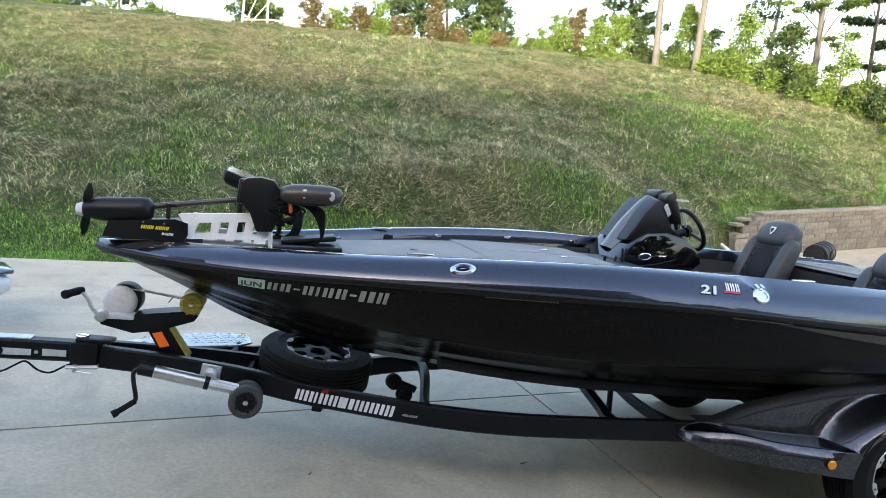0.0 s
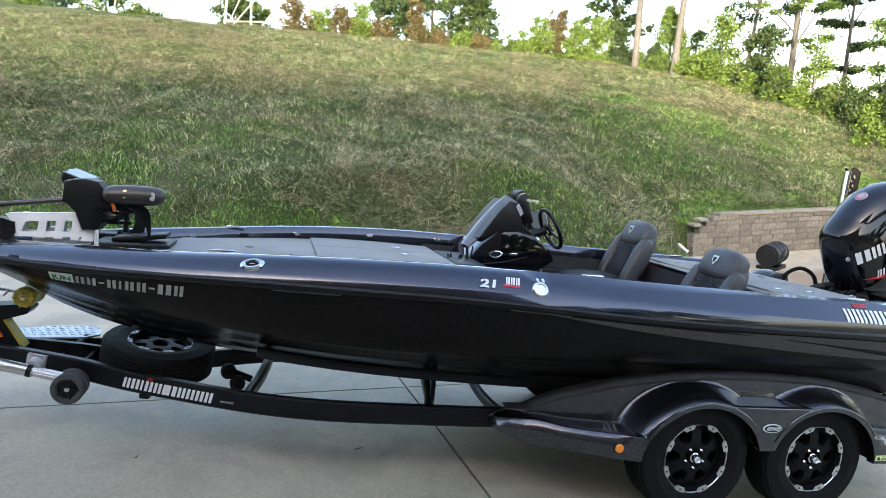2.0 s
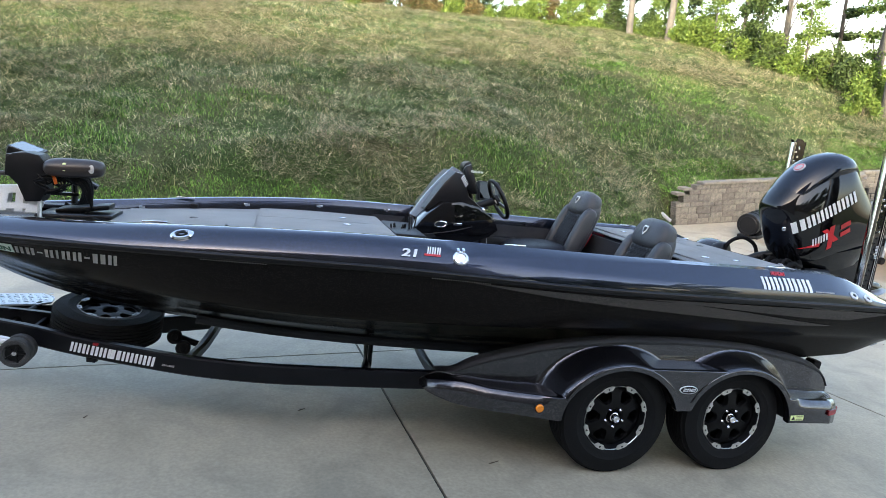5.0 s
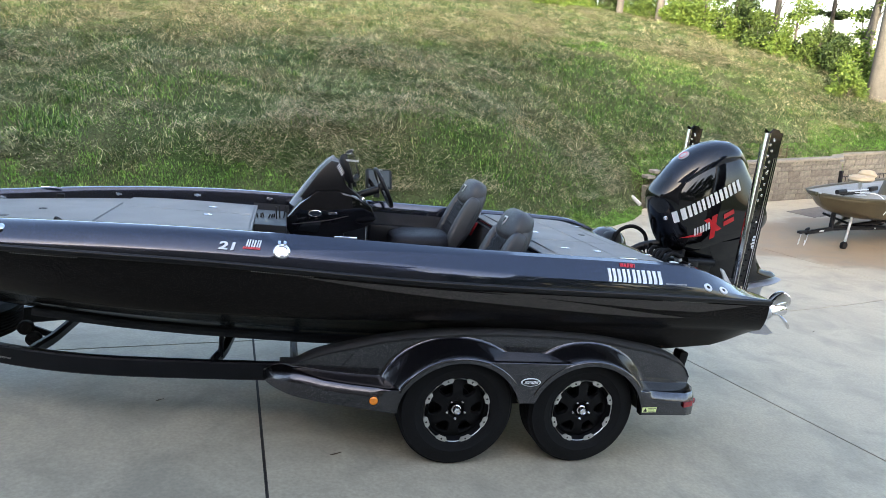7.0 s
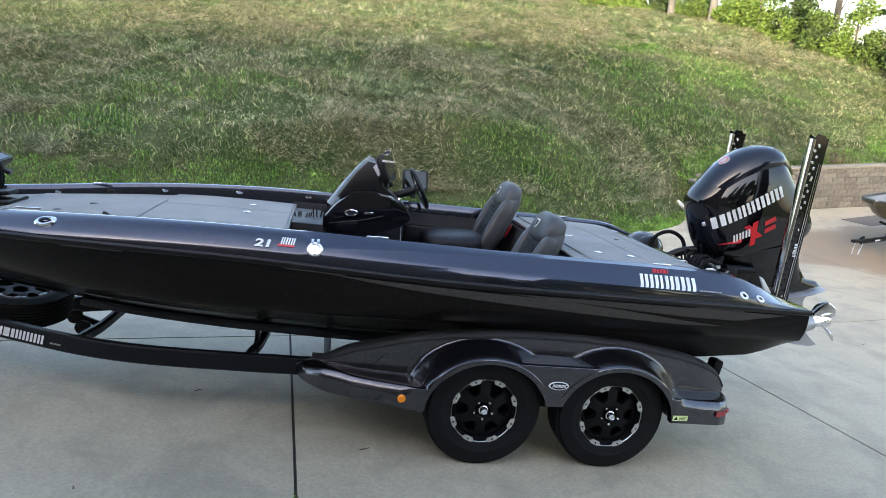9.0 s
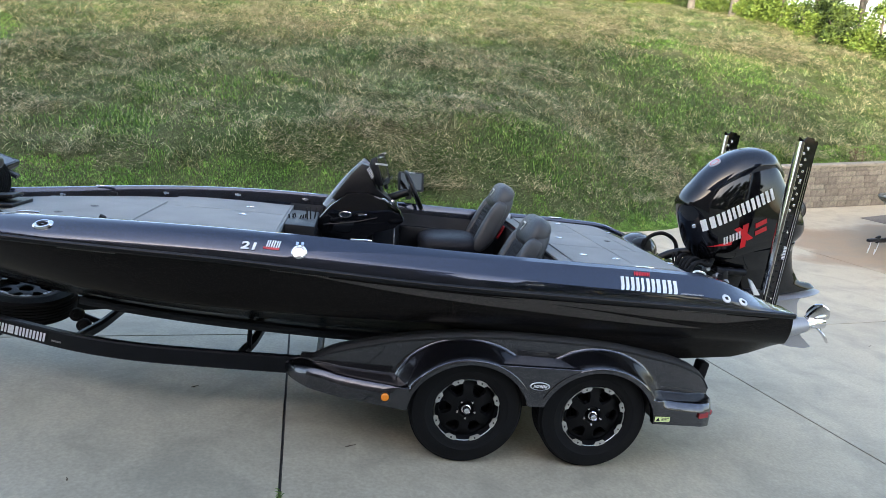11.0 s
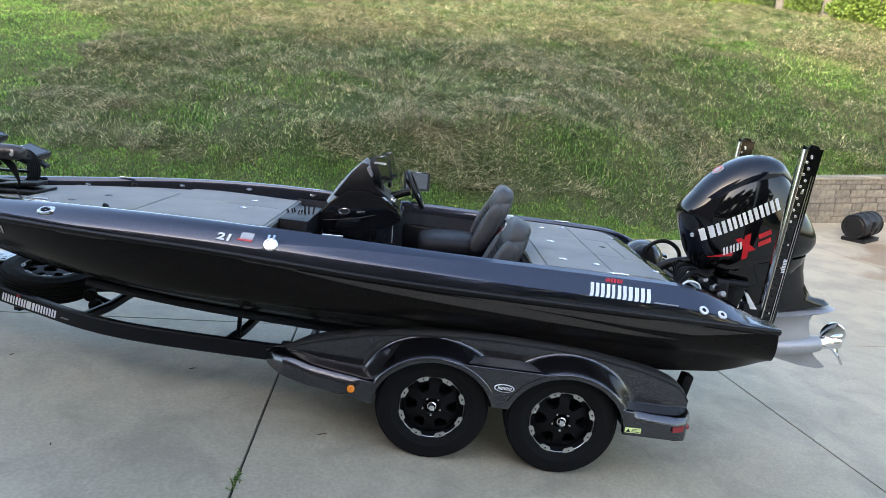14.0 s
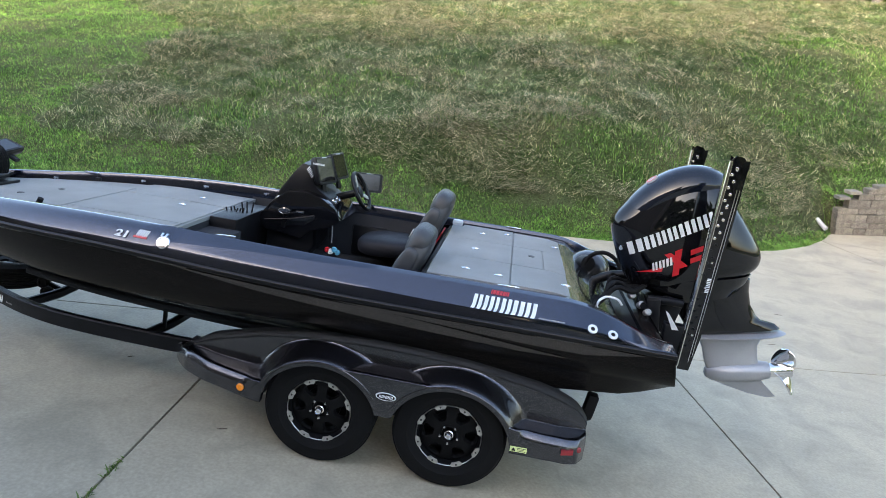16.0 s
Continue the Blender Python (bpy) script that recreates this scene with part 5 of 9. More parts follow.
def build_wheel(c, axis, parent, name="wheel", k_size=1.0, hub=True):
    """A road wheel: axis points out of its face. The tyre is the part that carries the rest."""
    d = Vector(axis).normalized()
    centre, c = Vector(c), Vector((0, 0, 0))
    u, v = frame_along(d)
    def put(bm):
        bmesh.ops.scale(bm, verts=bm.verts, vec=(k_size,) * 3)
        bmesh.ops.translate(bm, verts=bm.verts, vec=centre)
        return bm
    R, W = TYRE_R, 0.225
    bm = B()
    prof = [(0.208, -W * 0.42), (0.225, -W * 0.47), (0.29, -W * 0.5), (0.335, -W * 0.44), (R - 0.008, -W * 0.34)]
    for k in range(7):                                           # tread ribs and grooves
        a = -0.32 + 0.64 * k / 6
        prof += [(R, W * (a - 0.035)), (R, W * (a + 0.035))] + ([(R - 0.010, W * (a + 0.042)), (R - 0.010, W * (a + 0.062))] if k < 6 else [])
    prof += [(R - 0.008, W * 0.36), (0.345, W * 0.43), (0.342, W * 0.452), (0.335, W * 0.45), (0.29, W * 0.5), (0.265, W * 0.505), (0.262, W * 0.495), (0.235, W * 0.48), (0.216, W * 0.455), (0.208, W * 0.42), (0.20, 0), (0.208, -W * 0.42)]
    lathe(bm, c, d, prof, 64)
    tyre = part(name, put(bm), M["rubber"], parent, "black ribbed trailer tyre on a black alloy rim")
    # rim: dished disc with six windows
    f = W * 0.30
    bm = B()
    lathe(bm, c, d, [(0.206, W * 0.44), (0.198, W * 0.40), (0.190, W * 0.22), (0.186, f - 0.02), (0.180, -0.02), (0.176, -0.05)], 48)
    def face(r, a, sink=0.0):
        return c + (u * math.cos(a) + v * math.sin(a)) * r + d * (f + 0.012 - 1.3 * (r - 0.06) ** 2 - sink)
    for k in range(6):
        a_mid, loops = 2 * math.pi * k / 6, [[], [], [], []]
        for q in range(28):
            ph = 2 * math.pi * q / 28
            ca, sa_ = math.cos(ph), math.sin(ph)
            m_ = max(abs(ca), abs(sa_))
            bx, by = ca / m_, sa_ / m_                              # out to the sector's rim
            wx, wy = math.copysign(abs(ca) ** 0.65, ca), math.copysign(abs(sa_) ** 0.65, sa_)
            loops[0].append(bm.verts.new(face(0.126 + 0.0635 * bx, a_mid + math.pi / 6 * by)))
            wide = 0.29 + 0.05 * wx
            loops[1].append(bm.verts.new(face(0.133 + 0.041 * wx, a_mid + wide * wy)))
            loops[2].append(bm.verts.new(face(0.133 + 0.037 * wx, a_mid + wide * 0.92 * wy, 0.006)))
            loops[3].append(bm.verts.new(face(0.133 + 0.035 * wx, a_mid + wide * 0.86 * wy, 0.035)))
        skin(bm, loops, cap=False)
    lathe(bm, c, d, [(0.066, f + 0.010), (0.058, f + 0.010), (0.050, f + 0.004), (0.045, f - 0.02), (0.001, f - 0.02)], 32)
    part("rim", put(bm), M["rim_black"], tyre, "satin black rim with six rounded windows")
    bm = B()
    lathe(bm, c, d, [(0.17, -0.015), (0.12, -0.012), (0.118, 0.0), (0.001, 0.0)], 32)
    part("brake_drum", put(bm), M["black_frame"], tyre)
    bm = B()
    prof = []
    n = 96
    for k in range(n):                                           # machined lip with eight clip tabs
        a = 2 * math.pi * k / n
        tab = abs(((k / n * 8) % 1) - 0.5) < 0.17
        r0, r1 = (0.182 if tab else 0.2015), (0.214 if tab else 0.208)
        e = u * math.cos(a) + v * math.sin(a)
        prof.append([bm.verts.new(c + e * r + d * h) for r, h in ((r0, W * 0.435), (r0 + 0.002, W * 0.455), (r1 - 0.003, W * 0.462), (r1, W * 0.44))])
    skin(bm, prof + [prof[0]], cap=False, closed=False)
    part("rim_lip", put(bm), M["alloy" if hub else "dull_lip"], tyre, "machined bright lip with clip tabs", smooth=20)
    for k in range(5 if hub else 0):
        a = 2 * math.pi * (k + 0.25) / 5
        q = c + (u * math.cos(a) + v * math.sin(a)) * 0.060 + d * f
        bm = B()
        lathe(bm, q, d, [(0.0105, -0.01), (0.0105, 0.020), (0.006, 0.026), (0.001, 0.026)], 6)
        part("lug_nut", put(bm), M["chrome"], tyre, smooth=25)
    if hub:
        bm = B()
        lathe(bm, c, d, [(0.030, f - 0.02), (0.030, f + 0.018), (0.024, f + 0.022), (0.023, f + 0.045), (0.019, f + 0.05), (0.015, f + 0.044), (0.001, f + 0.044)], 24)
        part("hub_cap", put(bm), M["chrome"], tyre, "chrome bearing cap")
    for k in range(8):
        a = 2 * math.pi * (k + 0.5) / 8
        q = c + (u * math.cos(a) + v * math.sin(a)) * 0.199 + d * (W * 0.455)
        bm = B()
        lathe(bm, q, d, [(0.006, 0), (0.006, 0.003), (0.001, 0.003)], 8)
        part("rim_rivet", put(bm), M["black_plastic"], tyre)
    return tyre


# ---- trailer ----
trailer = thing("boat_trailer", (0, CY, 0.0), "black tandem-axle boat trailer with flake-painted fenders", "trailer")
RAIL = [(-4.22, 1.03, 0.535), (-3.85, 0.985, 0.51), (-3.48, 0.935, 0.47), (-3.23, 0.90, 0.425), (-2.9, 0.78, 0.410), (-2.5, 0.61, 0.412), (-2.1, 0.51, 0.415), (-1.6, 0.47, 0.418), (-1.0, 0.45, 0.42), (0.0, 0.45, 0.42), (1.6, 0.45, 0.42)]
RAILS = curve_pts(RAIL, 5)
bm = B()
bar(bm, RAILS, 0.055, 0.115, bevel=0.16)
rail_near = part("frame_rail", bm, M["black_frame"], trailer, "black painted frame rail with white and red lettering")
bm = B()
bar(bm, [(x, 2 * CY - y, z) for x, y, z in RAILS], 0.055, 0.115, bevel=0.16)
part("frame_rail", bm, M["black_frame"], trailer)
for x in (-0.95, 0.0, 0.84, 1.58):
    bm = B()
    if x in (0.0, 0.84):
        cyl(bm, (x, 0.16, 0.34), (x, 2 * CY - 0.16, 0.34), 0.035, 14)
        part("axle", bm, M["black_frame"], trailer)
    else:
        bar(bm, curve_pts([(x, 0.45, 0.40), (x, 0.8, 0.33), (x, CY, 0.31), (x, 1.35, 0.33), (x, 1.70, 0.40)], 4), 0.05, 0.07)
        part("cross_member", bm, M["black_frame"], trailer)
# curved cross members ahead of the axles
for x0 in (-2.50, -1.44):
    bm = B()
    y0 = lerp(x0, [p[0] for p in RAIL], [p[1] for p in RAIL])
    bar(bm, curve_pts([(x0 - 0.03, y0 + 0.01, 0.415), (x0 - 0.02, y0 + 0.18, 0.405), (x0 + 0.02, y0 + 0.36, 0.410), (x0 + 0.06, 1.16, 0.44), (x0 + 0.08, 1.36, 0.45), (x0 + 0.06, 2 * CY - y0, 0.43)], 6), 0.055, 0.075, bevel=0.3)
    part("cross_member", bm, M["black_frame"], trailer, "black curved cross member")
bm = B()
bar(bm, [(-1.43, 0.70, 0.41), (-1.43, 0.72, 0.62)], 0.03, 0.03, (1, 0, 0))
part("bunk_post", bm, M["black_frame"], trailer)
for s in (-1, 1):
    bm = B()
    bar(bm, [(x, CY + s * 0.40, smooth_lerp(x, KX, KZ) + (0.40 / smooth_lerp(x, CX, CH)) * (smooth_lerp(x, CX, CZ) - smooth_lerp(x, KX, KZ)) - 0.055) for x in np.linspace(-2.5, 1.7, 20)], 0.09, 0.05, bevel=0.3)
    part("bunk", bm, M["carpet_dark"], trailer, "carpeted bunk board under the hull")
bm = B()
box(bm, (1.705, 0.33, 0.605), (0.07, 0.09, 0.16), (0, 8, 0), 0.015); bar(bm, [(1.58, 0.45, 0.44), (1.72, 0.34, 0.52)], 0.05, 0.05)
part("tail_bumper", bm, M["rubber"], trailer, "black rubber bumper on the tail of the frame")
# keel guide rollers
for c in ((-2.66, 1.02, 0.455), (-2.60, 0.98, 0.395)):
    bm = B()
    lathe(bm, c, (0.1, -1, 0.1), [(0.001, -0.03), (0.040, -0.03), (0.046, -0.02), (0.046, 0.02), (0.040, 0.03), (0.022, 0.031), (0.020, 0.022), (0.001, 0.024)], 24)
    part("guide_roller", bm, M["rubber"], trailer, "black rubber guide roller")
bm = B()
bar(bm, [(-2.66, 1.04, 0.455), (-2.52, 1.05, 0.40)], 0.03, 0.04)
part("roller_bracket", bm, M["black_frame"], trailer)
# small brackets under the rail
for x, y, z in ((-3.10, 0.86, 0.345),):
    bm = B()
    box(bm, (x, y, z), (0.055, 0.04, 0.03), (0, 0, -15), 0.004)
    part("bracket", bm, M["black_frame"], trailer)

# folding tongue
bm = B()
bar(bm, [(-5.55, 1.075, 0.565), (-4.35, 1.055, 0.552)], 0.085, 0.105, bevel=0.12)
tongue = part("tongue", bm, M["black_frame"], trailer, "black box tongue with worn silver decals")
bm = B()
box(bm, (-4.29, 1.04, 0.552), (0.13, 0.12, 0.125), (0, 0, -4), 0.012)
box(bm, (-4.25, 1.035, 0.622), (0.17, 0.10, 0.02), (0, 2, -4), 0.006)
part("tongue_hinge", bm, M["black_frame"], trailer)
bm = B()
tube(bm, [(-4.31 + 0.028 * math.cos(a), 1.02 + 0.022 * math.sin(a), 0.642) for a in np.linspace(0, 2 * math.pi, 17)], 0.005, 6)
part("hinge_ring", bm, M["chrome"], trailer, "bright steel pull ring")
bm = B()
cyl(bm, (-4.37, 0.975, 0.485), (-4.22, 0.972, 0.492), 0.011, 8); cyl(bm, (-4.33, 0.975, 0.50), (-4.33, 0.972, 0.462), 0.009, 8); cyl(bm, (-4.33, 0.972, 0.468), (-4.25, 0.968, 0.458), 0.005, 6)
part("hinge_pin", bm, M["zinc"], trailer, "zinc hinge pin with a clip")
for x0, x1, lab in ((-4.72, -4.54, "a"), (-4.49, -4.38, "b")):
    bm = B()
    place = lambda u, v, x0=x0: ((x0 + u, 1.0095 + 0.0002 * u, 0.520 + v), (0, -1, 0))
    plate(bm, [(x0, 1.0160 - (x0 + 4.35) * -0.01667, 0.530), (x1, 1.0115, 0.530), (x1, 1.0115, 0.562), (x0, 1.0160 - (x0 + 4.35) * -0.01667, 0.566)], (0, -1, 0), 0.003)
    part("decal", bm, M["label_white"], tongue, "worn silver decal")
bm = B()
lathe(bm, (-4.685, 1.008, 0.55), (0, -1, 0), [(0.022, 0), (0.022, 0.006), (0.001, 0.006)], 20)
part("decal_badge", bm, M["black_plastic"], tongue)
for x in (-4.78, -4.515):
    bm = B()
    lathe(bm, (x, 1.012, 0.55), (0, -1, 0), [(0.011, 0), (0.010, 0.008), (0.001, 0.009)], 12)
    part("bolt", bm, M["chrome"], tongue)
bm = B()
box(bm, (-4.68, 1.065, 0.611), (0.26, 0.075, 0.008), (0, 0.6, 0), 0.002)
part("tongue_step", bm, M["zinc"], tongue, "bright anti-slip plate")
bm = B()
pts = []
for k in range(5):
    a = -5.0 + 0.22 * k
    pts += [(a, 1.005, 0.50), (a + 0.06, 0.99, 0.462), (a + 0.12, 0.985, 0.452), (a + 0.18, 0.995, 0.485)]
pts = [p for p in pts if p[0] < -4.3]
tube(bm, curve_pts(pts, 4), 0.0055, 6)
part("wiring", bm, M["rubber"], trailer, "black wiring loom hung under the tongue")
bm = B()
cyl(bm, (-4.02, 0.947, 0.50), (-4.02, 0.94, 0.50), 0.008, 10)
part("marker_lamp", bm, M["red_lens"], trailer)
bm = B()
plate(bm, [(-3.93, 1.20, 0.545), (-3.70, 1.20, 0.535), (-3.70, 1.20, 0.485), (-3.93, 1.20, 0.50)], (0, -1, 0), 0.003)
part("rating_plate", bm, M["label_white"], trailer, "white printed rating label")

# winch post, winch, bow roller
bm = B()
plate(bm, [(-4.235, 1.03, 0.705), (-4.08, 1.03, 0.665), (-3.95, 1.03, 0.685), (-3.78, 1.03, 0.745), (-3.76, 1.03, 0.775), (-3.80, 1.03, 0.800), (-4.0, 1.03, 0.775), (-4.235, 1.03, 0.735)], (0, 1, 0), 0.13)
plate(bm, [(-4.02, 1.04, 0.70), (-3.90, 1.04, 0.70), (-3.78, 1.04, 0.50), (-3.90, 1.04, 0.50)], (0, 1, 0), 0.09)
post = part("winch_post", bm, M["black_frame"], trailer, "black raked winch post")
bm = B()
plate(bm, [(-3.983, 1.034, 0.668), (-3.938, 1.034, 0.680), (-3.895, 1.034, 0.605), (-3.94, 1.034, 0.592)], (0, -1, 0), 0.004)
part("side_reflector", bm, M["orange"], post, "orange reflector strip")
bm = B()
plate(bm, [(-3.905, 1.04, 0.70), (-3.893, 1.04, 0.70), (-3.79, 1.04, 0.545), (-3.80, 1.04, 0.535)], (0, 1, 0), 0.09)
part("edge_strip", bm, M["yellow_poly"], post)
bm = B()
lathe(bm, (-3.80, 1.135, 0.838), (0, -1, 0), [(0.001, 0.118), (0.022, 0.116), (0.03, 0.108), (0.048, 0.112), (0.060, 0.10), (0.062, 0.075), (0.045, 0.05), (0.045, -0.03), (0.062, -0.055), (0.001, -0.07)], 32)
roller = part("bow_roller", bm, M["yellow_poly"], trailer, "amber polyurethane bow roller")
for k in range(10):
    a = 2 * math.pi * k / 10
    bm = B()
    box(bm, (-3.80 + 0.042 * math.cos(a), 1.021, 0.838 + 0.042 * math.sin(a)), (0.034, 0.006, 0.007), (0, -math.degrees(a), 0), 0.001)
    part("roller_rib", bm, M["yellow_poly"], roller)
bm = B()
lathe(bm, (-3.80, 1.02, 0.838), (0, -1, 0), [(0.012, -0.01), (0.012, 0.012), (0.001, 0.014)], 6)
part("axle_bolt", bm, M["chrome"], roller)
bm = B()
lathe(bm, (-4.155, 1.10, 0.822), (0, -1, 0), [(0.001, 0.060), (0.016, 0.060), (0.018, 0.052), (0.064, 0.050), (0.076, 0.044), (0.084, 0.030), (0.084, -0.01), (0.001, -0.012)], 36)
box(bm, (-4.15, 1.06, 0.752), (0.15, 0.09, 0.03), (0, 0, 0), 0.008)
winch = part("winch", bm, M["winch_grey"], trailer, "light grey hand winch with a round cover")
bm = B()
lathe(bm, (-4.135, 1.12, 0.832), (0, -1, 0), [(0.001, 0.045), (0.082, 0.045), (0.086, 0.03), (0.086, -0.03), (0.001, -0.03)], 32)
part("winch_drum", bm, M["black_plastic"], winch)
bm = B()
bar(bm, curve_pts([(-4.235, 0.99, 0.762), (-4.265, 0.975, 0.80), (-4.285, 0.965, 0.85), (-4.31, 0.955, 0.885)], 4), 0.012, 0.026, (0, 1, 0))
lathe(bm, (-4.225, 1.0, 0.758), (0, -1, 0), [(0.03, -0.02), (0.03, 0.018), (0.024, 0.024), (0.001, 0.024)], 16)
part("crank_arm", bm, M["alloy"], winch, "bright steel crank arm")
bm = B()
lathe(bm, (-4.315, 0.965, 0.892), (-0.55, -0.8, -0.12), [(0.001, -0.01), (0.016, -0.008), (0.02, 0.02), (0.019, 0.07), (0.023, 0.085), (0.020, 0.10), (0.001, 0.10)], 20)
part("crank_grip", bm, M["rubber"], winch, "black grip")
bm = B()
bar(bm, [(-4.11, 1.09, 0.892), (-3.84, 1.09, 0.852)], 0.045, 0.004)
bar(bm, [(-3.90, 1.085, 0.858), (-3.92, 1.08, 0.83)], 0.03, 0.004, (1, 0, 0))
part("winch_strap", bm, M["strap"], trailer, "grey webbing strap to the bow eye")
# far side step plate and its rail
bm = B()
pts = [(-4.28, 1.42, 0.475), (-4.1, 1.36, 0.49)] + [(-3.95, 1.34, 0.50), (-3.55, 1.34, 0.525), (-3.48, 1.40, 0.53), (-3.50, 1.52, 0.53), (-3.6, 1.62, 0.525), (-3.85, 1.62, 0.51), (-4.15, 1.50, 0.485)]
plate(bm, pts, (0, 0, 1), 0.012)
part("step_plate", bm, M["zinc"], trailer, "bright tread-plate step")
bm = B()
for i in range(14):
    for j in range(5):
        x, y = -4.1 + 0.043 * i, 1.375 + 0.05 * j
        if y < 1.38 + (x + 4.28) * 0.9:
            box(bm, (x + 0.02 * (j % 2), y, 0.489 + (x + 4.28) * 0.066 + 0.010), (0.03, 0.008, 0.004), (0, 0, 45 if (i + j) % 2 else -45))
treads = part("tread_bars", bm, M["zinc"], trailer)
treads["kind"] = "stuff"
bm = B()
bar(bm, [(-4.25, 1.36, 0.445), (-3.35, 1.40, 0.50), (-3.0, 1.44, 0.515)], 0.05, 0.055)
part("step_rail", bm, M["black_frame"], trailer)
for x in (-3.55, -3.40):
    bm = B()
    bar(bm, [(x - 0.08, 1.08, 0.45), (x, 1.40, 0.52)], 0.035, 0.05)
    part("step_brace", bm, M["black_frame"], trailer)

# swivel jack, folded up
bm = B()
J0, J1 = Vector((-3.935, 0.76, 0.557)), Vector((-3.52, 0.775, 0.466))
jd = (J1 - J0).normalized()
cyl(bm, J0, J0 + jd * 0.27, 0.032, 20)
jack = part("jack", bm, M["alloy"], trailer, "bright swivel jack folded along the frame")
bm = B()
cyl(bm, J0 + jd * 0.268, J1, 0.025, 20)
for k in range(6):
    a = k * math.pi / 3
    u, v = frame_along(jd)
    o = (u * math.cos(a) + v * math.sin(a)) * 0.025
    cyl(bm, J0 + jd * 0.275 + o, J1 + o, 0.004, 6)
part("jack_tube", bm, M["zinc"], jack, "ribbed inner tube")
bm = B()
cyl(bm, J0 + jd * 0.258, J0 + jd * 0.282, 0.035, 20)
part("jack_collar", bm, M["black_plastic"], jack)
bm = B()
cyl(bm, J0 - jd * 0.055, J0 + jd * 0.015, 0.034, 20)
part("jack_cap", bm, M["black_plastic"], jack)
bm = B()
tube(bm, curve_pts([J0 - jd * 0.05, J0 + Vector((-0.075, -0.01, -0.01)), J0 + Vector((-0.07, -0.02, -0.06)), J0 + Vector((-0.055, -0.03, -0.125)), J0 + Vector((-0.058, -0.035, -0.15))], 4), 0.011, 10)
part("jack_crank", bm, M["black_plastic"], jack)
bm = B()
cyl(bm, J0 + Vector((-0.056, -0.03, -0.148)), J0 + Vector((-0.135, -0.075, -0.195)), 0.014, 12); cyl(bm, J0 + Vector((-0.125, -0.07, -0.189)), J0 + Vector((-0.145, -0.08, -0.2)), 0.018, 12)
part("jack_grip", bm, M["rubber"], jack)
bm = B()
box(bm, (-3.66, 0.835, 0.535), (0.10, 0.02, 0.075), (0, 8, -6), 0.006)
cyl(bm, (-3.66, 0.86, 0.525), (-3.66, 0.77, 0.515), 0.038, 16)
part("jack_bracket", bm, M["zinc"], jack, "zinc swivel bracket")
M["jack_rubber"] = material("grey_worn_rubber", (0.05, 0.05, 0.051), 0.7, 0, 0.3, 14, 160, 0.3, 180, spec=0.25)
for s in (0, 1):
    c = Vector((-3.475, 0.755 + 0.07 * s, 0.412))
    bm = B()
    lathe(bm, c, (0, -1, 0), [(0.05, -0.028), (0.078, -0.028), (0.085, -0.02), (0.085, 0.02), (0.078, 0.028), (0.062, 0.028), (0.058, 0.02), (0.05, 0.018)], 36)
    jw = part("jack_wheel", bm, M["jack_rubber"], jack, "dark grey jack wheel with a spoked hub")
    bm = B()
    lathe(bm, c, (0, -1, 0), [(0.056, 0.0), (0.056, 0.012), (0.001, 0.012)], 24)
    part("wheel_disc", bm, M["black_plastic"], jw)
    for k in range(5):
        a = 2 * math.pi * k / 5
        bm = B()
        box(bm, c + Vector((0.034 * math.cos(a), -0.018, 0.034 * math.sin(a))), (0.05, 0.012, 0.012), (0, -math.degrees(a), 0), 0.003)
        part("wheel_spoke", bm, M["black_plastic"], jw)
    bm = B()
    lathe(bm, c, (0, -1, 0), [(0.013, 0.0), (0.013, 0.026), (0.001, 0.028)], 12)
    part("wheel_bolt", bm, M["chrome"], jw)

# spare wheel, lying over the frame
spare = build_wheel((-3.10, 1.25, 0.478), (0.10, -0.09, 0.99), trailer, "spare_wheel", 0.92, False)
spare["label"] = "spare tyre on a black alloy rim, lying on the frame"

# road wheels
for x in (0.0, 0.84):
    build_wheel((x, 0.123, HUB_Z), (0, -1, 0), trailer)
for x in (0.0, 0.84):
    build_wheel((x, 2 * CY - 0.123, HUB_Z), (0, 1, 0), trailer)

# fenders: a skirt that curls in to the frame at the nose, a round bulge over each wheel, ledges and an upright panel behind
ARCH_R, ARCH_K = 0.380, 0.889                                     # arch half length; its height over its half length
SKX = [-1.156, -1.10, -0.95, -0.76, -0.58, -0.385, 0.0, 0.42, 0.84, 1.22, 1.41, 1.68]
SKZ = [0.402, 0.385, 0.367, 0.369, 0.364, 0.354, 0.36, 0.440, 0.37, 0.363, 0.362, 0.348]
LPX = [-1.156, -1.10, -0.96, -0.77, -0.59, -0.41, 0.0, 0.84, 1.19, 1.385, 1.68]
LPZ = [0.435, 0.470, 0.503, 0.497, 0.495, 0.500, 0.52, 0.53, 0.530, 0.515, 0.498]
TPX = [-1.156, -1.05, -0.966, -0.805, -0.627, -0.451, -0.275, -0.10, 0.08, 0.256, 0.44, 0.62, 0.90, 1.20, 1.40, 1.58, 1.65, 1.68]
TPZ = [0.45, 0.507, 0.535, 0.610, 0.669, 0.723, 0.760, 0.788, 0.808, 0.818, 0.819, 0.816, 0.801, 0.757, 0.716, 0.650, 0.595, 0.55]
YSX = [-1.156, -1.13, -1.08, -1.0, -0.8, -0.52, -0.378, -0.25, 1.40, 1.56, 1.63, 1.68]
YSY = [0.400, 0.335, 0.275, 0.205, 0.098, 0.012, -0.015, -0.042, -0.048, -0.035, -0.005, 0.075]
YBX = [-1.156, -1.05, -0.983, -0.8, -0.526, -0.2, 0.1, 0.5, 1.2, 1.5, 1.68]
YBY = [0.405, 0.385, 0.300, 0.25, 0.20, 0.15, 0.115, 0.105, 0.105, 0.12, 0.16]


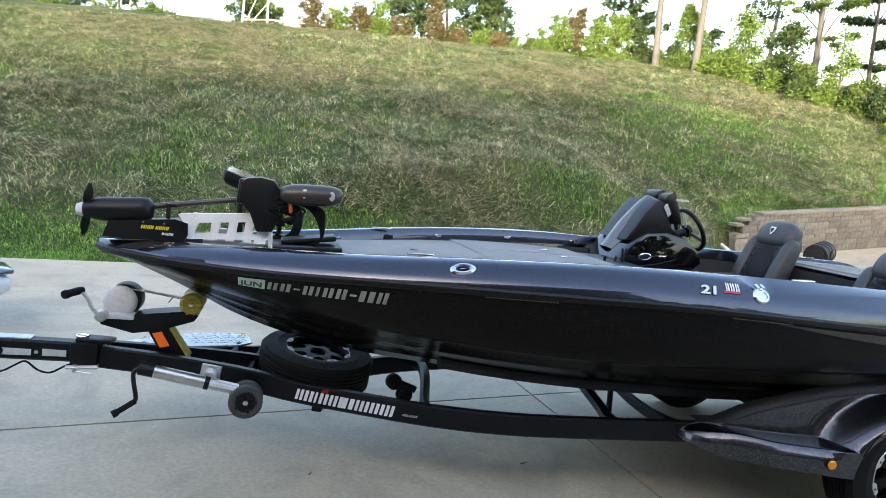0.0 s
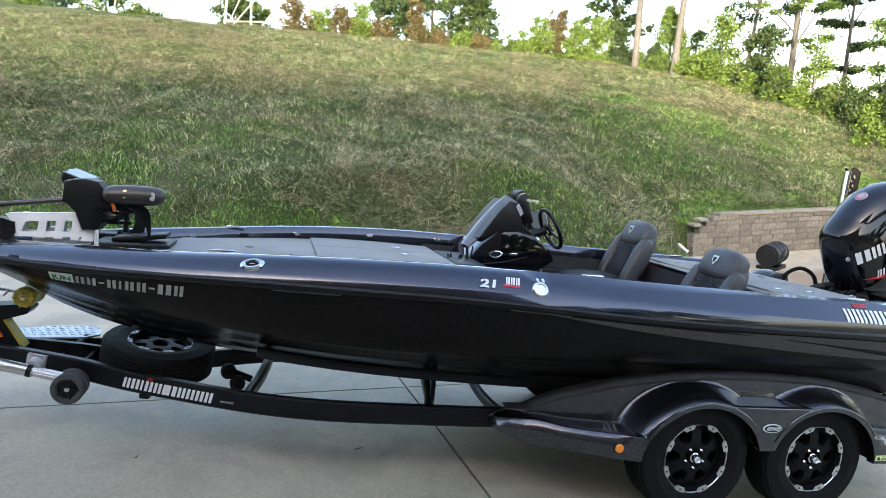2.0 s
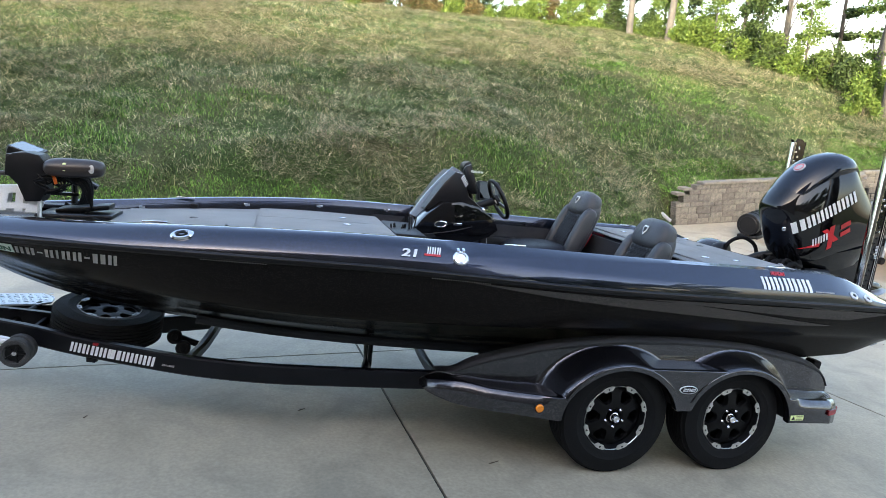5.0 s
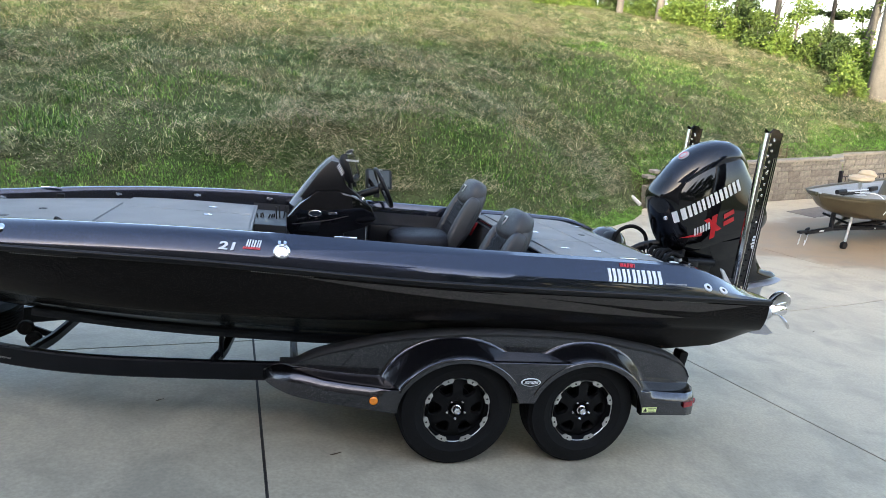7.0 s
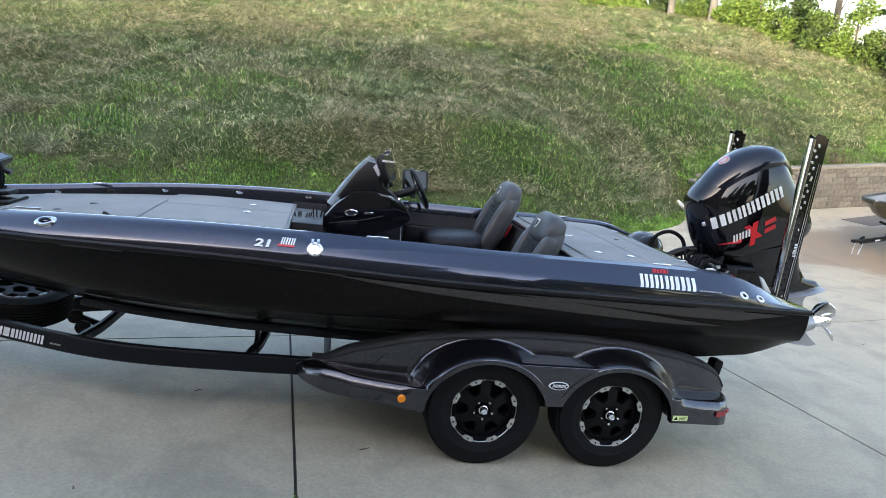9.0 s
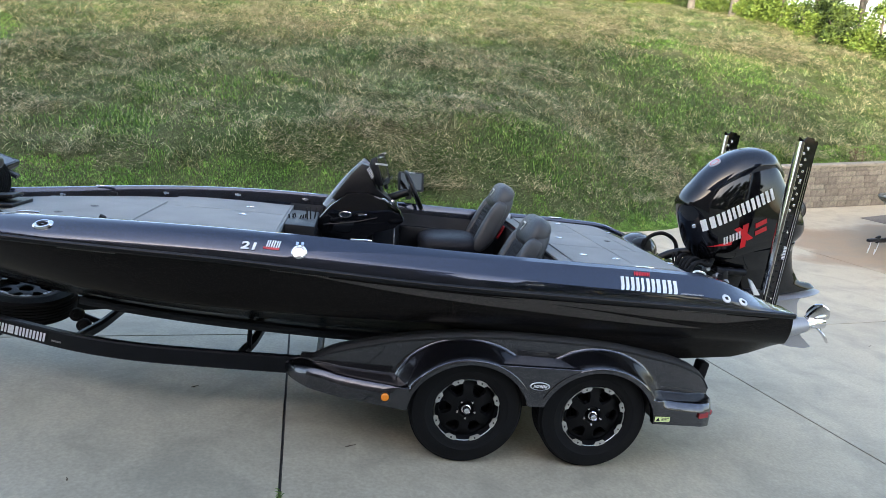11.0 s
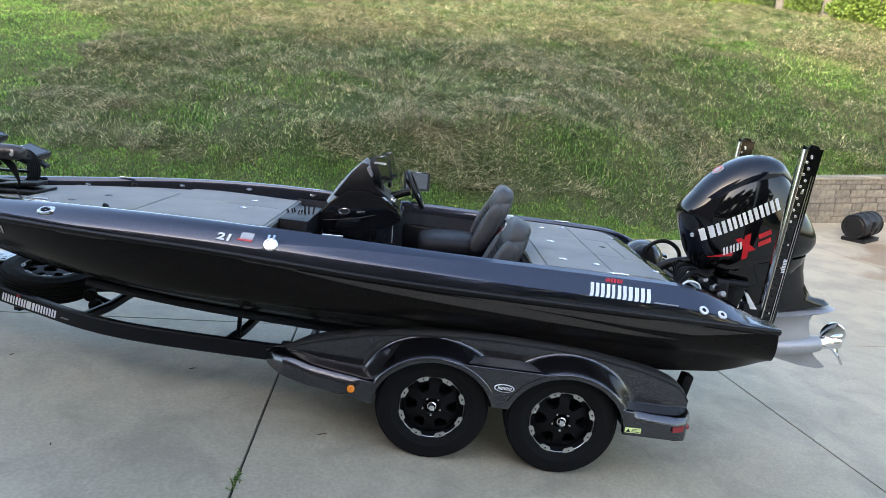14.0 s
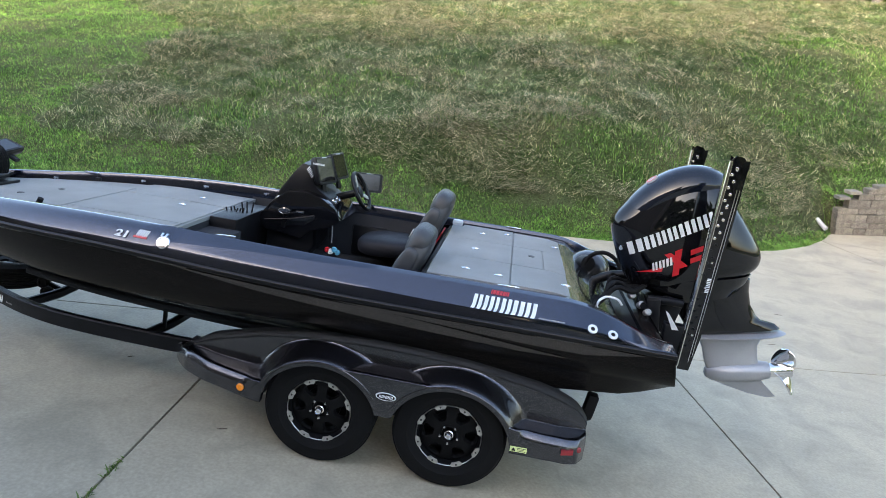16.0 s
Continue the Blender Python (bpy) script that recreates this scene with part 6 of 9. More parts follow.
def arch_z(x):
    z = smooth_lerp(x, SKX, SKZ)
    for hx in (0.0, 0.84):
        if abs(x - hx) < ARCH_R:
            z = max(z, HUB_Z - 0.01 + ARCH_K * math.sqrt(ARCH_R ** 2 - (x - hx) ** 2))
    return z


def fender_y(x, z):
    d = min(math.hypot(x - h, (z - HUB_Z + 0.01) / ARCH_K) for h in (0.0, 0.84)) - ARCH_R
    flare = 1 - float(step(0.022, 0.128, d))
    skirt = 1 - float(step(0.0, 0.012, z - smooth_lerp(x, LPX, LPZ)))
    mid = (1 - float(step(0.700, 0.714, z))) * float(step(0.10, 0.16, x)) * (1 - float(step(0.68, 0.74, x)))
    out = max(flare, skirt, mid)
    ys, yb = lerp(x, YSX, YSY), lerp(x, YBX, YBY)
    r = min(max((z - smooth_lerp(x, LPX, LPZ) + 0.06) / 0.06, 0.0), 1.0)
    ys += 0.032 * r * r * (1 - float(step(-0.52, -0.44, x)) * (1 - float(step(1.24, 1.30, x))))      # the skirt rolls over to its ledges
    return yb + (ys - yb) * out


def build_fender(side):
    def P(x, y, z):
        return (x, y if side > 0 else 2 * CY - y, z)
    bm = B()
    xs_f = np.unique(np.concatenate([np.linspace(-1.156, -1.0, 14), np.linspace(-1.0, 1.5, 140), np.linspace(1.5, 1.68, 16), [h + s * ARCH_R * c for h in (0, 0.84) for s in (1, -1) for c in (0.9999, 0.995, 0.98, 0.95, 0.9)]]))
    rows = []
    for x in xs_f:
        zb, zt = arch_z(x), smooth_lerp(x, TPX, TPZ)
        zt = max(zt, zb + 0.02)
        y0 = fender_y(x, zb)
        col = [bm.verts.new(P(x, y0 + 0.05, zb + 0.003)), bm.verts.new(P(x, y0 + 0.010, zb))]
        lip = smooth_lerp(x, LPX, LPZ)
        low = min(max(lip - 0.002, zb), zt)
        shelf = min(max(0.698, lip + 0.015, zb), zt)
        zs = [zb + (low - zb) * u for u in np.linspace(0.03, 1, 14)] + [lip + q for q in (0.001, 0.004, 0.008, 0.011, 0.0135)]
        zs += [low + (shelf - low) * u for u in np.linspace(0.06, 1, 18)] + [0.701, 0.704, 0.707, 0.710, 0.7145]
        zs += [shelf + (zt - shelf) * u for u in np.linspace(0.08, 1, 16)]
        last = zb
        for z in zs:
            last = min(max(z, last + 1e-5), zt + 1e-3)
            col.append(bm.verts.new(P(x, fender_y(x, last), last)))
        rows.append(col)
    skin(bm, rows, cap=False, closed=False)
    f = part("fender", bm, M["fender_paint"], trailer, "blue-black flake tandem fender with moulded arches", smooth=50)
    bm = B()
    rows = []
    for x in np.linspace(-1.06, 1.68, 70):
        zt = max(smooth_lerp(x, TPX, TPZ), arch_z(x) + 0.02)
        y = lerp(x, YBX, YBY)
        k = float(step(-1.06, -0.85, x)) * (1 - 0.5 * float(step(1.5, 1.68, x)))
        rows.append([bm.verts.new(P(x, y + a, zt + c * k)) for a, c in ((0.006, -0.010), (-0.006, -0.002), (-0.008, 0.012), (0.004, 0.026), (0.03, 0.036), (0.07, 0.037), (0.09, 0.02), (0.095, -0.10))])
    skin(bm, rows, cap=False, closed=False)
    part("fender_tread", bm, M["black_texture"], f, "textured black step along the top of the fender")
    bm = B()
    prev = None
    for x in np.linspace(-0.42, 1.26, 70):                           # inner liner: a dark sheet standing in for the shade under the fender
        z = arch_z(x) + 0.012
        col = [bm.verts.new(P(x, 0.0, z)), bm.verts.new(P(x, 0.17, z)), bm.verts.new(P(x, 0.26, 0.30))]
        if prev:
            bm.faces.new((prev[0], prev[1], col[1], col[0])); bm.faces.new((prev[1], prev[2], col[2], col[1]))
        prev = col
    part("fender_shade_liner", bm, M["black_frame"], f)
    return f


fender = build_fender(1)
build_fender(-1)
for h in (0.0, 0.84):                                                # rolled bead round each arch
    bm = B()
    tube(bm, [(h + (ARCH_R + 0.032) * math.cos(a), lerp(h, YSX, YSY) + 0.0005, HUB_Z - 0.01 + (ARCH_R + 0.032) * ARCH_K * math.sin(a)) for a in np.linspace(0.55, math.pi - 0.40, 40)], 0.0045, 6)
    part("arch_bead", bm, M["fender_paint"], fender)
for x0, x1, n_r in ((-0.86, -0.46, 15), (1.30, 1.60, 13)):            # slanting ribs on the two ledges
    for k in range(n_r):
        x = x0 + (x1 - x0) * k / (n_r - 1)
        ys, yb = lerp(x, YSX, YSY) + 0.02, lerp(x, YBX, YBY) - 0.012
        if yb - ys < 0.03: continue
        z = smooth_lerp(x, LPX, LPZ) + 0.008
        bm = B()
        bar(bm, [(x, ys + 0.42 * (yb - ys), z + 0.004), (x + 0.02, yb - 0.004, z + 0.005)], 0.005, 0.003)
        part("ledge_rib", bm, M["fender_paint"], fender)
bm = B()
ya = fender_y(-0.52, 0.43)
lathe(bm, (-0.52, ya, 0.430), (-0.06, -1, 0), [(0.030, -0.01), (0.030, 0.006), (0.001, 0.006)], 24)
lamp = part("side_lamp", bm, M["black_plastic"], fender, "amber side marker lamp")
bm = B()
lathe(bm, (-0.52, ya, 0.430), (-0.06, -1, 0), [(0.025, 0.004), (0.025, 0.012), (0.020, 0.017), (0.001, 0.018)], 24)
part("lamp_lens", bm, M["amber_lens"], fender, "amber lens")
bm = B()
lathe(bm, (0.426, -0.043, 0.580), (0, -1, 0), [(0.001, 0.004), (0.034, 0.004), (0.036, 0.002), (0.036, -0.005)], 32)
bmesh.ops.scale(bm, verts=bm.verts, vec=(1.8, 1, 0.75), space=Matrix.Translation((-0.426, 0, -0.58)))
badge = part("badge", bm, M["white"], fender, "white oval maker's badge with a black centre")
bm = B()
lathe(bm, (0.426, -0.0475, 0.580), (0, -1, 0), [(0.001, 0.001), (0.031, 0.001), (0.031, 0)], 32)
bmesh.ops.scale(bm, verts=bm.verts, vec=(1.8, 1, 0.70), space=Matrix.Translation((-0.426, 0, -0.58)))
part("badge_field", bm, M["black_plastic"], fender)
bm = B()
block_word(lambda u, v: ((0.383 + u, -0.0495, 0.571 + v), (0, -1, 0)), "t#i#o#", bm, 0.020)
part("badge_letters", bm, M["white"], fender)
bm = B()
yl = fender_y(1.27, 0.41)
plate(bm, [(1.222, yl - 0.004, 0.388), (1.325, yl - 0.003, 0.390), (1.325, yl - 0.003, 0.424), (1.222, yl - 0.004, 0.422)], (0, -1, 0), 0.002)
part("warning_label", bm, M["label_yellow"], fender, "pale yellow warning label")
bm = B()
plate(bm, [(1.230, yl - 0.0065, 0.394), (1.258, yl - 0.0065, 0.394), (1.244, yl - 0.0065, 0.418)], (0, -1, 0), 0.001)
for k in range(3):
    plate(bm, [(1.265, yl - 0.006, 0.396 + 0.009 * k), (1.318 - 0.01 * (k % 2), yl - 0.006, 0.396 + 0.009 * k), (1.318 - 0.01 * (k % 2), yl - 0.006, 0.399 + 0.009 * k), (1.265, yl - 0.006, 0.399 + 0.009 * k)], (0, -1, 0), 0.001)
part("label_print", bm, M["black_plastic"], fender)
bm = B()
yr = [fender_y(x, 0.44) for x in (1.53, 1.60, 1.645)]
plate(bm, [(1.525, yr[0] - 0.003, 0.422), (1.60, yr[1] - 0.003, 0.426), (1.60, yr[1] - 0.003, 0.460), (1.525, yr[0] - 0.003, 0.456)], (0, -1, 0), 0.012)
part("tail_lamp", bm, M["red_lens"], fender, "red tail lamp in the fender")
bm = B()
lathe(bm, (1.632, yr[1] + 0.030, 0.447), (0.6, -1, 0), [(0.019, -0.02), (0.019, 0.010), (0.014, 0.015), (0.001, 0.016)], 20)
part("tail_lamp", bm, M["red_lens"], fender, "red tail lamp in the fender")
# lettering on the near rail
def on_rail(x0, z0):
    def place(u, v):
        x = x0 + u
        y = lerp(x, [p[0] for p in RAILS], [p[1] for p in RAILS])
        z = lerp(x, [p[0] for p in RAILS], [p[2] for p in RAILS])
        return (x, y - 0.037, z + z0 + v), (-0.35, -0.93, 0)
    return place


for x0, word in ((-3.225, "#oiono"), (-2.985, "mnoon")):
    bm = B()
    block_word(on_rail(x0, -0.030), word, bm, 0.060, 0.2, wide=0.98)
    part("rail_letters", bm, M["white"], rail_near, "white maker's lettering")
bm = B()
block_word(on_rail(-3.09, 0.034), "##i", bm, 0.018, 0.4)
part("rail_flash", bm, M["red"], rail_near, "red flash above the lettering")
bm = B()
block_word(on_rail(-2.675, -0.014), "##nino#n", bm, 0.012, 0.5)
part("rail_signature", bm, M["silver_letter"], rail_near)
# ---- fittings on the boat ----
def cap_point(x, f, side=1):
    """A point on the outer slope of the cap: f from 0 at the rub rail to 1 at the crest; and its normal."""
    def at(xx, ff):
        sec = [Vector(p) for p in cap_section(xx, side)][:7]
        k = min(max(ff, 0), 0.9999) * 6
        i = int(k)
        return sec[i].lerp(sec[i + 1], k - i)
    p = at(x, f)
    n = (at(x + 0.02, f) - p).cross(at(x, f + 0.03) - p).normalized()
    if n.z < 0: n = -n
    return p, n


def cap_place(x0, f0, per):
    return lambda u, v: cap_point(x0 + u, f0 + v * per)


# chrome cleats / navigation light bezels
def bezel(x, f, a, b, name, label):
    p, n = cap_point(x, f)
    t = Vector((1, 0, 0)); t = (t - n * t.dot(n)).normalized(); w = n.cross(t)
    bm = B()
    rings = []
    for r, h in ((1.0, -0.01), (1.0, 0.004), (0.86, 0.011), (0.66, 0.012), (0.60, 0.006), (0.01, 0.006)):
        rings.append([bm.verts.new(p + n * h + t * (a * r * math.cos(q)) + w * (b * r * math.sin(q))) for q in np.linspace(0, 2 * math.pi, 33)[:-1]])
    skin(bm, rings, cap=False)
    ob = part(name, bm, M["chrome"], boat, label)
    return ob, p, n, t, w


ob, p, n, t, w = bezel(-2.556, 0.52, 0.060, 0.036, "pull_up_cleat", "polished pull-up cleat in an oval bezel")
bm = B()
bar(bm, [p + n * 0.006 - t * 0.028, p + n * 0.018 - t * 0.012, p + n * 0.018 + t * 0.012, p + n * 0.006 + t * 0.028], 0.016, 0.010, n)
part("cleat_bar", bm, M["black_plastic"], boat)
ob, p, n, t, w = bezel(-1.100, 0.52, 0.045, 0.042, "filler_cap", "polished round filler cap")
bm = B()
for s in (-1, 1):
    box(bm, p + n * 0.008 + w * 0.046 + t * (0.015 * s), (0.016, 0.03, 0.012), (25, 0, 0), 0.003)
part("cap_hinge", bm, M["chrome"], boat)
for x in (1.565, 1.685):
    p, n = cap_point(x, 0.46)
    bm = B()
    lathe(bm, p, n, [(0.029, -0.004), (0.029, 0.004), (0.024, 0.007), (0.014, 0.006), (0.012, 0.002)], 24)
    part("drain_outlet", bm, M["white"], boat, "white bilge outlet")
    bm = B()
    lathe(bm, p + n * 0.004, n, [(0.013, 0.0), (0.001, 0.0)], 16)
    part("outlet_hole", bm, M["rubber"], boat)
# gunwale top deck plates (rod straps, cleats) seen as bright slips
for x, off in ((-2.72, 0.19), (-0.75, 0.165), (1.05, 0.165)):
    for side in (1, -1):
        y = CY - side * (half_beam(x) - off)
        bm = B()
        box(bm, (x, y, crest_z(x) + 0.003), (0.13, 0.026, 0.010), (0, -2, 0), 0.004)
        part("deck_cleat", bm, M["chrome"], boat, "polished flush deck cleat")
# small hardware along the far inner gunwale
for x in (-3.0, -2.3, -1.75, -1.2, -0.6):
    y = CY + inner(x) + 0.012
    bm = B()
    box(bm, (x, y - 0.005, crest_z(x) - 0.055), (0.05, 0.012, 0.018), (0, 0, 0), 0.004)
    cyl(bm, (x, y - 0.02, crest_z(x) - 0.055), (x, y, crest_z(x) - 0.055), 0.012, 12)
    part("rod_strap_buckle", bm, M["chrome" if x < -1 else "black_plastic"], boat, "small strap buckle on the inner gunwale")
bm = B()
box(bm, (-2.66, CY + inner(-2.66) - 0.01, deck_z(-2.66) + 0.02), (0.05, 0.03, 0.03), (0, 0, 0), 0.005)
part("socket", bm, M["black_plastic"], boat)

# hatch lids on the casting deck, with gaps between them
def lid(x0, x1, y0, y1, z, name="hatch_lid", mat="carpet"):
    bm = B()
    n = 8
    rows = []
    for x in np.linspace(x0, x1, n):
        rows.append([bm.verts.new((x, y, z(x) + 0.010)) for y in (y0, (y0 + y1) / 2, y1)])
    skin(bm, rows, cap=False, closed=False)
    rim = [e for e in bm.edges if len(e.link_faces) == 1]
    ex = bmesh.ops.extrude_edge_only(bm, edges=rim)["geom"]
    bmesh.ops.translate(bm, verts=[q for q in ex if isinstance(q, bmesh.types.BMVert)], vec=(0, 0, -0.02))
    return part(name, bm, M[mat], boat, "carpeted hatch lid")


lid(-2.20, -1.31, 0.66, 1.36, deck_z)
lid(-2.20, -1.31, 1.375, 1.86, deck_z)
lid(-2.20, -1.31, 0.30, 0.645, deck_z)
lid(-3.05, -2.215, 0.60, 1.55, deck_z)
rear_z = lambda x: crest_z(min(x, 1.3)) - 0.03 - 0.16 * float(step(1.3, 2.0, x))
lid(0.62, 1.05, 0.24, 0.78, rear_z); lid(0.62, 1.05, 0.79, 1.36, rear_z); lid(0.62, 1.05, 1.37, 1.90, rear_z)
lid(1.06, 1.55, 0.27, 0.78, rear_z); lid(1.06, 1.28, 0.79, 1.36, rear_z); lid(1.29, 1.55, 0.79, 1.36, rear_z); lid(1.06, 1.55, 1.37, 1.88, rear_z)


def latch(x, y, z, r=0.024):
    bm = B()
    lathe(bm, (x, y, z), (0, 0, 1), [(r, -0.004), (r, 0.004), (r * 0.7, 0.006), (r * 0.6, 0.002), (r * 0.25, 0.002), (r * 0.2, 0.006), (0.001, 0.006)], 18)
    bmesh.ops.scale(bm, verts=bm.verts, vec=(1.25, 0.8, 1), space=Matrix.Translation((-x, -y, -z)))
    part("hatch_latch", bm, M["chrome"], boat, "small polished hatch latch")


for x, y in ((-1.60, 1.20), (-1.60, 1.55), (-1.62, 0.46), (-2.45, 1.8)):
    latch(x, y, deck_z(x) + 0.012)
for x, y in ((0.76, 0.46), (0.78, 1.05), (0.80, 1.62), (1.0, 1.75), (0.98, 0.42), (1.42, 0.50), (1.40, 1.6)):
    latch(x, y, rear_z(x) + 0.012)
for x, y in ((-2.72, 0.86), (-2.60, 1.15), (1.20, 1.12)):
    bm = B()
    lathe(bm, (x, y, (deck_z(x) if x < 0 else rear_z(x)) + 0.012), (0, 0, 1), [(0.026, -0.004), (0.026, 0.001), (0.018, 0.002), (0.001, -0.002)], 16)
    part("deck_socket", bm, M["black_plastic"], boat, "black pedestal socket")
# trolling motor cord across the deck
bm = B()
tube(bm, curve_pts([(-3.15, 0.93, deck_z(-3.15) + 0.03), (-3.0, 0.75, deck_z(-3.0) + 0.012), (-2.8, 0.58, deck_z(-2.8) + 0.01), (-2.6, 0.52, deck_z(-2.6) + 0.01), (-2.42, 0.56, deck_z(-2.4) + 0.01), (-2.36, 0.60, deck_z(-2.36) + 0.015)], 6), 0.006, 6)
cyl(bm, (-2.37, 0.60, deck_z(-2.36) + 0.005), (-2.35, 0.60, deck_z(-2.36) + 0.045), 0.02, 10)
part("deck_cord", bm, M["rubber"], boat, "black cord with a plug lying across the deck")

# front step and storage trays ahead of the console
bm = B()
box(bm, (-1.15, 0.66, 1.03), (0.27, 0.72, 0.28), (0, 0, 0), 0.012)
part("step_box", bm, M["carpet_dark"], boat)
bm = B()
box(bm, (-1.12, 0.52, 1.180), (0.15, 0.34, 0.02), (0, 0, 0), 0.006)
tray = part("cup_tray", bm, M["alloy"], boat, "bright tray with cup holders")
for y in (0.44, 0.60):
    bm = B()
    lathe(bm, (-1.12, y, 1.191), (0, 0, 1), [(0.045, 0.0), (0.045, 0.004), (0.038, 0.004), (0.036, 0.0), (0.001, 0.0005)], 20)
    part("cup_holder", bm, M["black_plastic"], tray)
bm = B()
box(bm, (-0.94, 0.66, 0.98), (0.34, 0.62, 0.14), (0, 0, 0), 0.015)
part("passenger_step", bm, M["carpet"], boat, "carpeted step down into the cockpit")
bm = B()
box(bm, (-1.175, 1.36, 1.06), (0.22, 0.66, 0.37), (0, 0, 0), 0.01)
part("tool_tray", bm, M["black_plastic"], boat, "black tool holder box")
random.seed(4)
for k in range(9):
    x, y = -1.265 + 0.022 * k, 1.30 + 0.03 * (k % 3)
    bm = B()
    cyl(bm, (x, y, 1.22), (x + random.uniform(-0.02, 0.02), y + random.uniform(-0.01, 0.01), 1.275 + (0.06 if k > 5 else 0.0)), 0.006, 6)
    part("tool_handle", bm, M["black_plastic"], boat)

# hull side lettering: registration as bars, decals
def hull_place(x0, t0, per):
    def place(u, v):
        p = Vector(hull_point(x0 + u, min(t0 + v * per, 1.99), 1))
        q = Vector(hull_point(x0 + u + 0.01, min(t0 + v * per, 1.99), 1))
        r = Vector(hull_point(x0 + u, min(t0 + v * per + 0.02, 2.0), 1))
        nn = (q - p).cross(r - p).normalized()
        if nn.y > 0: nn = -nn
        return p, nn
    return place


u = 0.0
for ch in "nn-ninn-mn":                                          # the registration, a plain bar a character
    bm = B()
    u += block_word(lambda a, v, u=u: hull_place(-3.42, 1.66, 3.6)(u + a, v), ch, bm, 0.066, 0.08, 0.22, 0.003)
    part("registration_bar", bm, M["silver_letter"], boat, "grey registration bar on the bow")
place = hull_place(-3.555, 1.64, 3.6)
bm = B()
g = [[place(u, v) for u in np.linspace(0, 0.125, 5)] for v in np.linspace(0, 0.085, 4)]
vs = [[bm.verts.new(p + n * 0.003) for p, n in row] for row in g]
skin(bm, vs, cap=False, closed=False)
part("registration_sticker", bm, M["label_green"], boat, "pale green sticker reading JUN")
p0, n0 = place(0.075, 0.01)
pa, _ = place(0.02, 0.01); pb, _ = place(0.13, 0.01); pc, _ = place(0.02, 0.06)
ex = (pb - pa).normalized(); ey = (pc - pa).normalized(); ez = ex.cross(ey).normalized(); ey = ez.cross(ex)
mt = Matrix((ex, ey, ez)).transposed().to_4x4()
mt.translation = pa + n0 * 0.012 - ey * 0.002
text_part("sticker_text", "JUN", 0.062, mt, M["dark_green"], boat, width=0.95, bold=0.0015, place=lambda u, v: place(u + 0.012, v + 0.016))
# model number on the gunwale
def text_on_cap(words, x, f, size, mat, shear, name, width=1.0):
    p, n = cap_point(x, f)
    q, _ = cap_point(x + 0.1, f)
    ex = (q - p).normalized(); ey = n.cross(ex).normalized(); ez = ex.cross(ey)
    m = Matrix((ex, ey, ez)).transposed().to_4x4()
    m.translation = p + n * 0.006
    return text_part(name, words, size, m, mat, boat, shear=shear, width=width, bold=0.0022)


text_on_cap("21", -1.43, 0.37, 0.062, M["white"], 0.12, "model_number", 1.55)
bm = B()
block_word(cap_place(-1.29, 0.44, 5.2), "tn#", bm, 0.032, 0.3, 0.2, 0.003)
part("model_letters", bm, M["white"], boat, "white model lettering")
bm = B()
block_word(cap_place(-1.31, 0.33, 5.2), "-" * 5, bm, 0.042, 0.3, -0.02, 0.003)
part("model_flash", bm, M["red"], boat, "red flash under the model number")
bm = B()
block_word(cap_place(0.845, 0.33, 5.0), "t#i#on", bm, 0.056, 0.25, 0.14, 0.003, 1.60)
part("maker_letters", bm, M["white"], boat, "bright white maker's lettering")
bm = B()
block_word(cap_place(0.95, 0.63, 5.0), "####i#", bm, 0.014, 0.5, 0.02, 0.003, 2.2)
part("maker_flash", bm, M["red"], boat, "red flash above the lettering")
bm = B()
block_word(cap_place(1.245, 0.36, 5.0), "#onn#ninin", bm, 0.022, 0.3, 0.12, 0.003)
part("maker_script", bm, M["silver_letter"], boat)
# dotted pinstripes under the rub rail
for x0 in (-2.45, -1.25, 1.25):
    bm = B()
    for k in range(26):
        p, n = hull_place(x0 + 0.013 * k, 1.985, 1.0)(0, 0)
        box(bm, p + n * 0.002, (0.006, 0.002, 0.004))
    st = part("pinstripe_dots", bm, M["silver_letter"], boat)
    st["kind"] = "stuff"

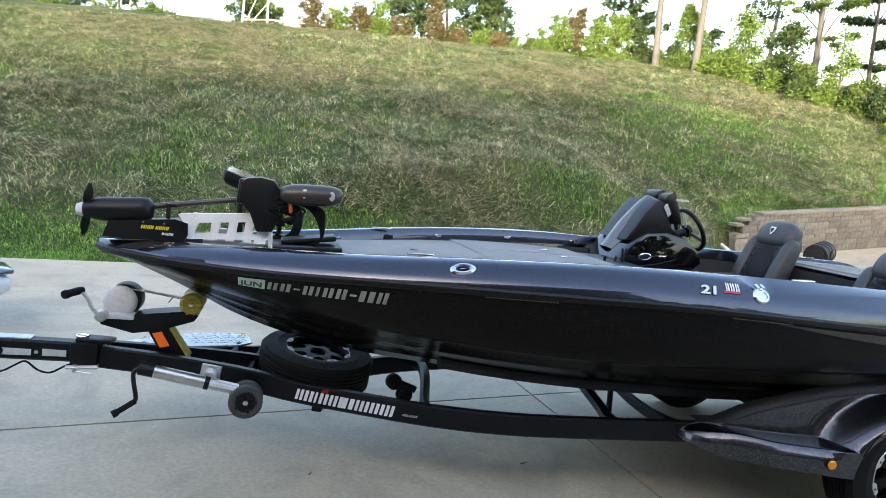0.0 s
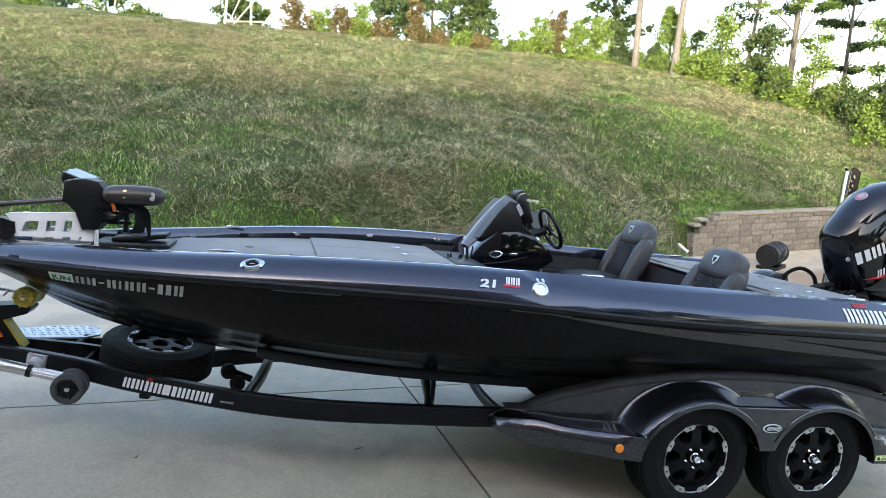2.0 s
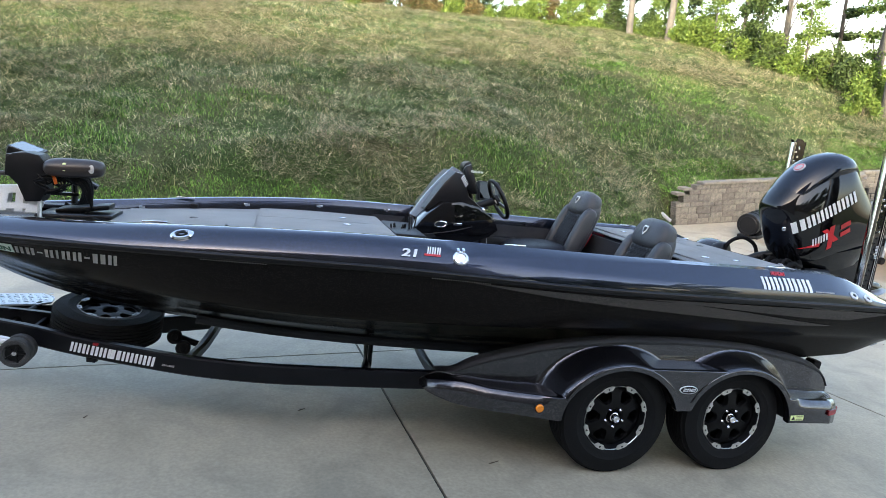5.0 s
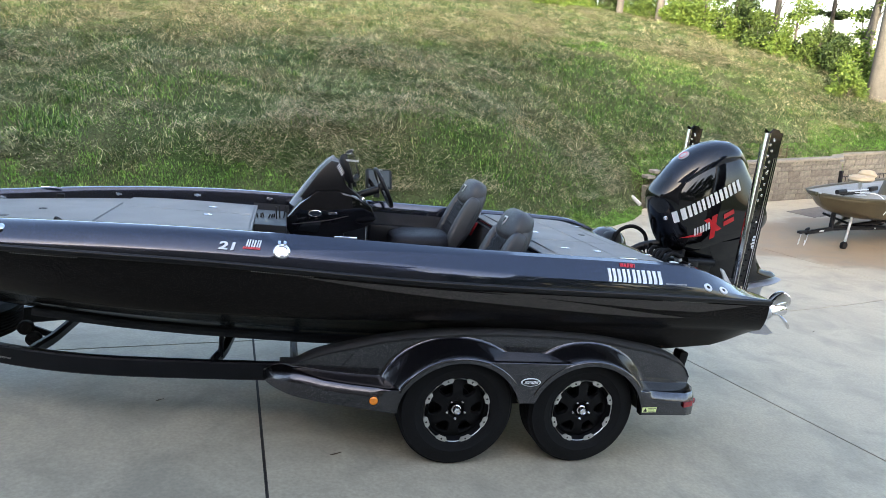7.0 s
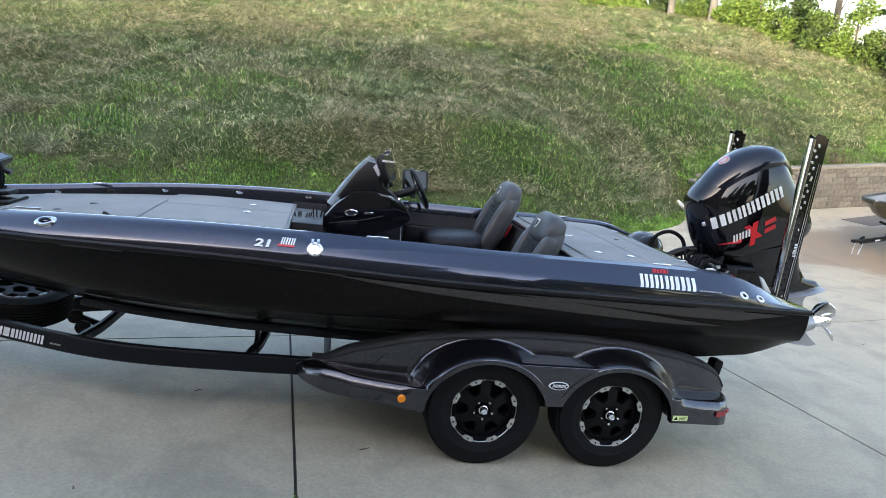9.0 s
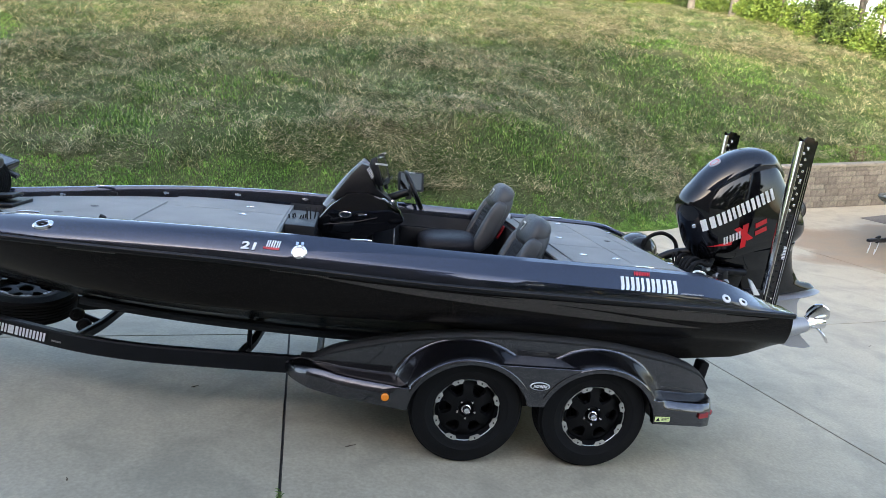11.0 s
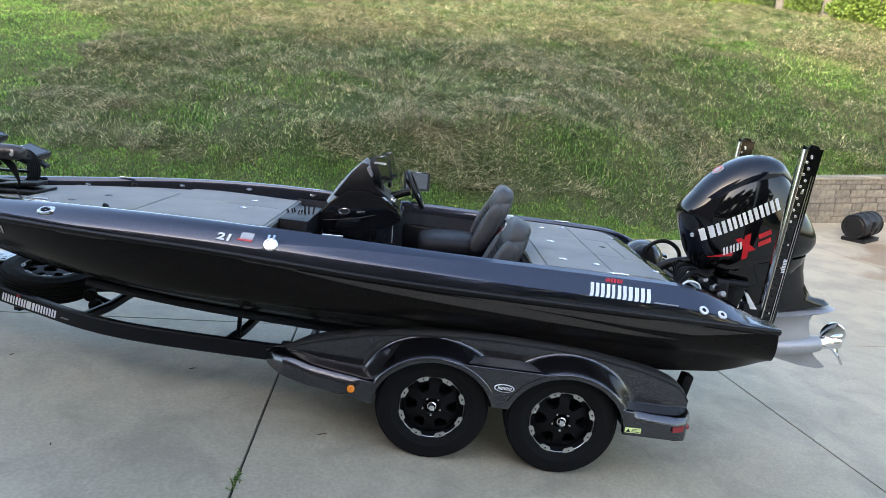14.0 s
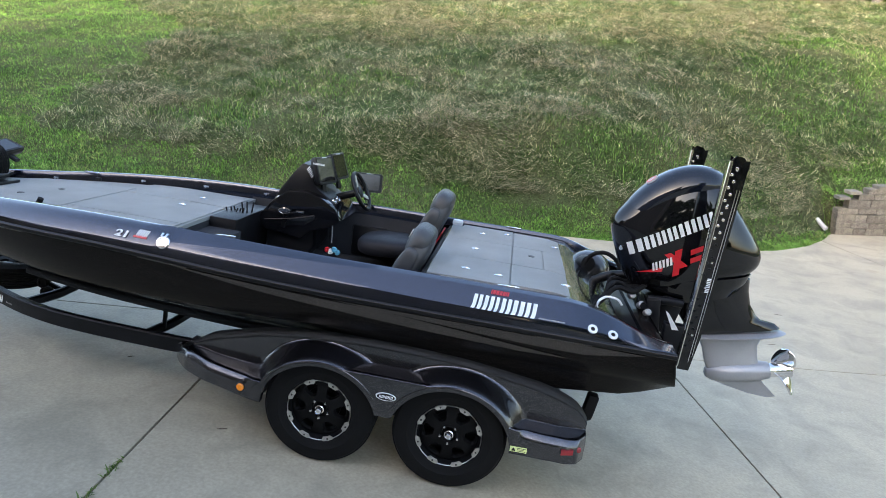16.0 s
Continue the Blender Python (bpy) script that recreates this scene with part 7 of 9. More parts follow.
# ---- seats ----
def build_seat(x, y, label, low=0.0):
    e = thing("boat_chair", (x, y, 0.90), label, "chair", "chairs in the cockpit")
    o = Vector((x, y, 0.90 - low))
    LEAN = 23
    def at(p): return o + Vector(p)
    def back(a, b, c):
        """A point of the backrest, given upright over the hinge."""
        u = radians(LEAN)
        return (0.003 + a * math.cos(u) + c * math.sin(u), b, 0.172 + c * math.cos(u) - a * math.sin(u))
    def pad(name, c, size, rx, mat, pinch=0.0, label="", seg=14, power=3.2):
        """A rounded cushion: superellipsoid of size (x, y, z), leaning by rx about y."""
        bm = B()
        rings = []
        for i in range(seg + 1):
            a = math.pi * (i / seg - 0.5)
            sz = math.copysign(abs(math.sin(a)) ** (2 / power), math.sin(a)); cr = max(abs(math.cos(a)) ** (2 / power), 0.002)
            w = 1 - pinch * (sz * 0.5 + 0.5)
            r = []
            for k in range(28):
                b = 2 * math.pi * k / 28
                cx, cy = math.cos(b), math.sin(b)
                r.append(Vector((size[0] / 2 * cr * math.copysign(abs(cx) ** (2 / power), cx), size[1] / 2 * w * cr * math.copysign(abs(cy) ** (2 / power), cy), size[2] / 2 * sz)))
            rings.append(r)
        rot = Matrix.Rotation(radians(rx), 4, "Y")
        vr = [[bm.verts.new(at(Vector(c) + rot @ q)) for q in r] for r in rings]
        skin(bm, vr)
        return part(name, bm, mat, e, label, smooth=60)
    pad("seat_cushion", (-0.24, 0, 0.20), (0.52, 0.50, 0.17), -4, M["vinyl_black"], 0, "black quilted cushion")
    pad("backrest", back(0.0, 0, 0.28), (0.15, 0.49, 0.56), LEAN, M["vinyl"], 0.16, "dark grey vinyl backrest", 18)
    pad("backrest_panel", back(-0.055, 0, 0.222), (0.055, 0.25, 0.34), LEAN, M["vinyl_black"], 0.1, "quilted centre panel")
    for s in (-1, 1):
        pad("side_bolster", back(-0.036, s * 0.185, 0.227), (0.13, 0.11, 0.46), LEAN, M["vinyl"], 0.1)
    pad("headrest", back(-0.027, 0, 0.481), (0.165, 0.40, 0.23), LEAN, M["vinyl"], 0.12, "moulded headrest with a shield badge", 14, 3.0)
    # quilting
    rot = Matrix.Rotation(radians(LEAN), 4, "Y")
    bm = B()
    for i in range(-4, 5):
        for j in range(-3, 3):
            c = Vector(back(-0.055, 0, 0.222)) + rot @ Vector((-0.028, j * 0.038 + 0.019 * (i % 2) + 0.010, i * 0.034))
            g = bmesh.ops.create_cube(bm, size=1)["verts"]
            bmesh.ops.transform(bm, verts=g, matrix=Matrix.Translation(at(c)) @ rot @ Matrix.Rotation(radians(45), 4, "X") @ Matrix.Diagonal((0.003, 0.0262, 0.0262, 1)))
    q = part("quilting", bm, M["vinyl_black"], e)
    q["kind"] = "stuff"
    bm = B()
    c = Vector(back(-0.027, 0, 0.481)) + rot @ Vector((-0.084, 0, 0.005))
    sh = [(-0.024, 0.03), (0.024, 0.03), (0.024, 0.0), (0.0, -0.036), (-0.024, 0.0)]
    plate(bm, [at(c + rot @ Vector((0, a, b))) for a, b in sh], rot @ Vector((-1, 0, 0)), 0.006)
    part("shield_badge", bm, M["white_alu"], e, "silver shield badge")
    bm = B()
    plate(bm, [at(c + rot @ Vector((-0.0065, a * 0.65, b * 0.65))) for a, b in sh], rot @ Vector((-1, 0, 0)), 0.002)
    part("badge_field", bm, M["black_plastic"], e)
    bm = B()
    lathe(bm, at((-0.12, 0, low)), (0, 0, 1), [(0.12, -0.01), (0.12, 0.02), (0.06, 0.04), (0.05, 0.13)], 20)
    part("seat_pedestal", bm, M["black_plastic"], e)
    bm = B()
    c0 = at(back(0.095, 0, 0.226))
    box(bm, c0, (0.012, 0.26, 0.12), (0, LEAN, 0), 0.004)
    part("back_emblem", bm, M["red"], e, "red emblem on the back")
    return e


build_seat(0.265, 1.675, "dark grey vinyl helm seat with a quilted centre")
build_seat(0.265, 0.60, "dark grey vinyl passenger seat with a quilted centre", 0.09)

# ---- helm console ----
console = thing("helm_console", (-0.75, 1.75, 0.90), "gloss black moulded helm console with a smoked windscreen", "console")


def side_loft(bm, prof, y0, y1, n=10, shrink=0.9, power=3.0, mid=None):
    """A body with the side profile (x, z) between y0 and y1, its sides drawn in and rounded."""
    P = [Vector((a, 0, b)) for a, b in prof]
    c = mid or sum(P, Vector()) / len(P)
    c = Vector((c[0], 0, c[-1])) if mid else c
    rings = []
    for k in range(n + 1):
        v = -1 + 2 * k / n
        s = (1 - abs(v) ** power) ** (1 / power) if abs(v) < 1 else 0.0
        s = shrink + (1 - shrink) * s
        y = (y0 + y1) / 2 + (y1 - y0) / 2 * math.sin(v * math.pi / 2)
        rings.append([bm.verts.new(Vector((c.x + (p.x - c.x) * s, y, c.z + (p.z - c.z) * s))) for p in P])
    skin(bm, rings)
    return bm


bm = B()
side_loft(bm, [(-1.04, 1.10), (-1.10, 1.19), (-0.98, 1.345), (-0.86, 1.45), (-0.70, 1.47), (-0.55, 1.44), (-0.42, 1.36), (-0.37, 1.27), (-0.45, 1.20), (-0.62, 1.14), (-0.70, 1.06)], 1.48, 2.04, 14, 0.86)
body = part("console_body", bm, M["black_gloss"], console, "gloss black flake console shell", smooth=30)
bm = B()
side_loft(bm, [(-1.02, 0.90), (-1.04, 1.16), (-0.9, 1.20), (-0.62, 1.23), (-0.60, 1.0), (-0.66, 0.90)], 1.56, 2.02, 8, 0.95)
part("console_base", bm, M["black_plastic"], console)
bm = B()
rows = []
for k in range(9):                                                   # wraparound windscreen, its sides swept aft
    f = k / 8
    rows.append([bm.verts.new((-1.05 + 0.31 * f + 0.20 * v * v * (1 - 0.4 * f), 1.76 + v * (0.232 - 0.09 * f), 1.31 + 0.41 * f - 0.07 * v * v + 0.03 * math.sin(math.pi * f))) for v in np.linspace(-1, 1, 15)])
skin(bm, rows, cap=False, closed=False)
ex = bmesh.ops.extrude_face_region(bm, geom=bm.faces[:])["geom"]
bmesh.ops.translate(bm, verts=[q for q in ex if isinstance(q, bmesh.types.BMVert)], vec=(0.008, 0, -0.004))
part("windscreen", bm, M["screen_acrylic"], console, "smoked wraparound windscreen with a white emblem")
bm = B()
side_loft(bm, [(-0.98, 1.38), (-0.84, 1.60), (-0.76, 1.69), (-0.70, 1.68), (-0.62, 1.50), (-0.50, 1.42), (-0.60, 1.36)], 1.56, 1.97, 10, 0.85)
part("dash_hood", bm, M["black_plastic"], console, "black dash hood behind the windscreen")
bm = B()
lathe(bm, (-0.902, 1.652, 1.465), (-0.75, -0.35, 0.55), [(0.001, 0.006), (0.03, 0.005), (0.032, 0.0)], 20)
part("emblem", bm, M["white"], console, "white emblem on the windscreen")
for k in range(6):
    bm = B()
    box(bm, (-0.705 + 0.008 * k, 1.545, 1.655 - 0.012 * k), (0.006, 0.012, 0.035), (0, 35, 0), 0.001)
    part("vent_slat", bm, M["white"], console)
# oval side badge and slot
bm = B()
rings = []
for r, h in ((1.0, 0.0), (0.95, 0.010), (0.78, 0.012), (0.74, 0.006), (0.02, 0.006)):
    rings.append([bm.verts.new((-0.855 + 0.055 * r * math.cos(a), 1.484 - h, 1.28 + 0.028 * r * math.sin(a) + 0.004 * math.cos(a))) for a in np.linspace(0, 2 * math.pi, 29)[:-1]])
skin(bm, rings, cap=False)
part("oval_badge", bm, M["chrome"], console, "polished oval badge")
bm = B()
box(bm, (-0.72, 1.478, 1.29), (0.07, 0.014, 0.020), (0, -4, 0), 0.005)
part("slot_badge", bm, M["chrome"], console)
bm = B()
tube(bm, curve_pts([(-1.02, 1.482, 1.185), (-0.9, 1.478, 1.205), (-0.75, 1.478, 1.235), (-0.6, 1.482, 1.28)], 6), 0.004, 6)
part("trim_line", bm, M["black_plastic"], console)
bm = B()
box(bm, (-0.53, 1.76, 1.36), (0.10, 0.44, 0.12), (0, 30, 0), 0.02)
dash = part("dash_panel", bm, M["black_plastic"], console)
for y in (1.62, 1.72, 1.90):
    bm = B()
    lathe(bm, (-0.475, y, 1.40), (0.85, 0, 0.5), [(0.032, -0.01), (0.032, 0.006), (0.027, 0.008), (0.026, 0.002), (0.001, 0.002)], 20)
    part("gauge", bm, M["chrome"], dash, "small round gauge")
bm = B()
cyl(bm, (-0.52, 1.80, 1.40), (-0.345, 1.80, 1.47), 0.032, 16)
part("steering_column", bm, M["black_plastic"], console)
# steering wheel
sw_c, sw_n = Vector((-0.30, 1.80, 1.49)), Vector((0.88, 0, 0.47)).normalized()
su, sv = frame_along(sw_n)
bm = B()
tube(bm, [sw_c + (su * math.cos(a) + sv * math.sin(a)) * 0.165 for a in np.linspace(0, 2 * math.pi, 41)], 0.017, 10, cap=False)
wheel_rim = part("steering_wheel", bm, M["black_plastic"], console, "black three-spoke steering wheel with bright spokes")
for k in range(3):
    a = 2 * math.pi * k / 3 + 0.5
    e = su * math.cos(a) + sv * math.sin(a)
    bm = B()
    bar(bm, [sw_c - sw_n * 0.02 + e * 0.03, sw_c + e * 0.155], 0.034, 0.008, sw_n)
    part("wheel_spoke", bm, M["alloy"], wheel_rim)
bm = B()
lathe(bm, sw_c, sw_n, [(0.05, -0.03), (0.05, -0.005), (0.035, 0.004), (0.001, 0.005)], 24)
part("wheel_hub", bm, M["black_plastic"], wheel_rim)


def display(c, w, h, normal, label, screen="screen", up=(0, 0, 1)):
    n = Vector(normal).normalized()
    s = Vector(up).cross(n).normalized()
    t = n.cross(s)
    e = thing("chart_display", c, label, "display", "chart displays")
    def at(a, b, d): return Vector(c) + s * a + t * b + n * d
    bm = B()
    rings = []
    for k, d in ((0.72, -0.07), (0.95, -0.045), (1.0, -0.02), (1.0, 0.0), (0.97, 0.006)):
        rings.append([bm.verts.new(at(a * w / 2 * k, b * h / 2 * k, d)) for a, b in ((-1, -0.86), (-0.9, -1), (0.9, -1), (1, -0.86), (1, 0.86), (0.9, 1), (-0.9, 1), (-1, 0.86))])
    skin(bm, rings)
    part("casing", bm, M["black_plastic"], e, "black plastic casing")
    bm = B()
    plate(bm, [at(a * w / 2, b * h / 2, 0.0065) for a, b in ((-0.9, -0.80), (0.78, -0.80), (0.78, 0.86), (-0.9, 0.86))], n, 0.002)
    part("screen", bm, M[screen], e, "dark glass screen" if screen == "screen" else "pale glass screen")
    bm = B()
    plate(bm, [at(a * w / 2, b * h / 2, 0.007) for a, b in ((-0.25, 0.90), (0.25, 0.90), (0.25, 0.95), (-0.25, 0.95))], n, 0.0015)
    part("maker_bar", bm, M["white"], e)
    for k in range(4):
        bm = B()
        lathe(bm, at(0.88 * w / 2, (0.6 - 0.35 * k) * h / 2, 0.006), n, [(0.008, 0.0), (0.007, 0.003), (0.001, 0.003)], 10)
        part("button", bm, M["black_plastic"], e)
    bm = B()
    bar(bm, [at(0, -h / 2 * 0.9, -0.05), at(0, -h / 2 - 0.07, -0.06)], 0.05, 0.03, n)
    part("bracket", bm, M["black_plastic"], e)
    return e


display((-0.585, 1.64, 1.645), 0.26, 0.23, (0.85, -0.25, 0.32), "black chart display on the console, screen dark")
display((-0.535, 1.885, 1.665), 0.26, 0.23, (0.88, -0.12, 0.34), "black chart display on the console beside another")
display((-0.30, 2.06, 1.535), 0.24, 0.17, (0.30, -0.92, 0.22), "black chart display on the far gunwale", "screen")
bm = B()
block_word(lambda u, v: ((-0.655 + u * 0.9, 1.515 - u * 0.05, 1.695 + v), (0.0, -1, 0.2)), "#on#nn##", bm, 0.016, 0.0, 0.2, 0.012)
part("maker_letters", bm, M["white"], console)
# key float and lures hung under the dash
bm = B()
tube(bm, curve_pts([(-0.46, 1.56, 1.33), (-0.45, 1.54, 1.2), (-0.44, 1.53, 1.06)], 5), 0.004, 6)
keys = part("lanyard", bm, M["strap"], console)
for k, (x, z, mat) in enumerate(((-0.47, 1.00, "red"), (-0.44, 0.99, "white"), (-0.41, 1.01, "float_blue"), (-0.38, 0.99, "float_blue"))):
    if mat not in M: M["float_blue"] = material("pale_blue_float", (0.10, 0.36, 0.50), 0.4)
    bm = B()
    lathe(bm, (x, 1.52, z), (0, 0, 1), [(0.001, -0.026), (0.018, -0.018), (0.024, 0.0), (0.018, 0.018), (0.001, 0.026)], 14)
    part("key_float", bm, M[mat], console, "small coloured key float")
bm = B()
box(bm, (-0.2, 1.97, 1.02), (0.34, 0.10, 0.28), (0, 0, 0), 0.02)
part("throttle_box", bm, M["black_plastic"], console)
bm = B()
box(bm, (0.56, 1.93, 1.335), (0.09, 0.06, 0.05), (0, 0, 0), 0.015)
part("stern_light_base", bm, M["white"], boat, "white light socket on the rear deck")
# ---- outboard motor ----
motor = thing("outboard_motor", (2.15, CY, 1.10), "gloss black outboard motor, tilted, with a silver lower unit", "outboard motor")
COWL = [(1.925, 1.285), (1.845, 1.38), (1.775, 1.52), (1.72, 1.66), (1.715, 1.74), (1.78, 1.85), (1.88, 1.98), (2.0, 2.09), (2.13, 2.155), (2.26, 2.175), (2.36, 2.142), (2.44, 2.06), (2.52, 1.96), (2.625, 1.84), (2.715, 1.73), (2.77, 1.63), (2.755, 1.54), (2.66, 1.45), (2.50, 1.375), (2.33, 1.31), (2.12, 1.265)]
COWL_C, COWL_W, COWL_P = Vector((2.25, 0, 1.71)), 0.225, 2.9
COWL_S = [Vector((p.x, 0, p.z)) for p in curve_pts([(a, 0, b) for a, b in COWL] + [(COWL[0][0], 0, COWL[0][1])], 3)[:-1]]


def cowl_rho(x, z):
    """How far out of the middle (0) towards the outline (1) a point of the side view lies."""
    d = Vector((x, 0, z)) - COWL_C
    a = math.atan2(d.z, d.x)
    best = 1.0
    n = len(COWL_S)
    for i in range(n):
        p, q = COWL_S[i] - COWL_C, COWL_S[(i + 1) % n] - COWL_C
        den = d.x * (q.z - p.z) - d.z * (q.x - p.x)
        if abs(den) < 1e-9: continue
        t = (p.x * (q.z - p.z) - p.z * (q.x - p.x)) / den
        u = (p.x * d.z - p.z * d.x) / den
        if t > 0 and 0 <= u <= 1:
            return 1 / t
    return best


def cowl_y(x, z, side=1):
    r = min(cowl_rho(x, z), 0.999)
    return CY - side * COWL_W * (1 - r ** COWL_P) ** (1 / COWL_P) * (1 - 0.12 * (z - 1.7))


def cowl_rings(bm, pts, c, w, power, n=24, grow=1.0, scale=1.0):
    rings = []
    for k in range(n + 1):
        a = -math.pi / 2 + math.pi * k / n
        v = math.copysign(abs(math.sin(a)) ** (2 / power), math.sin(a))
        s = max(abs(math.cos(a)) ** (2 / power), 0.004) * grow
        rings.append([bm.verts.new(Vector((c.x + (p.x - c.x) * s * scale, CY + w * v * (1 - 0.12 * (c.z + (p.z - c.z) * s - 1.7)), c.z + (p.z - c.z) * s * scale))) for p in pts])
    skin(bm, rings)


bm = B()
cowl_rings(bm, COWL_S, COWL_C, COWL_W, COWL_P)
cowl = part("cowl", bm, M["black_gloss"], motor, "gloss black cowl with white and red lettering", smooth=50)


def cowl_place(x0, z0, tilt):
    c, s = math.cos(radians(tilt)), math.sin(radians(tilt))
    def place(u, v):
        x, z = x0 + u * c - v * s, z0 + u * s + v * c
        y = cowl_y(x, z)
        n = Vector((cowl_y(x + 0.01, z) - y, -0.01, cowl_y(x, z + 0.01) - y)).normalized()
        return (x, y, z), n
    return place


def patch(name, outline_fn, nu, nv, mat, lift, label=""):
    """A decal or panel that follows the cowl's side."""
    bm = B()
    vs = [[None] * (nv + 1) for _ in range(nu + 1)]
    for i in range(nu + 1):
        for j in range(nv + 1):
            x, z = outline_fn(i / nu, j / nv)
            y = cowl_y(x, z) - lift
            vs[i][j] = bm.verts.new((x, y, z))
    for i in range(nu):
        for j in range(nv):
            bm.faces.new((vs[i][j], vs[i + 1][j], vs[i + 1][j + 1], vs[i][j + 1]))
    return part(name, bm, mat, cowl, label, smooth=60)


M["cowl_letter"] = material("silver_white_lettering", (0.60, 0.60, 0.60), 0.35, 0, 0.1, 8, 90)
bm = B()
block_word(cowl_place(1.862, 1.515, 32), "mn##onn", bm, 0.090, 0.10, 0.16, 0.004, 1.10)
part("maker_letters", bm, M["cowl_letter"], cowl, "silver-white maker's lettering")
bm = B()
block_word(cowl_place(2.03, 1.435, 30), "#no", bm, 0.056, 0.25, 0.2, 0.004)
part("model_letters", bm, M["cowl_letter"], cowl)
place = cowl_place(2.13, 1.42, 31)
for q in (((0.03, -0.02), (0.075, -0.02), (0.155, 0.15), (0.105, 0.15)), ((0.03, 0.15), (0.075, 0.15), (0.15, 0.02), (0.10, 0.02)), ((0.17, 0.03), (0.27, 0.03), (0.275, 0.065), (0.18, 0.065)), ((0.19, 0.085), (0.29, 0.085), (0.295, 0.12), (0.20, 0.12))):
    bm = B()
    vs = []
    for u, v in q:
        p, n = place(u, v)
        vs.append(bm.verts.new(Vector(p) + Vector(n) * 0.006))
    bm.faces.new(vs)
    bmesh.ops.subdivide_edges(bm, edges=bm.edges[:], cuts=2, use_grid_fill=True)
    part("red_letter", bm, M["red"], cowl, "red model lettering with a white edge")
patch("red_swoosh", lambda a, b: (1.92 + 0.17 * a, 1.40 + 0.05 * a + (b - 0.3) * 0.035 * a), 8, 2, M["red"], 0.004, "red swoosh")
# raised hood over the cowl, with a hard edge along both sides
HOOD = curve_pts([(1.728, 0, 1.70), (1.760, 0, 1.815), (1.855, 0, 1.965), (1.975, 0, 2.085), (2.11, 0, 2.165), (2.25, 0, 2.195), (2.37, 0, 2.17), (2.455, 0, 2.10), (2.52, 0, 2.02)], 5)
HOOD_W = [0.125, 0.160, 0.182, 0.193, 0.195, 0.190, 0.172, 0.140, 0.105]
bm = B()
rows = []
for i, p in enumerate(HOOD):
    w = smooth_lerp(i / 5, list(range(9)), HOOD_W)
    t = (HOOD[min(i + 1, len(HOOD) - 1)] - HOOD[max(i - 1, 0)]).normalized()
    n = Vector((-t.z, 0, t.x))
    row = []
    for v, dn, dy in ((-0.96, -0.175, 0), (-1.02, -0.130, 0), (-1.01, -0.116, 0), (-0.985, -0.104, 0), (-0.90, -0.074, 0), (-0.72, -0.036, 0), (-0.4, -0.009, 0), (0, 0, 0)):
        row.append((v, dn * w / 0.195))
    full = row + [(-v, dn) for v, dn in row[-2::-1]]
    rows.append([bm.verts.new(p + n * dn + Vector((0, CY + v * w, 0))) for v, dn in full])
skin(bm, rows, cap=False, closed=False)
M["cowl_blue"] = material("blue_black_gloss", (0.006, 0.008, 0.014), 0.05, 0, 0.3, 3, 120)
part("hood", bm, M["cowl_blue"], cowl, "raised blue-black hood with hard edges", smooth=32)
bm = B()
n_ = Vector((-0.72, -0.06, 0.69)).normalized()
lathe(bm, Vector((1.925, CY - 0.03, 2.040)), n_, [(0.045, -0.01), (0.045, 0.004), (0.036, 0.005), (0.001, 0.006)], 28)
part("round_decal", bm, M["strap"], cowl, "round pale grey decal on the hood")
bm = B()
lathe(bm, Vector((1.925, CY - 0.03, 2.040)), n_, [(0.036, 0.0055), (0.036, 0.0075), (0.030, 0.0075), (0.030, 0.0055)], 28)
part("decal_ring", bm, M["red"], cowl)
bm = B()
lathe(bm, (1.80, CY - 0.135, 1.545), (-0.75, -0.65, 0), [(0.016, -0.01), (0.016, 0.004), (0.010, 0.006), (0.001, 0.003)], 14)
part("bolt", bm, M["chrome"], cowl)
# lower pan, midsection, leg: sections along the motor's own axis
def sections(rows, seg=24, power=2.6):
    """rows of (x front, x rear, z front, z rear, half width): stacked sections in the side view."""
    rings = []
    bm = B()
    for xf, xr, zf, zr, w in rows:
        c = Vector(((xf + xr) / 2, CY, (zf + zr) / 2))
        d = Vector(((xr - xf) / 2, 0, (zr - zf) / 2))
        r = []
        for k in range(seg):
            a = 2 * math.pi * k / seg
            ca, sa_ = math.copysign(abs(math.cos(a)) ** (2 / power), math.cos(a)), math.copysign(abs(math.sin(a)) ** (2 / power), math.sin(a))
            r.append(bm.verts.new(c + d * ca + Vector((0, w * sa_, 0))))
        rings.append(r)
    skin(bm, rings)
    return bm


part("lower_pan", sections([(1.96, 2.74, 1.32, 1.50, 0.19), (2.0, 2.73, 1.27, 1.44, 0.175), (2.12, 2.70, 1.23, 1.38, 0.15), (2.25, 2.66, 1.20, 1.33, 0.13)]), M["black_gloss"], motor)
part("midsection", sections([(2.22, 2.75, 1.32, 1.46, 0.110), (2.27, 2.765, 1.22, 1.37, 0.100), (2.33, 2.80, 1.10, 1.27, 0.085), (2.38, 2.865, 1.04, 1.19, 0.070), (2.40, 2.90, 1.02, 1.165, 0.064), (2.41, 3.00, 1.0, 1.155, 0.06), (2.43, 3.05, 0.975, 1.125, 0.055)]), M["black_gloss"], motor, "gloss black midsection")
part("cavitation_plate", sections([(2.44, 3.07, 0.968, 1.108, 0.065), (2.43, 3.10, 0.955, 1.100, 0.115), (2.435, 3.08, 0.945, 1.085, 0.11), (2.44, 2.98, 0.93, 1.05, 0.05)], power=2.2), M["silver_paint"], motor, "silver plate over the propeller")
part("lower_leg", sections([(2.51, 2.95, 0.95, 1.05, 0.045), (2.55, 2.93, 0.88, 0.97, 0.038), (2.58, 2.95, 0.80, 0.89, 0.042), (2.61, 2.97, 0.74, 0.83, 0.055), (2.64, 2.98, 0.69, 0.79, 0.055)]), M["silver_paint"], motor)
bm = B()
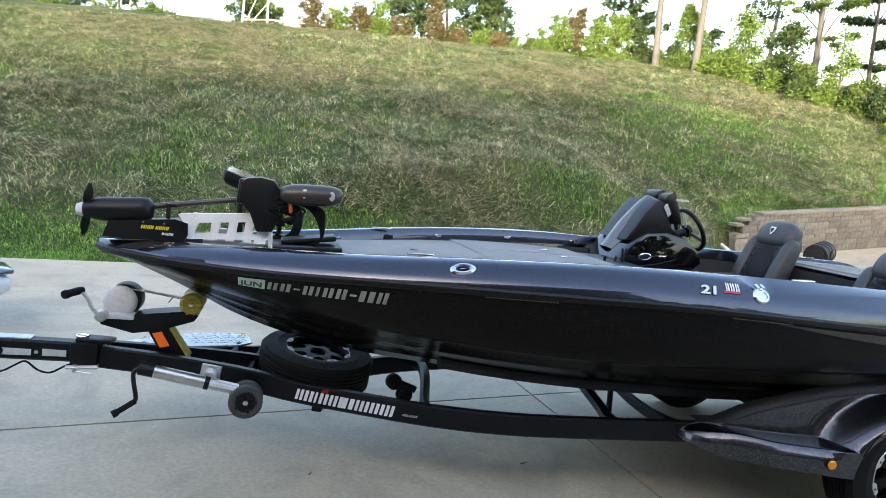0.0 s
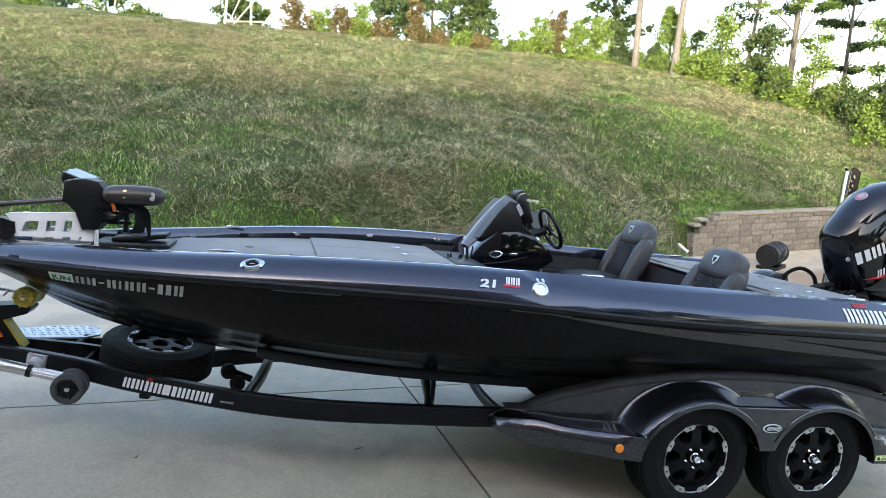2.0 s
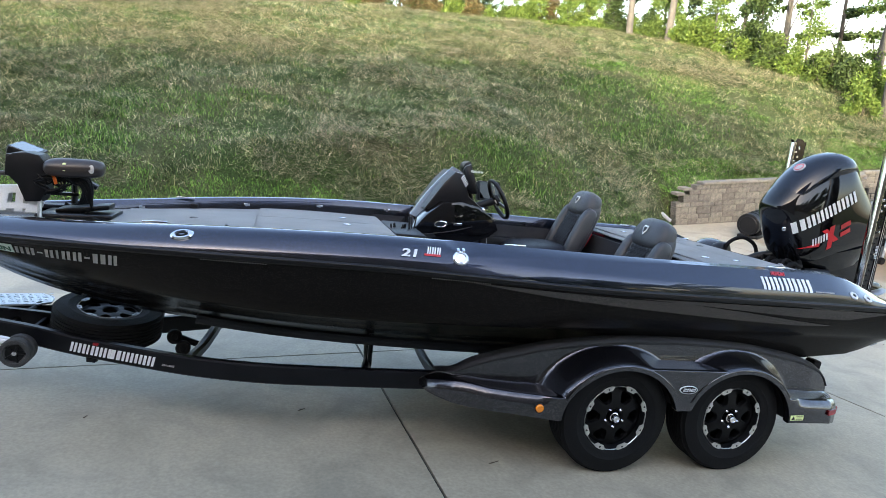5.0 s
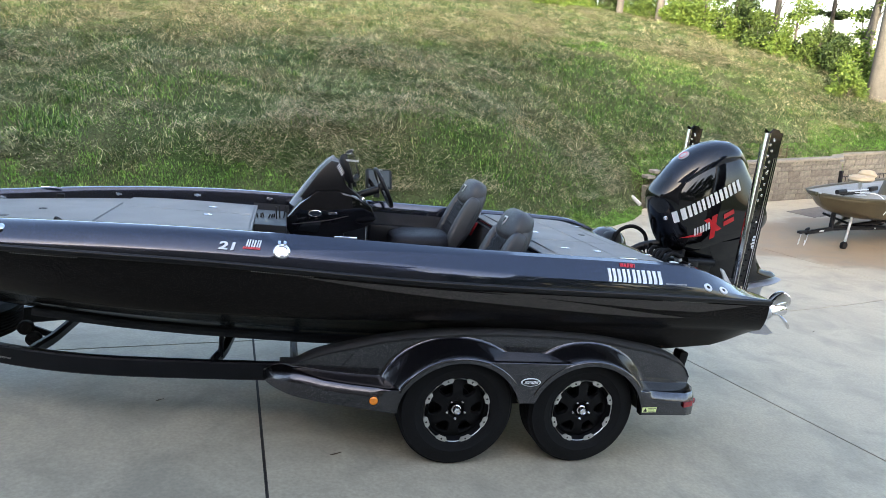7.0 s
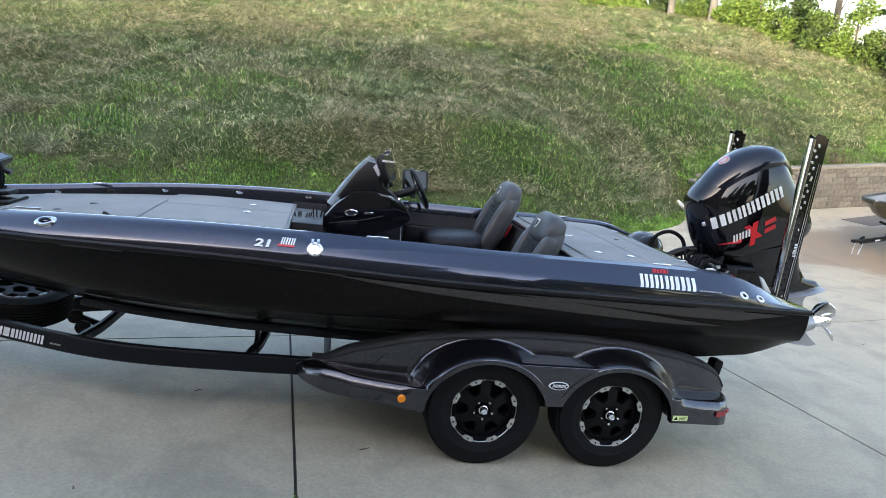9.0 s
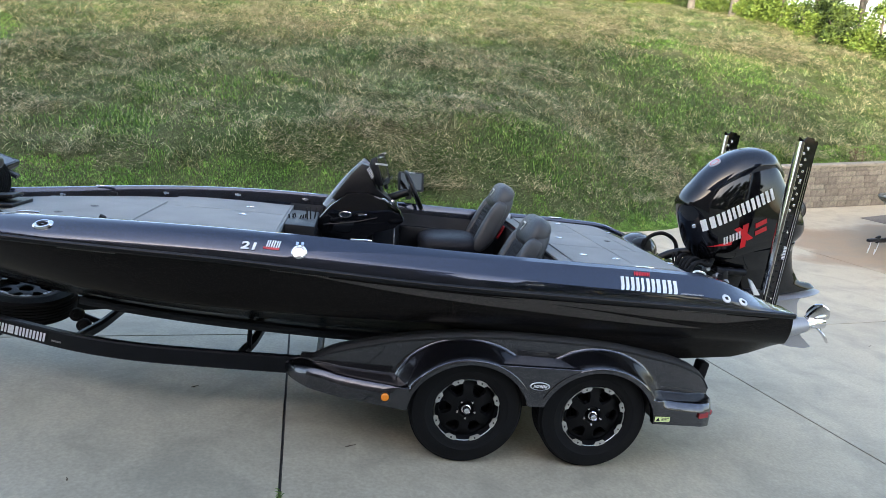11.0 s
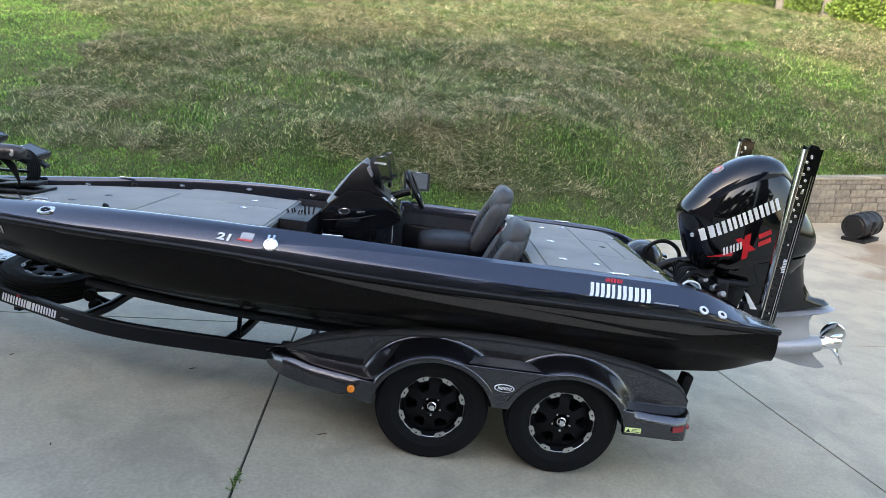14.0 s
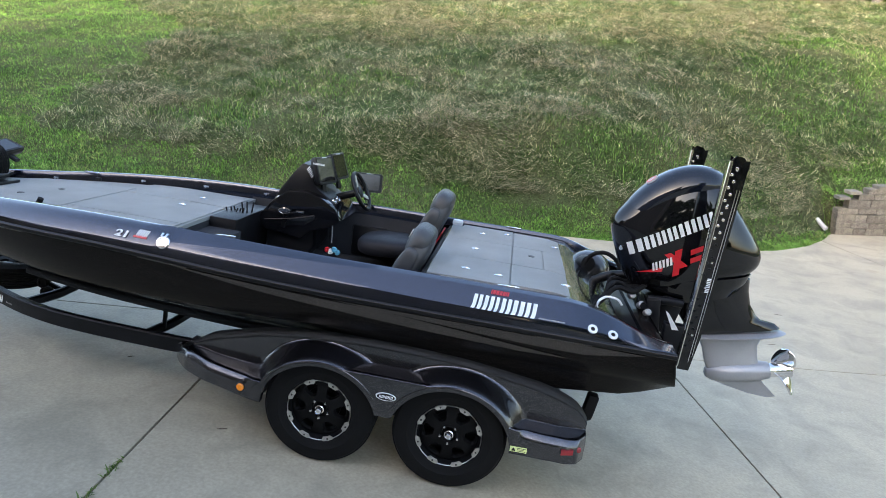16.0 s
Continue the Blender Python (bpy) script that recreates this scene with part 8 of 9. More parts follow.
g0, gd = Vector((2.635, CY, 0.700)), Vector((0.975, 0, 0.222)).normalized()
lathe(bm, g0, gd, [(0.001, -0.03), (0.035, -0.02), (0.062, 0.02), (0.078, 0.08), (0.084, 0.18), (0.080, 0.29), (0.070, 0.38), (0.062, 0.425)], 28, cap=True)
gear = part("gearcase", bm, M["silver_paint"], motor, "silver torpedo gearcase")
bm = B()
plate(bm, [(2.62, CY - 0.008, 0.665), (2.76, CY - 0.008, 0.625), (2.95, CY - 0.008, 0.592), (3.09, CY - 0.008, 0.585), (3.15, CY - 0.008, 0.605), (3.05, CY - 0.008, 0.68), (2.98, CY - 0.008, 0.75)], (0, 1, 0), 0.016)
part("skeg", bm, M["silver_paint"], motor, "silver skeg")
bm = B()
h0 = g0 + gd * 0.425
lathe(bm, h0, gd, [(0.055, 0.0), (0.052, 0.02), (0.050, 0.10), (0.058, 0.155), (0.050, 0.157), (0.02, 0.12), (0.001, 0.12)], 28)
prop = part("propeller", bm, M["chrome"], motor, "polished steel three-blade propeller")
pu, pv = frame_along(gd)
for k in range(3):
    a0 = -1.35 + 2 * math.pi * k / 3
    bm = B()
    rows = []
    for i in range(11):
        f = i / 10
        r = 0.046 + 0.140 * f
        half = 0.088 * math.sqrt(max(1 - ((f - 0.42) / 0.585) ** 2, 0.01))
        beta = math.atan(0.52 / (2 * math.pi * r))
        row = []
        for j in range(11):
            s = j / 5 - 1
            ang = a0 + s * half * math.cos(beta) / r + 0.12 * f
            row.append(bm.verts.new(h0 + gd * (0.075 + s * half * math.sin(beta) + 0.035 * f + 0.012 * s * s) + (pu * math.cos(ang) + pv * math.sin(ang)) * r))
        rows.append(row)
    skin(bm, rows, cap=False, closed=False)
    ex = bmesh.ops.extrude_face_region(bm, geom=bm.faces[:])["geom"]
    bmesh.ops.translate(bm, verts=[q for q in ex if isinstance(q, bmesh.types.BMVert)], vec=gd * 0.005)
    part("blade", bm, M["chrome"], prop, smooth=60)
# clamp bracket, jack plate, hoses
bm = B()
box(bm, (2.12, CY, 1.02), (0.10, 0.36, 0.42), (0, -8, 0), 0.015); box(bm, (2.22, CY, 1.12), (0.16, 0.24, 0.30), (0, 12, 0), 0.02)
part("clamp_bracket", bm, M["black_frame"], motor, "black jack plate and clamp bracket")
bm = B()
cyl(bm, (2.05, CY - 0.14, 1.22), (2.30, CY - 0.14, 1.22), 0.03, 14); cyl(bm, (2.00, CY - 0.30, 1.20), (2.06, CY + 0.30, 1.20), 0.022, 12)
part("steering_ram", bm, M["black_frame"], motor, "black steering ram")
random.seed(11)
for k in range(7):
    y = CY - 0.24 + 0.06 * k
    bm = B()
    tube(bm, curve_pts([(1.70 + 0.02 * k, y - 0.05, 1.16), (1.80, y - 0.03, 1.26 + random.uniform(0, 0.06)), (1.92, y, 1.27), (2.02, y * 0.5 + CY * 0.5, 1.30)], 5), random.choice((0.008, 0.012, 0.018)), 8)
    part("rigging_hose", bm, M["rubber"], motor)
bm = B()
tube(bm, curve_pts([(1.70, CY + 0.16, 1.20), (1.80, CY + 0.12, 1.27), (1.90, CY + 0.06, 1.31), (2.04, CY, 1.35)], 6), 0.035, 12)
part("rigging_tube", bm, M["black_plastic"], motor, "black rigging tube")
for x, y, z in ((1.93, 0.86, 1.24), (1.99, 0.80, 1.20), (1.90, 0.95, 1.26), (2.03, 0.74, 1.17)):
    bm = B()
    lathe(bm, (x, y, z), (0.2, -0.8, 0.5), [(0.024, -0.03), (0.024, 0.01), (0.015, 0.014), (0.001, 0.014)], 12)
    part("fitting", bm, M["dull_lip"], motor)
# well and moulded hump at the stern
bm = B()
box(bm, (1.82, CY, 1.08), (0.34, 1.30, 0.10), (0, 10, 0), 0.03)
part("splash_well", bm, M["black_plastic"], boat, "dark splash well")
for y, r in ((CY + 0.55, 0.115),):
    bm = B()
    rows = []
    for k in range(9):
        a = math.pi / 2 * k / 8
        rows.append([bm.verts.new((1.70 + 0.17 * math.cos(a) * math.cos(b), y + 0.20 * math.cos(a) * math.sin(b), 1.20 + 0.15 * math.sin(a))) for b in np.linspace(0, 2 * math.pi, 25)[:-1]])
    skin(bm, rows)
    part("moulded_hump", bm, M["smoke"], boat, "glossy moulded dome at the stern")
bm = B()
tube(bm, curve_pts([(1.62, CY + 0.30, 1.24), (1.66, CY + 0.28, 1.36), (1.76, CY + 0.25, 1.41), (1.86, CY + 0.22, 1.36), (1.90, CY + 0.20, 1.24)], 6), 0.016, 10)
part("grab_hose", bm, M["rubber"], boat, "black hose loop at the stern")
bm = B()
lathe(bm, (1.64, CY + 0.34, 1.28), (0.3, -0.8, 0.2), [(0.001, -0.06), (0.06, -0.06), (0.07, 0.0), (0.06, 0.05), (0.001, 0.055)], 20)
part("pump_cover", bm, M["black_plastic"], boat)
bm = B()
tube(bm, curve_pts([(1.66, 0.62, 1.215), (1.72, 0.66, 1.25), (1.80, 0.68, 1.24), (1.84, 0.70, 1.20)], 5), 0.008, 8)
part("white_hose", bm, M["white"], boat)

# ---- shallow-water anchors on the transom ----
def anchor(y, label):
    e = thing("shallow_water_anchor", (2.28, y, 1.0), label, "anchor pole", "shallow-water anchors")
    Z0, Z1 = 0.87, 2.30
    def X(z): return 2.300 + 0.018 * (z - Z0)
    bm = B()
    plate(bm, [(X(Z0) - 0.045, y - 0.036, Z0), (X(Z0) + 0.03, y - 0.036, Z0), (X(1.1) + 0.052, y - 0.036, 1.1), (X(Z1) + 0.055, y - 0.036, Z1 - 0.09), (X(Z1) + 0.06, y - 0.036, Z1 - 0.015), (X(Z1) + 0.035, y - 0.036, Z1 - 0.02), (X(Z1) + 0.02, y - 0.036, Z1), (X(Z1) - 0.03, y - 0.036, Z1 + 0.005), (X(Z1) - 0.052, y - 0.036, Z1 - 0.025), (X(1.1) - 0.050, y - 0.036, 1.1)], (0, 1, 0), 0.010)
    outer = part("side_plate", bm, M["black_gloss"], e, "gloss black drilled side plate")
    bm = B()
    plate(bm, [(X(Z0) - 0.045, y + 0.026, Z0), (X(Z0) + 0.03, y + 0.026, Z0), (X(Z1) + 0.055, y + 0.026, Z1 - 0.05), (X(Z1) - 0.045, y + 0.026, Z1)], (0, 1, 0), 0.010)
    part("side_plate", bm, M["black_gloss"], e)
    bm = B()
    tube(bm, [(X(z) - 0.046, y, z) for z in np.linspace(Z0 + 0.02, Z1 - 0.03, 6)], 0.037, 20, True, None, 0.55)
    M.setdefault("bronze_gloss", material("dark_chrome", (0.62, 0.59, 0.53), 0.14, 1.0, 0.15, 3, 90))
    part("front_channel", bm, M["bronze_gloss"], e, "dark polished front channel")
    bm = B()
    bar(bm, [(X(Z0) + 0.012, y - 0.040, Z0 + 0.06), (X(Z1) + 0.020, y - 0.040, Z1 - 0.20)], 0.006, 0.007, (1, 0, 0)); bar(bm, [(X(Z0) + 0.028, y - 0.040, Z0 + 0.10), (X(Z1) + 0.036, y - 0.040, Z1 - 0.20)], 0.006, 0.005, (1, 0, 0))
    part("bright_edge", bm, M["chrome"], e, "bright edge strips")
    for k in range(30):
        z = 1.04 + 0.041 * k
        if z > Z1 - 0.04: break
        bm = B()
        lathe(bm, (X(z) - 0.032 + 0.022 * (k % 2), y - 0.036, z), (0, -1, 0), [(0.010, -0.002), (0.010, 0.004), (0.007, 0.005), (0.006, 0.001), (0.001, 0.001)], 10)
        part("rivet", bm, M["bronze_gloss" if k > 17 else "black_plastic"], e)
    for z in (1.12, 1.45, 1.62, 2.0, 2.22):
        bm = B()
        lathe(bm, (X(z) - 0.008, y - 0.036, z), (0, -1, 0), [(0.009, 0.0), (0.008, 0.006), (0.001, 0.007)], 10)
        part("screw", bm, M["chrome"], e)
    bm = B()
    cyl(bm, (X(2.2) + 0.03, y - 0.03, 2.24), (X(2.2) + 0.03, y + 0.03, 2.24), 0.035, 18)
    part("top_pivot", bm, M["black_plastic"], e)
    bm = B()
    box(bm, (2.20, y + 0.02, 1.05), (0.16, 0.08, 0.22), (0, 0, 0), 0.01)
    part("mount", bm, M["black_frame"], e, "black transom bracket")
    bm = B()
    block_word(lambda u, v: ((X(1.40) + 0.020 - v, y - 0.041, 1.42 + u), (0, -1, 0)), "#inn#", bm, 0.026, 0.0, 0.2, 0.002)
    part("maker_letters", bm, M["white"], e)
    return e


anchor(0.60, "tall black drilled anchor pole with polished edge, on the transom")
anchor(1.55, "tall black drilled anchor pole with polished edge, beyond the motor")
bm = B()
plate(bm, [(2.105, 0.60, 1.245), (2.125, 0.59, 1.235), (2.205, 0.58, 1.135), (2.165, 0.59, 1.130)], (0, -1, 0), 0.02)
part("trim_tab", bm, M["white"], motor, "small white bracket")

# ---- bow trolling motor ----
troll = thing("trolling_motor", (-3.85, 1.0, 1.17), "black trolling motor stowed on its white bow bracket", "trolling motor")
bm = B()
lathe(bm, (-4.30, 1.0, 1.300), (0.99, 0, 0.10), [(0.001, -0.05), (0.022, -0.045), (0.042, -0.025), (0.046, 0.0), (0.051, 0.01), (0.057, 0.03), (0.061, 0.06), (0.061, 0.23), (0.057, 0.265), (0.041, 0.285), (0.001, 0.295)], 28)
pod = part("motor_pod", bm, M["black_plastic"], troll, "black motor pod")
bm = B()
lathe(bm, (-4.335, 1.0, 1.296), (-0.99, 0, -0.10), [(0.034, 0.0), (0.036, 0.01), (0.028, 0.03), (0.001, 0.036)], 20)
part("prop_nut", bm, M["winch_grey"], troll, "grey prop nut")
for s in (1, -1):
    bm = B()
    pts = []
    rows = []
    for i in range(8):
        r = 0.03 + 0.105 * i / 7
        w = 0.034 * math.sin(math.pi * (0.25 + 0.70 * i / 7))
        rows.append([bm.verts.new((-4.325 + 0.35 * q * 1.0 + 0.014 * i / 7 * s, 1.0 + q * 0.8 - 0.02 * s * i / 7, 1.297 + s * r)) for q in (-w, 0, w)])
    skin(bm, rows, cap=False, closed=False)
    ex = bmesh.ops.extrude_face_region(bm, geom=bm.faces[:])["geom"]
    bmesh.ops.translate(bm, verts=[q for q in ex if isinstance(q, bmesh.types.BMVert)], vec=(0.006, 0, 0))
    part("prop_blade", bm, M["black_plastic"], troll, smooth=60)
bm = B()
cyl(bm, (-4.12, 1.0, 1.325), (-3.50, 1.0, 1.440), 0.015, 14)
part("shaft", bm, M["bronze_plastic"], troll, "dark composite shaft")
bm = B()
cyl(bm, (-4.10, 1.0, 1.338), (-3.55, 1.0, 1.440), 0.006, 8)
part("shaft_edge", bm, M["zinc"], troll)
bm = B()
plate(bm, [(-4.235, 0.955, 1.175), (-3.86, 0.955, 1.175), (-3.835, 0.955, 1.215), (-3.84, 0.955, 1.275), (-3.90, 0.955, 1.292), (-4.21, 0.955, 1.258)], (0, 1, 0), 0.10)
base = part("mount_base", bm, M["black_plastic"], troll, "black mount base with yellow lettering")
bm = B()
block_word(lambda u, v: ((-4.06 + u, 0.952, 1.232 + v), (0, -1, 0)), "minn nono", bm, 0.018, 0.25, 0.2, 0.002)
part("maker_letters", bm, M["yellow_letter"], base, "yellow maker's lettering")
bm = B()
block_word(lambda u, v: ((-3.96 + u, 0.952, 1.206 + v), (0, -1, 0)), "olnno", bm, 0.013, 0.25, 0.2, 0.002)
part("model_letters", bm, M["white"], base)
for x in (-4.05, -3.95):
    bm = B()
    lathe(bm, (x, 0.955, 1.265), (0, -1, 0), [(0.006, 0), (0.005, 0.004), (0.001, 0.004)], 8)
    part("screw", bm, M["chrome"], base)
bm = B()
bar(bm, [(-3.94, 0.99, 1.29), (-3.94, 0.99, 1.365)], 0.03, 0.02, (1, 0, 0)); bar(bm, [(-3.955, 0.99, 1.36), (-3.90, 0.99, 1.36)], 0.03, 0.014)
part("shaft_rest", bm, M["black_plastic"], troll)
# white bracket with four windows: rails and posts
bm = B()
for y in (0.965, 1.035):
    plate(bm, [(-3.84, y, 1.195), (-3.44, y, 1.225), (-3.43, y, 1.256), (-3.84, y, 1.226)], (0, 1, 0), 0.008)
    plate(bm, [(-3.86, y, 1.276), (-3.50, y, 1.316), (-3.50, y, 1.355), (-3.89, y, 1.318)], (0, 1, 0), 0.008)
    for x0, x1, w in ((-3.84, -3.80, 0.05), (-3.715, -3.70, 0.042), (-3.63, -3.615, 0.042), (-3.545, -3.535, 0.042), (-3.48, -3.45, 0.06)):
        plate(bm, [(x0 - w / 2, y + 0.001, 1.20), (x0 + w / 2, y + 0.001, 1.20), (x1 + w / 2, y + 0.001, 1.33), (x1 - w / 2, y + 0.001, 1.33)], (0, 1, 0), 0.006)
plate(bm, [(-3.88, 0.965, 1.316), (-3.50, 0.965, 1.354), (-3.50, 1.043, 1.354), (-3.88, 1.043, 1.316)], (0, 0, 1), 0.004)
part("bow_bracket", bm, M["white_alu"], troll, "white slotted aluminium bracket", smooth=20)
bm = B()
cyl(bm, (-3.68, 1.02, 1.19), (-3.68, 1.02, 1.26), 0.03, 14); box(bm, (-3.62, 1.06, 1.19), (0.3, 0.10, 0.03), (0, -3, 0), 0.01)
part("deck_plate", bm, M["zinc"], troll)
# steering head, control head
bm = B()
side_loft(bm, [(-3.60, 1.42), (-3.60, 1.52), (-3.565, 1.545), (-3.50, 1.555), (-3.43, 1.545), (-3.395, 1.50), (-3.39, 1.34), (-3.42, 1.27), (-3.50, 1.265), (-3.54, 1.36)], 0.93, 1.09, 10, 0.86)
head = part("steering_head", bm, M["black_plastic"], troll, "black steering head with coiled cables", smooth=40)
bm = B()
box(bm, (-3.585, 0.99, 1.47), (0.05, 0.10, 0.13), (0, 3, 0), 0.012)
part("head_collar", bm, M["black_plastic"], troll)
bm = B()
rings = []
for k in range(15):
    a = math.pi * (k / 14 - 0.5)
    cx_, r = math.copysign(abs(math.sin(a)) ** 0.62, math.sin(a)), max(abs(math.cos(a)) ** 0.55, 0.01)
    rings.append([bm.verts.new((-3.235 + 0.160 * cx_, 0.90 + 0.066 * r * math.cos(b), 1.490 + 0.056 * r * math.sin(b) + 0.008 * cx_)) for b in np.linspace(0, 2 * math.pi, 25)[:-1]])
skin(bm, rings)
pod2 = part("control_head", bm, M["bronze_plastic"], troll, "bronze-brown control head with clear lenses", smooth=60)
for x, mat in ((-3.275, "label_yellow"), (-3.135, "zinc")):
    bm = B()
    lathe(bm, (x, 0.843, 1.497), (0, -1, 0.15), [(0.026, -0.01), (0.024, 0.004), (0.001, 0.005)], 18)
    bmesh.ops.scale(bm, verts=bm.verts, vec=(0.62, 1, 1.0), space=Matrix.Translation((-x, 0, -1.497)))
    part("lens", bm, M[mat], troll, "clear oval lens")
random.seed(3)
for k in range(9):
    a, r = random.uniform(0, 6), random.uniform(0.035, 0.07)
    bm = B()
    pts = [(-3.36 + 0.05 * random.uniform(-1, 1) + r * math.cos(a + q), 0.93 + 0.03 * random.uniform(-1, 1), 1.385 + r * 1.1 * math.sin(a + q)) for q in np.linspace(0, 5.2, 9)]
    tube(bm, curve_pts(pts, 4), 0.0055, 6)
    part("cable_loop", bm, M["rubber"], troll, "black cable loop")
for k in range(4):
    bm = B()
    tube(bm, curve_pts([(-3.30 + 0.02 * k, 0.93, 1.44), (-3.23 + 0.02 * k, 0.92, 1.41), (-3.18 + 0.008 * k, 0.94, 1.34), (-3.16, 0.97, 1.26), (-3.20, 1.0, 1.215)], 5), 0.008, 8)
    part("cable", bm, M["rubber"], troll)
bm = B()
tube(bm, curve_pts([(-3.36, 0.92, 1.46), (-3.34, 0.90, 1.42), (-3.335, 0.91, 1.39)], 4), 0.010, 8)
part("orange_cable_end", bm, M["orange"], troll)
bm = B()
cyl(bm, (-3.42, 0.93, 1.15), (-3.43, 0.95, 1.30), 0.012, 10)
part("support_rod", bm, M["zinc"], troll, "bright support rod")
bm = B()
box(bm, (-3.25, 1.10, 1.195), (0.42, 0.30, 0.028), (0, -3, 0), 0.012)
part("pedal_recess", bm, M["black_plastic"], troll, "black foot pedal in its recess")
bm = B()
box(bm, (-3.22, 1.10, 1.235), (0.30, 0.16, 0.03), (0, -9, 0), 0.01)
part("foot_pedal", bm, M["black_plastic"], troll)
# bow displays on a stand
display((-3.62, 1.34, 1.545), 0.24, 0.16, (0.30, -0.10, 0.95), "black bow display tilted up, screen dark", "screen", up=(-0.95, 0, 0.30))
display((-3.38, 1.46, 1.43), 0.30, 0.18, (0.30, -0.12, 0.95), "black bow display on a stand, screen dark", "screen", up=(-0.95, 0, 0.30))
bm = B()
bar(bm, [(-3.60, 1.36, 1.20), (-3.62, 1.35, 1.50)], 0.05, 0.03, (1, 0, 0)); bar(bm, [(-3.38, 1.46, 1.21), (-3.38, 1.46, 1.39)], 0.05, 0.03, (1, 0, 0)); bar(bm, [(-3.62, 1.36, 1.27), (-3.36, 1.46, 1.27)], 0.06, 0.02)
bar(bm, [(-3.70, 1.38, 1.19), (-3.30, 1.44, 1.20)], 0.22, 0.025)
whole("display_stand", bm, M["black_plastic"], "black stand for the bow displays with cables", "stand", frame_of=BOAT, origin=(-3.5, 1.4, 1.19))
for k in range(6):
    bm = B()
    r = 0.09 + 0.012 * k
    pts = [(-3.36 + r * 0.7 * math.cos(q), 1.32 + 0.012 * k, 1.30 + r * math.sin(q)) for q in np.linspace(-2.2, 2.4, 10)]
    tube(bm, curve_pts(pts, 4), 0.007, 6)
    part("cable_coil", bm, M["rubber"], troll, "black coiled cable")
# ---- the second boat, out on the clay-stained apron ----
FAR = Matrix.Translation((10.42, 7.42, -1.385)) @ Matrix.Rotation(radians(10), 4, "Z")     # at the jack's wheel; its x runs aft
M["olive"] = material("olive_tan_aluminium", (0.095, 0.082, 0.052), 0.35, 0.35, 0.2, 3, 90)
M["olive_dark"] = material("dark_olive_paint", (0.05, 0.045, 0.03), 0.4, 0, 0.2, 3, 90)
M["tan_vinyl"] = material("tan_vinyl", (0.34, 0.28, 0.19), 0.55, 0, 0.12, 8, 90)
jon = thing("aluminium_boat", (1.5, 0.2, 0.4), "olive-tan aluminium fishing boat on a black trailer", "boat", frame_of=FAR)
bm = B()
rows = []
for x, hb, zt, zk, hc in ((-0.72, 0.06, 1.22, 1.12, 0.03), (-0.60, 0.36, 1.20, 0.98, 0.16), (-0.3, 0.62, 1.17, 0.80, 0.36), (0.2, 0.82, 1.14, 0.64, 0.58), (0.9, 0.95, 1.12, 0.54, 0.72), (1.8, 1.0, 1.11, 0.50, 0.78), (4.6, 1.0, 1.11, 0.50, 0.78)):
    prof = [(hb, zt), (hb * 0.98, zt - 0.06), (hc + (hb - hc) * 0.5, (zt + zk) / 2 + 0.05), (hc, zk + 0.10), (hc * 0.5, zk + 0.03), (0, zk)]
    rows.append([bm.verts.new((x, 0.25 - y, z)) for y, z in prof] + [bm.verts.new((x, 0.25 + y, z)) for y, z in prof[-2::-1]])
skin(bm, rows, cap=False, closed=False)
bm.faces.new(rows[-1]); bm.faces.new(rows[0])
part("hull", bm, M["olive"], jon, "olive-tan riveted hull", smooth=28)
bm = B()
rows = []
for x, hb, zt in ((-0.72, 0.05, 1.225), (-0.60, 0.36, 1.205), (-0.3, 0.62, 1.175), (0.2, 0.82, 1.145), (0.9, 0.95, 1.125), (1.8, 1.0, 1.115), (4.6, 1.0, 1.115)):
    rows.append([bm.verts.new((x, 0.25 + v * hb, zt - 0.02)) for v in (-1, -0.5, 0, 0.5, 1)])
skin(bm, rows, cap=False, closed=False)
part("deck", bm, M["carpet"], jon, "grey carpeted bow deck")
for s in (-1, 1):
    bm = B()
    bar(bm, [(x, 0.25 + s * hb, zt) for x, hb, zt in ((-0.74, 0.05, 1.23), (-0.60, 0.37, 1.21), (-0.3, 0.63, 1.18), (0.2, 0.83, 1.15), (0.9, 0.96, 1.13), (1.8, 1.01, 1.12), (4.6, 1.01, 1.12))], 0.05, 0.045)
    part("gunwale", bm, M["olive_dark"], jon, "dark gunwale strip")
bm = B()
bar(bm, [(0.6, 0.25 - 0.925, 1.0), (1.8, 0.25 - 0.985, 0.98), (4.5, 0.25 - 0.985, 0.98)], 0.012, 0.03)
part("side_stripe", bm, M["red"], jon, "thin red stripe")
bm = B()
side_loft(bm, [(0.90, 1.10), (1.05, 1.40), (1.17, 1.44), (1.50, 1.36), (1.55, 1.10)], -0.45, 0.15, 8, 0.9)
part("console", bm, M["olive_dark"], jon)
bm = B()
cyl(bm, (0.40, 0.20, 1.10), (0.40, 0.20, 1.42), 0.035, 12); lathe(bm, (0.40, 0.20, 1.10), (0, 0, 1), [(0.16, 0.0), (0.15, 0.02), (0.05, 0.05)], 20)
part("seat_pedestal", bm, M["zinc"], jon)
bm = B()
lathe(bm, (0.40, 0.20, 1.45), (0, 0, 1), [(0.001, -0.04), (0.20, -0.04), (0.24, 0.0), (0.23, 0.06), (0.14, 0.085), (0.001, 0.09)], 24)
lathe(bm, (0.57, 0.20, 1.52), (0.2, 0, 1), [(0.001, -0.04), (0.15, -0.04), (0.18, 0.02), (0.12, 0.10), (0.001, 0.12)], 20)
part("bow_seat", bm, M["tan_vinyl"], jon, "tan vinyl bow seat")
bm = B()
cyl(bm, (-0.42, 0.05, 1.27), (0.30, -0.05, 1.28), 0.018, 10)
part("trolling_shaft", bm, M["zinc"], jon)
bm = B()
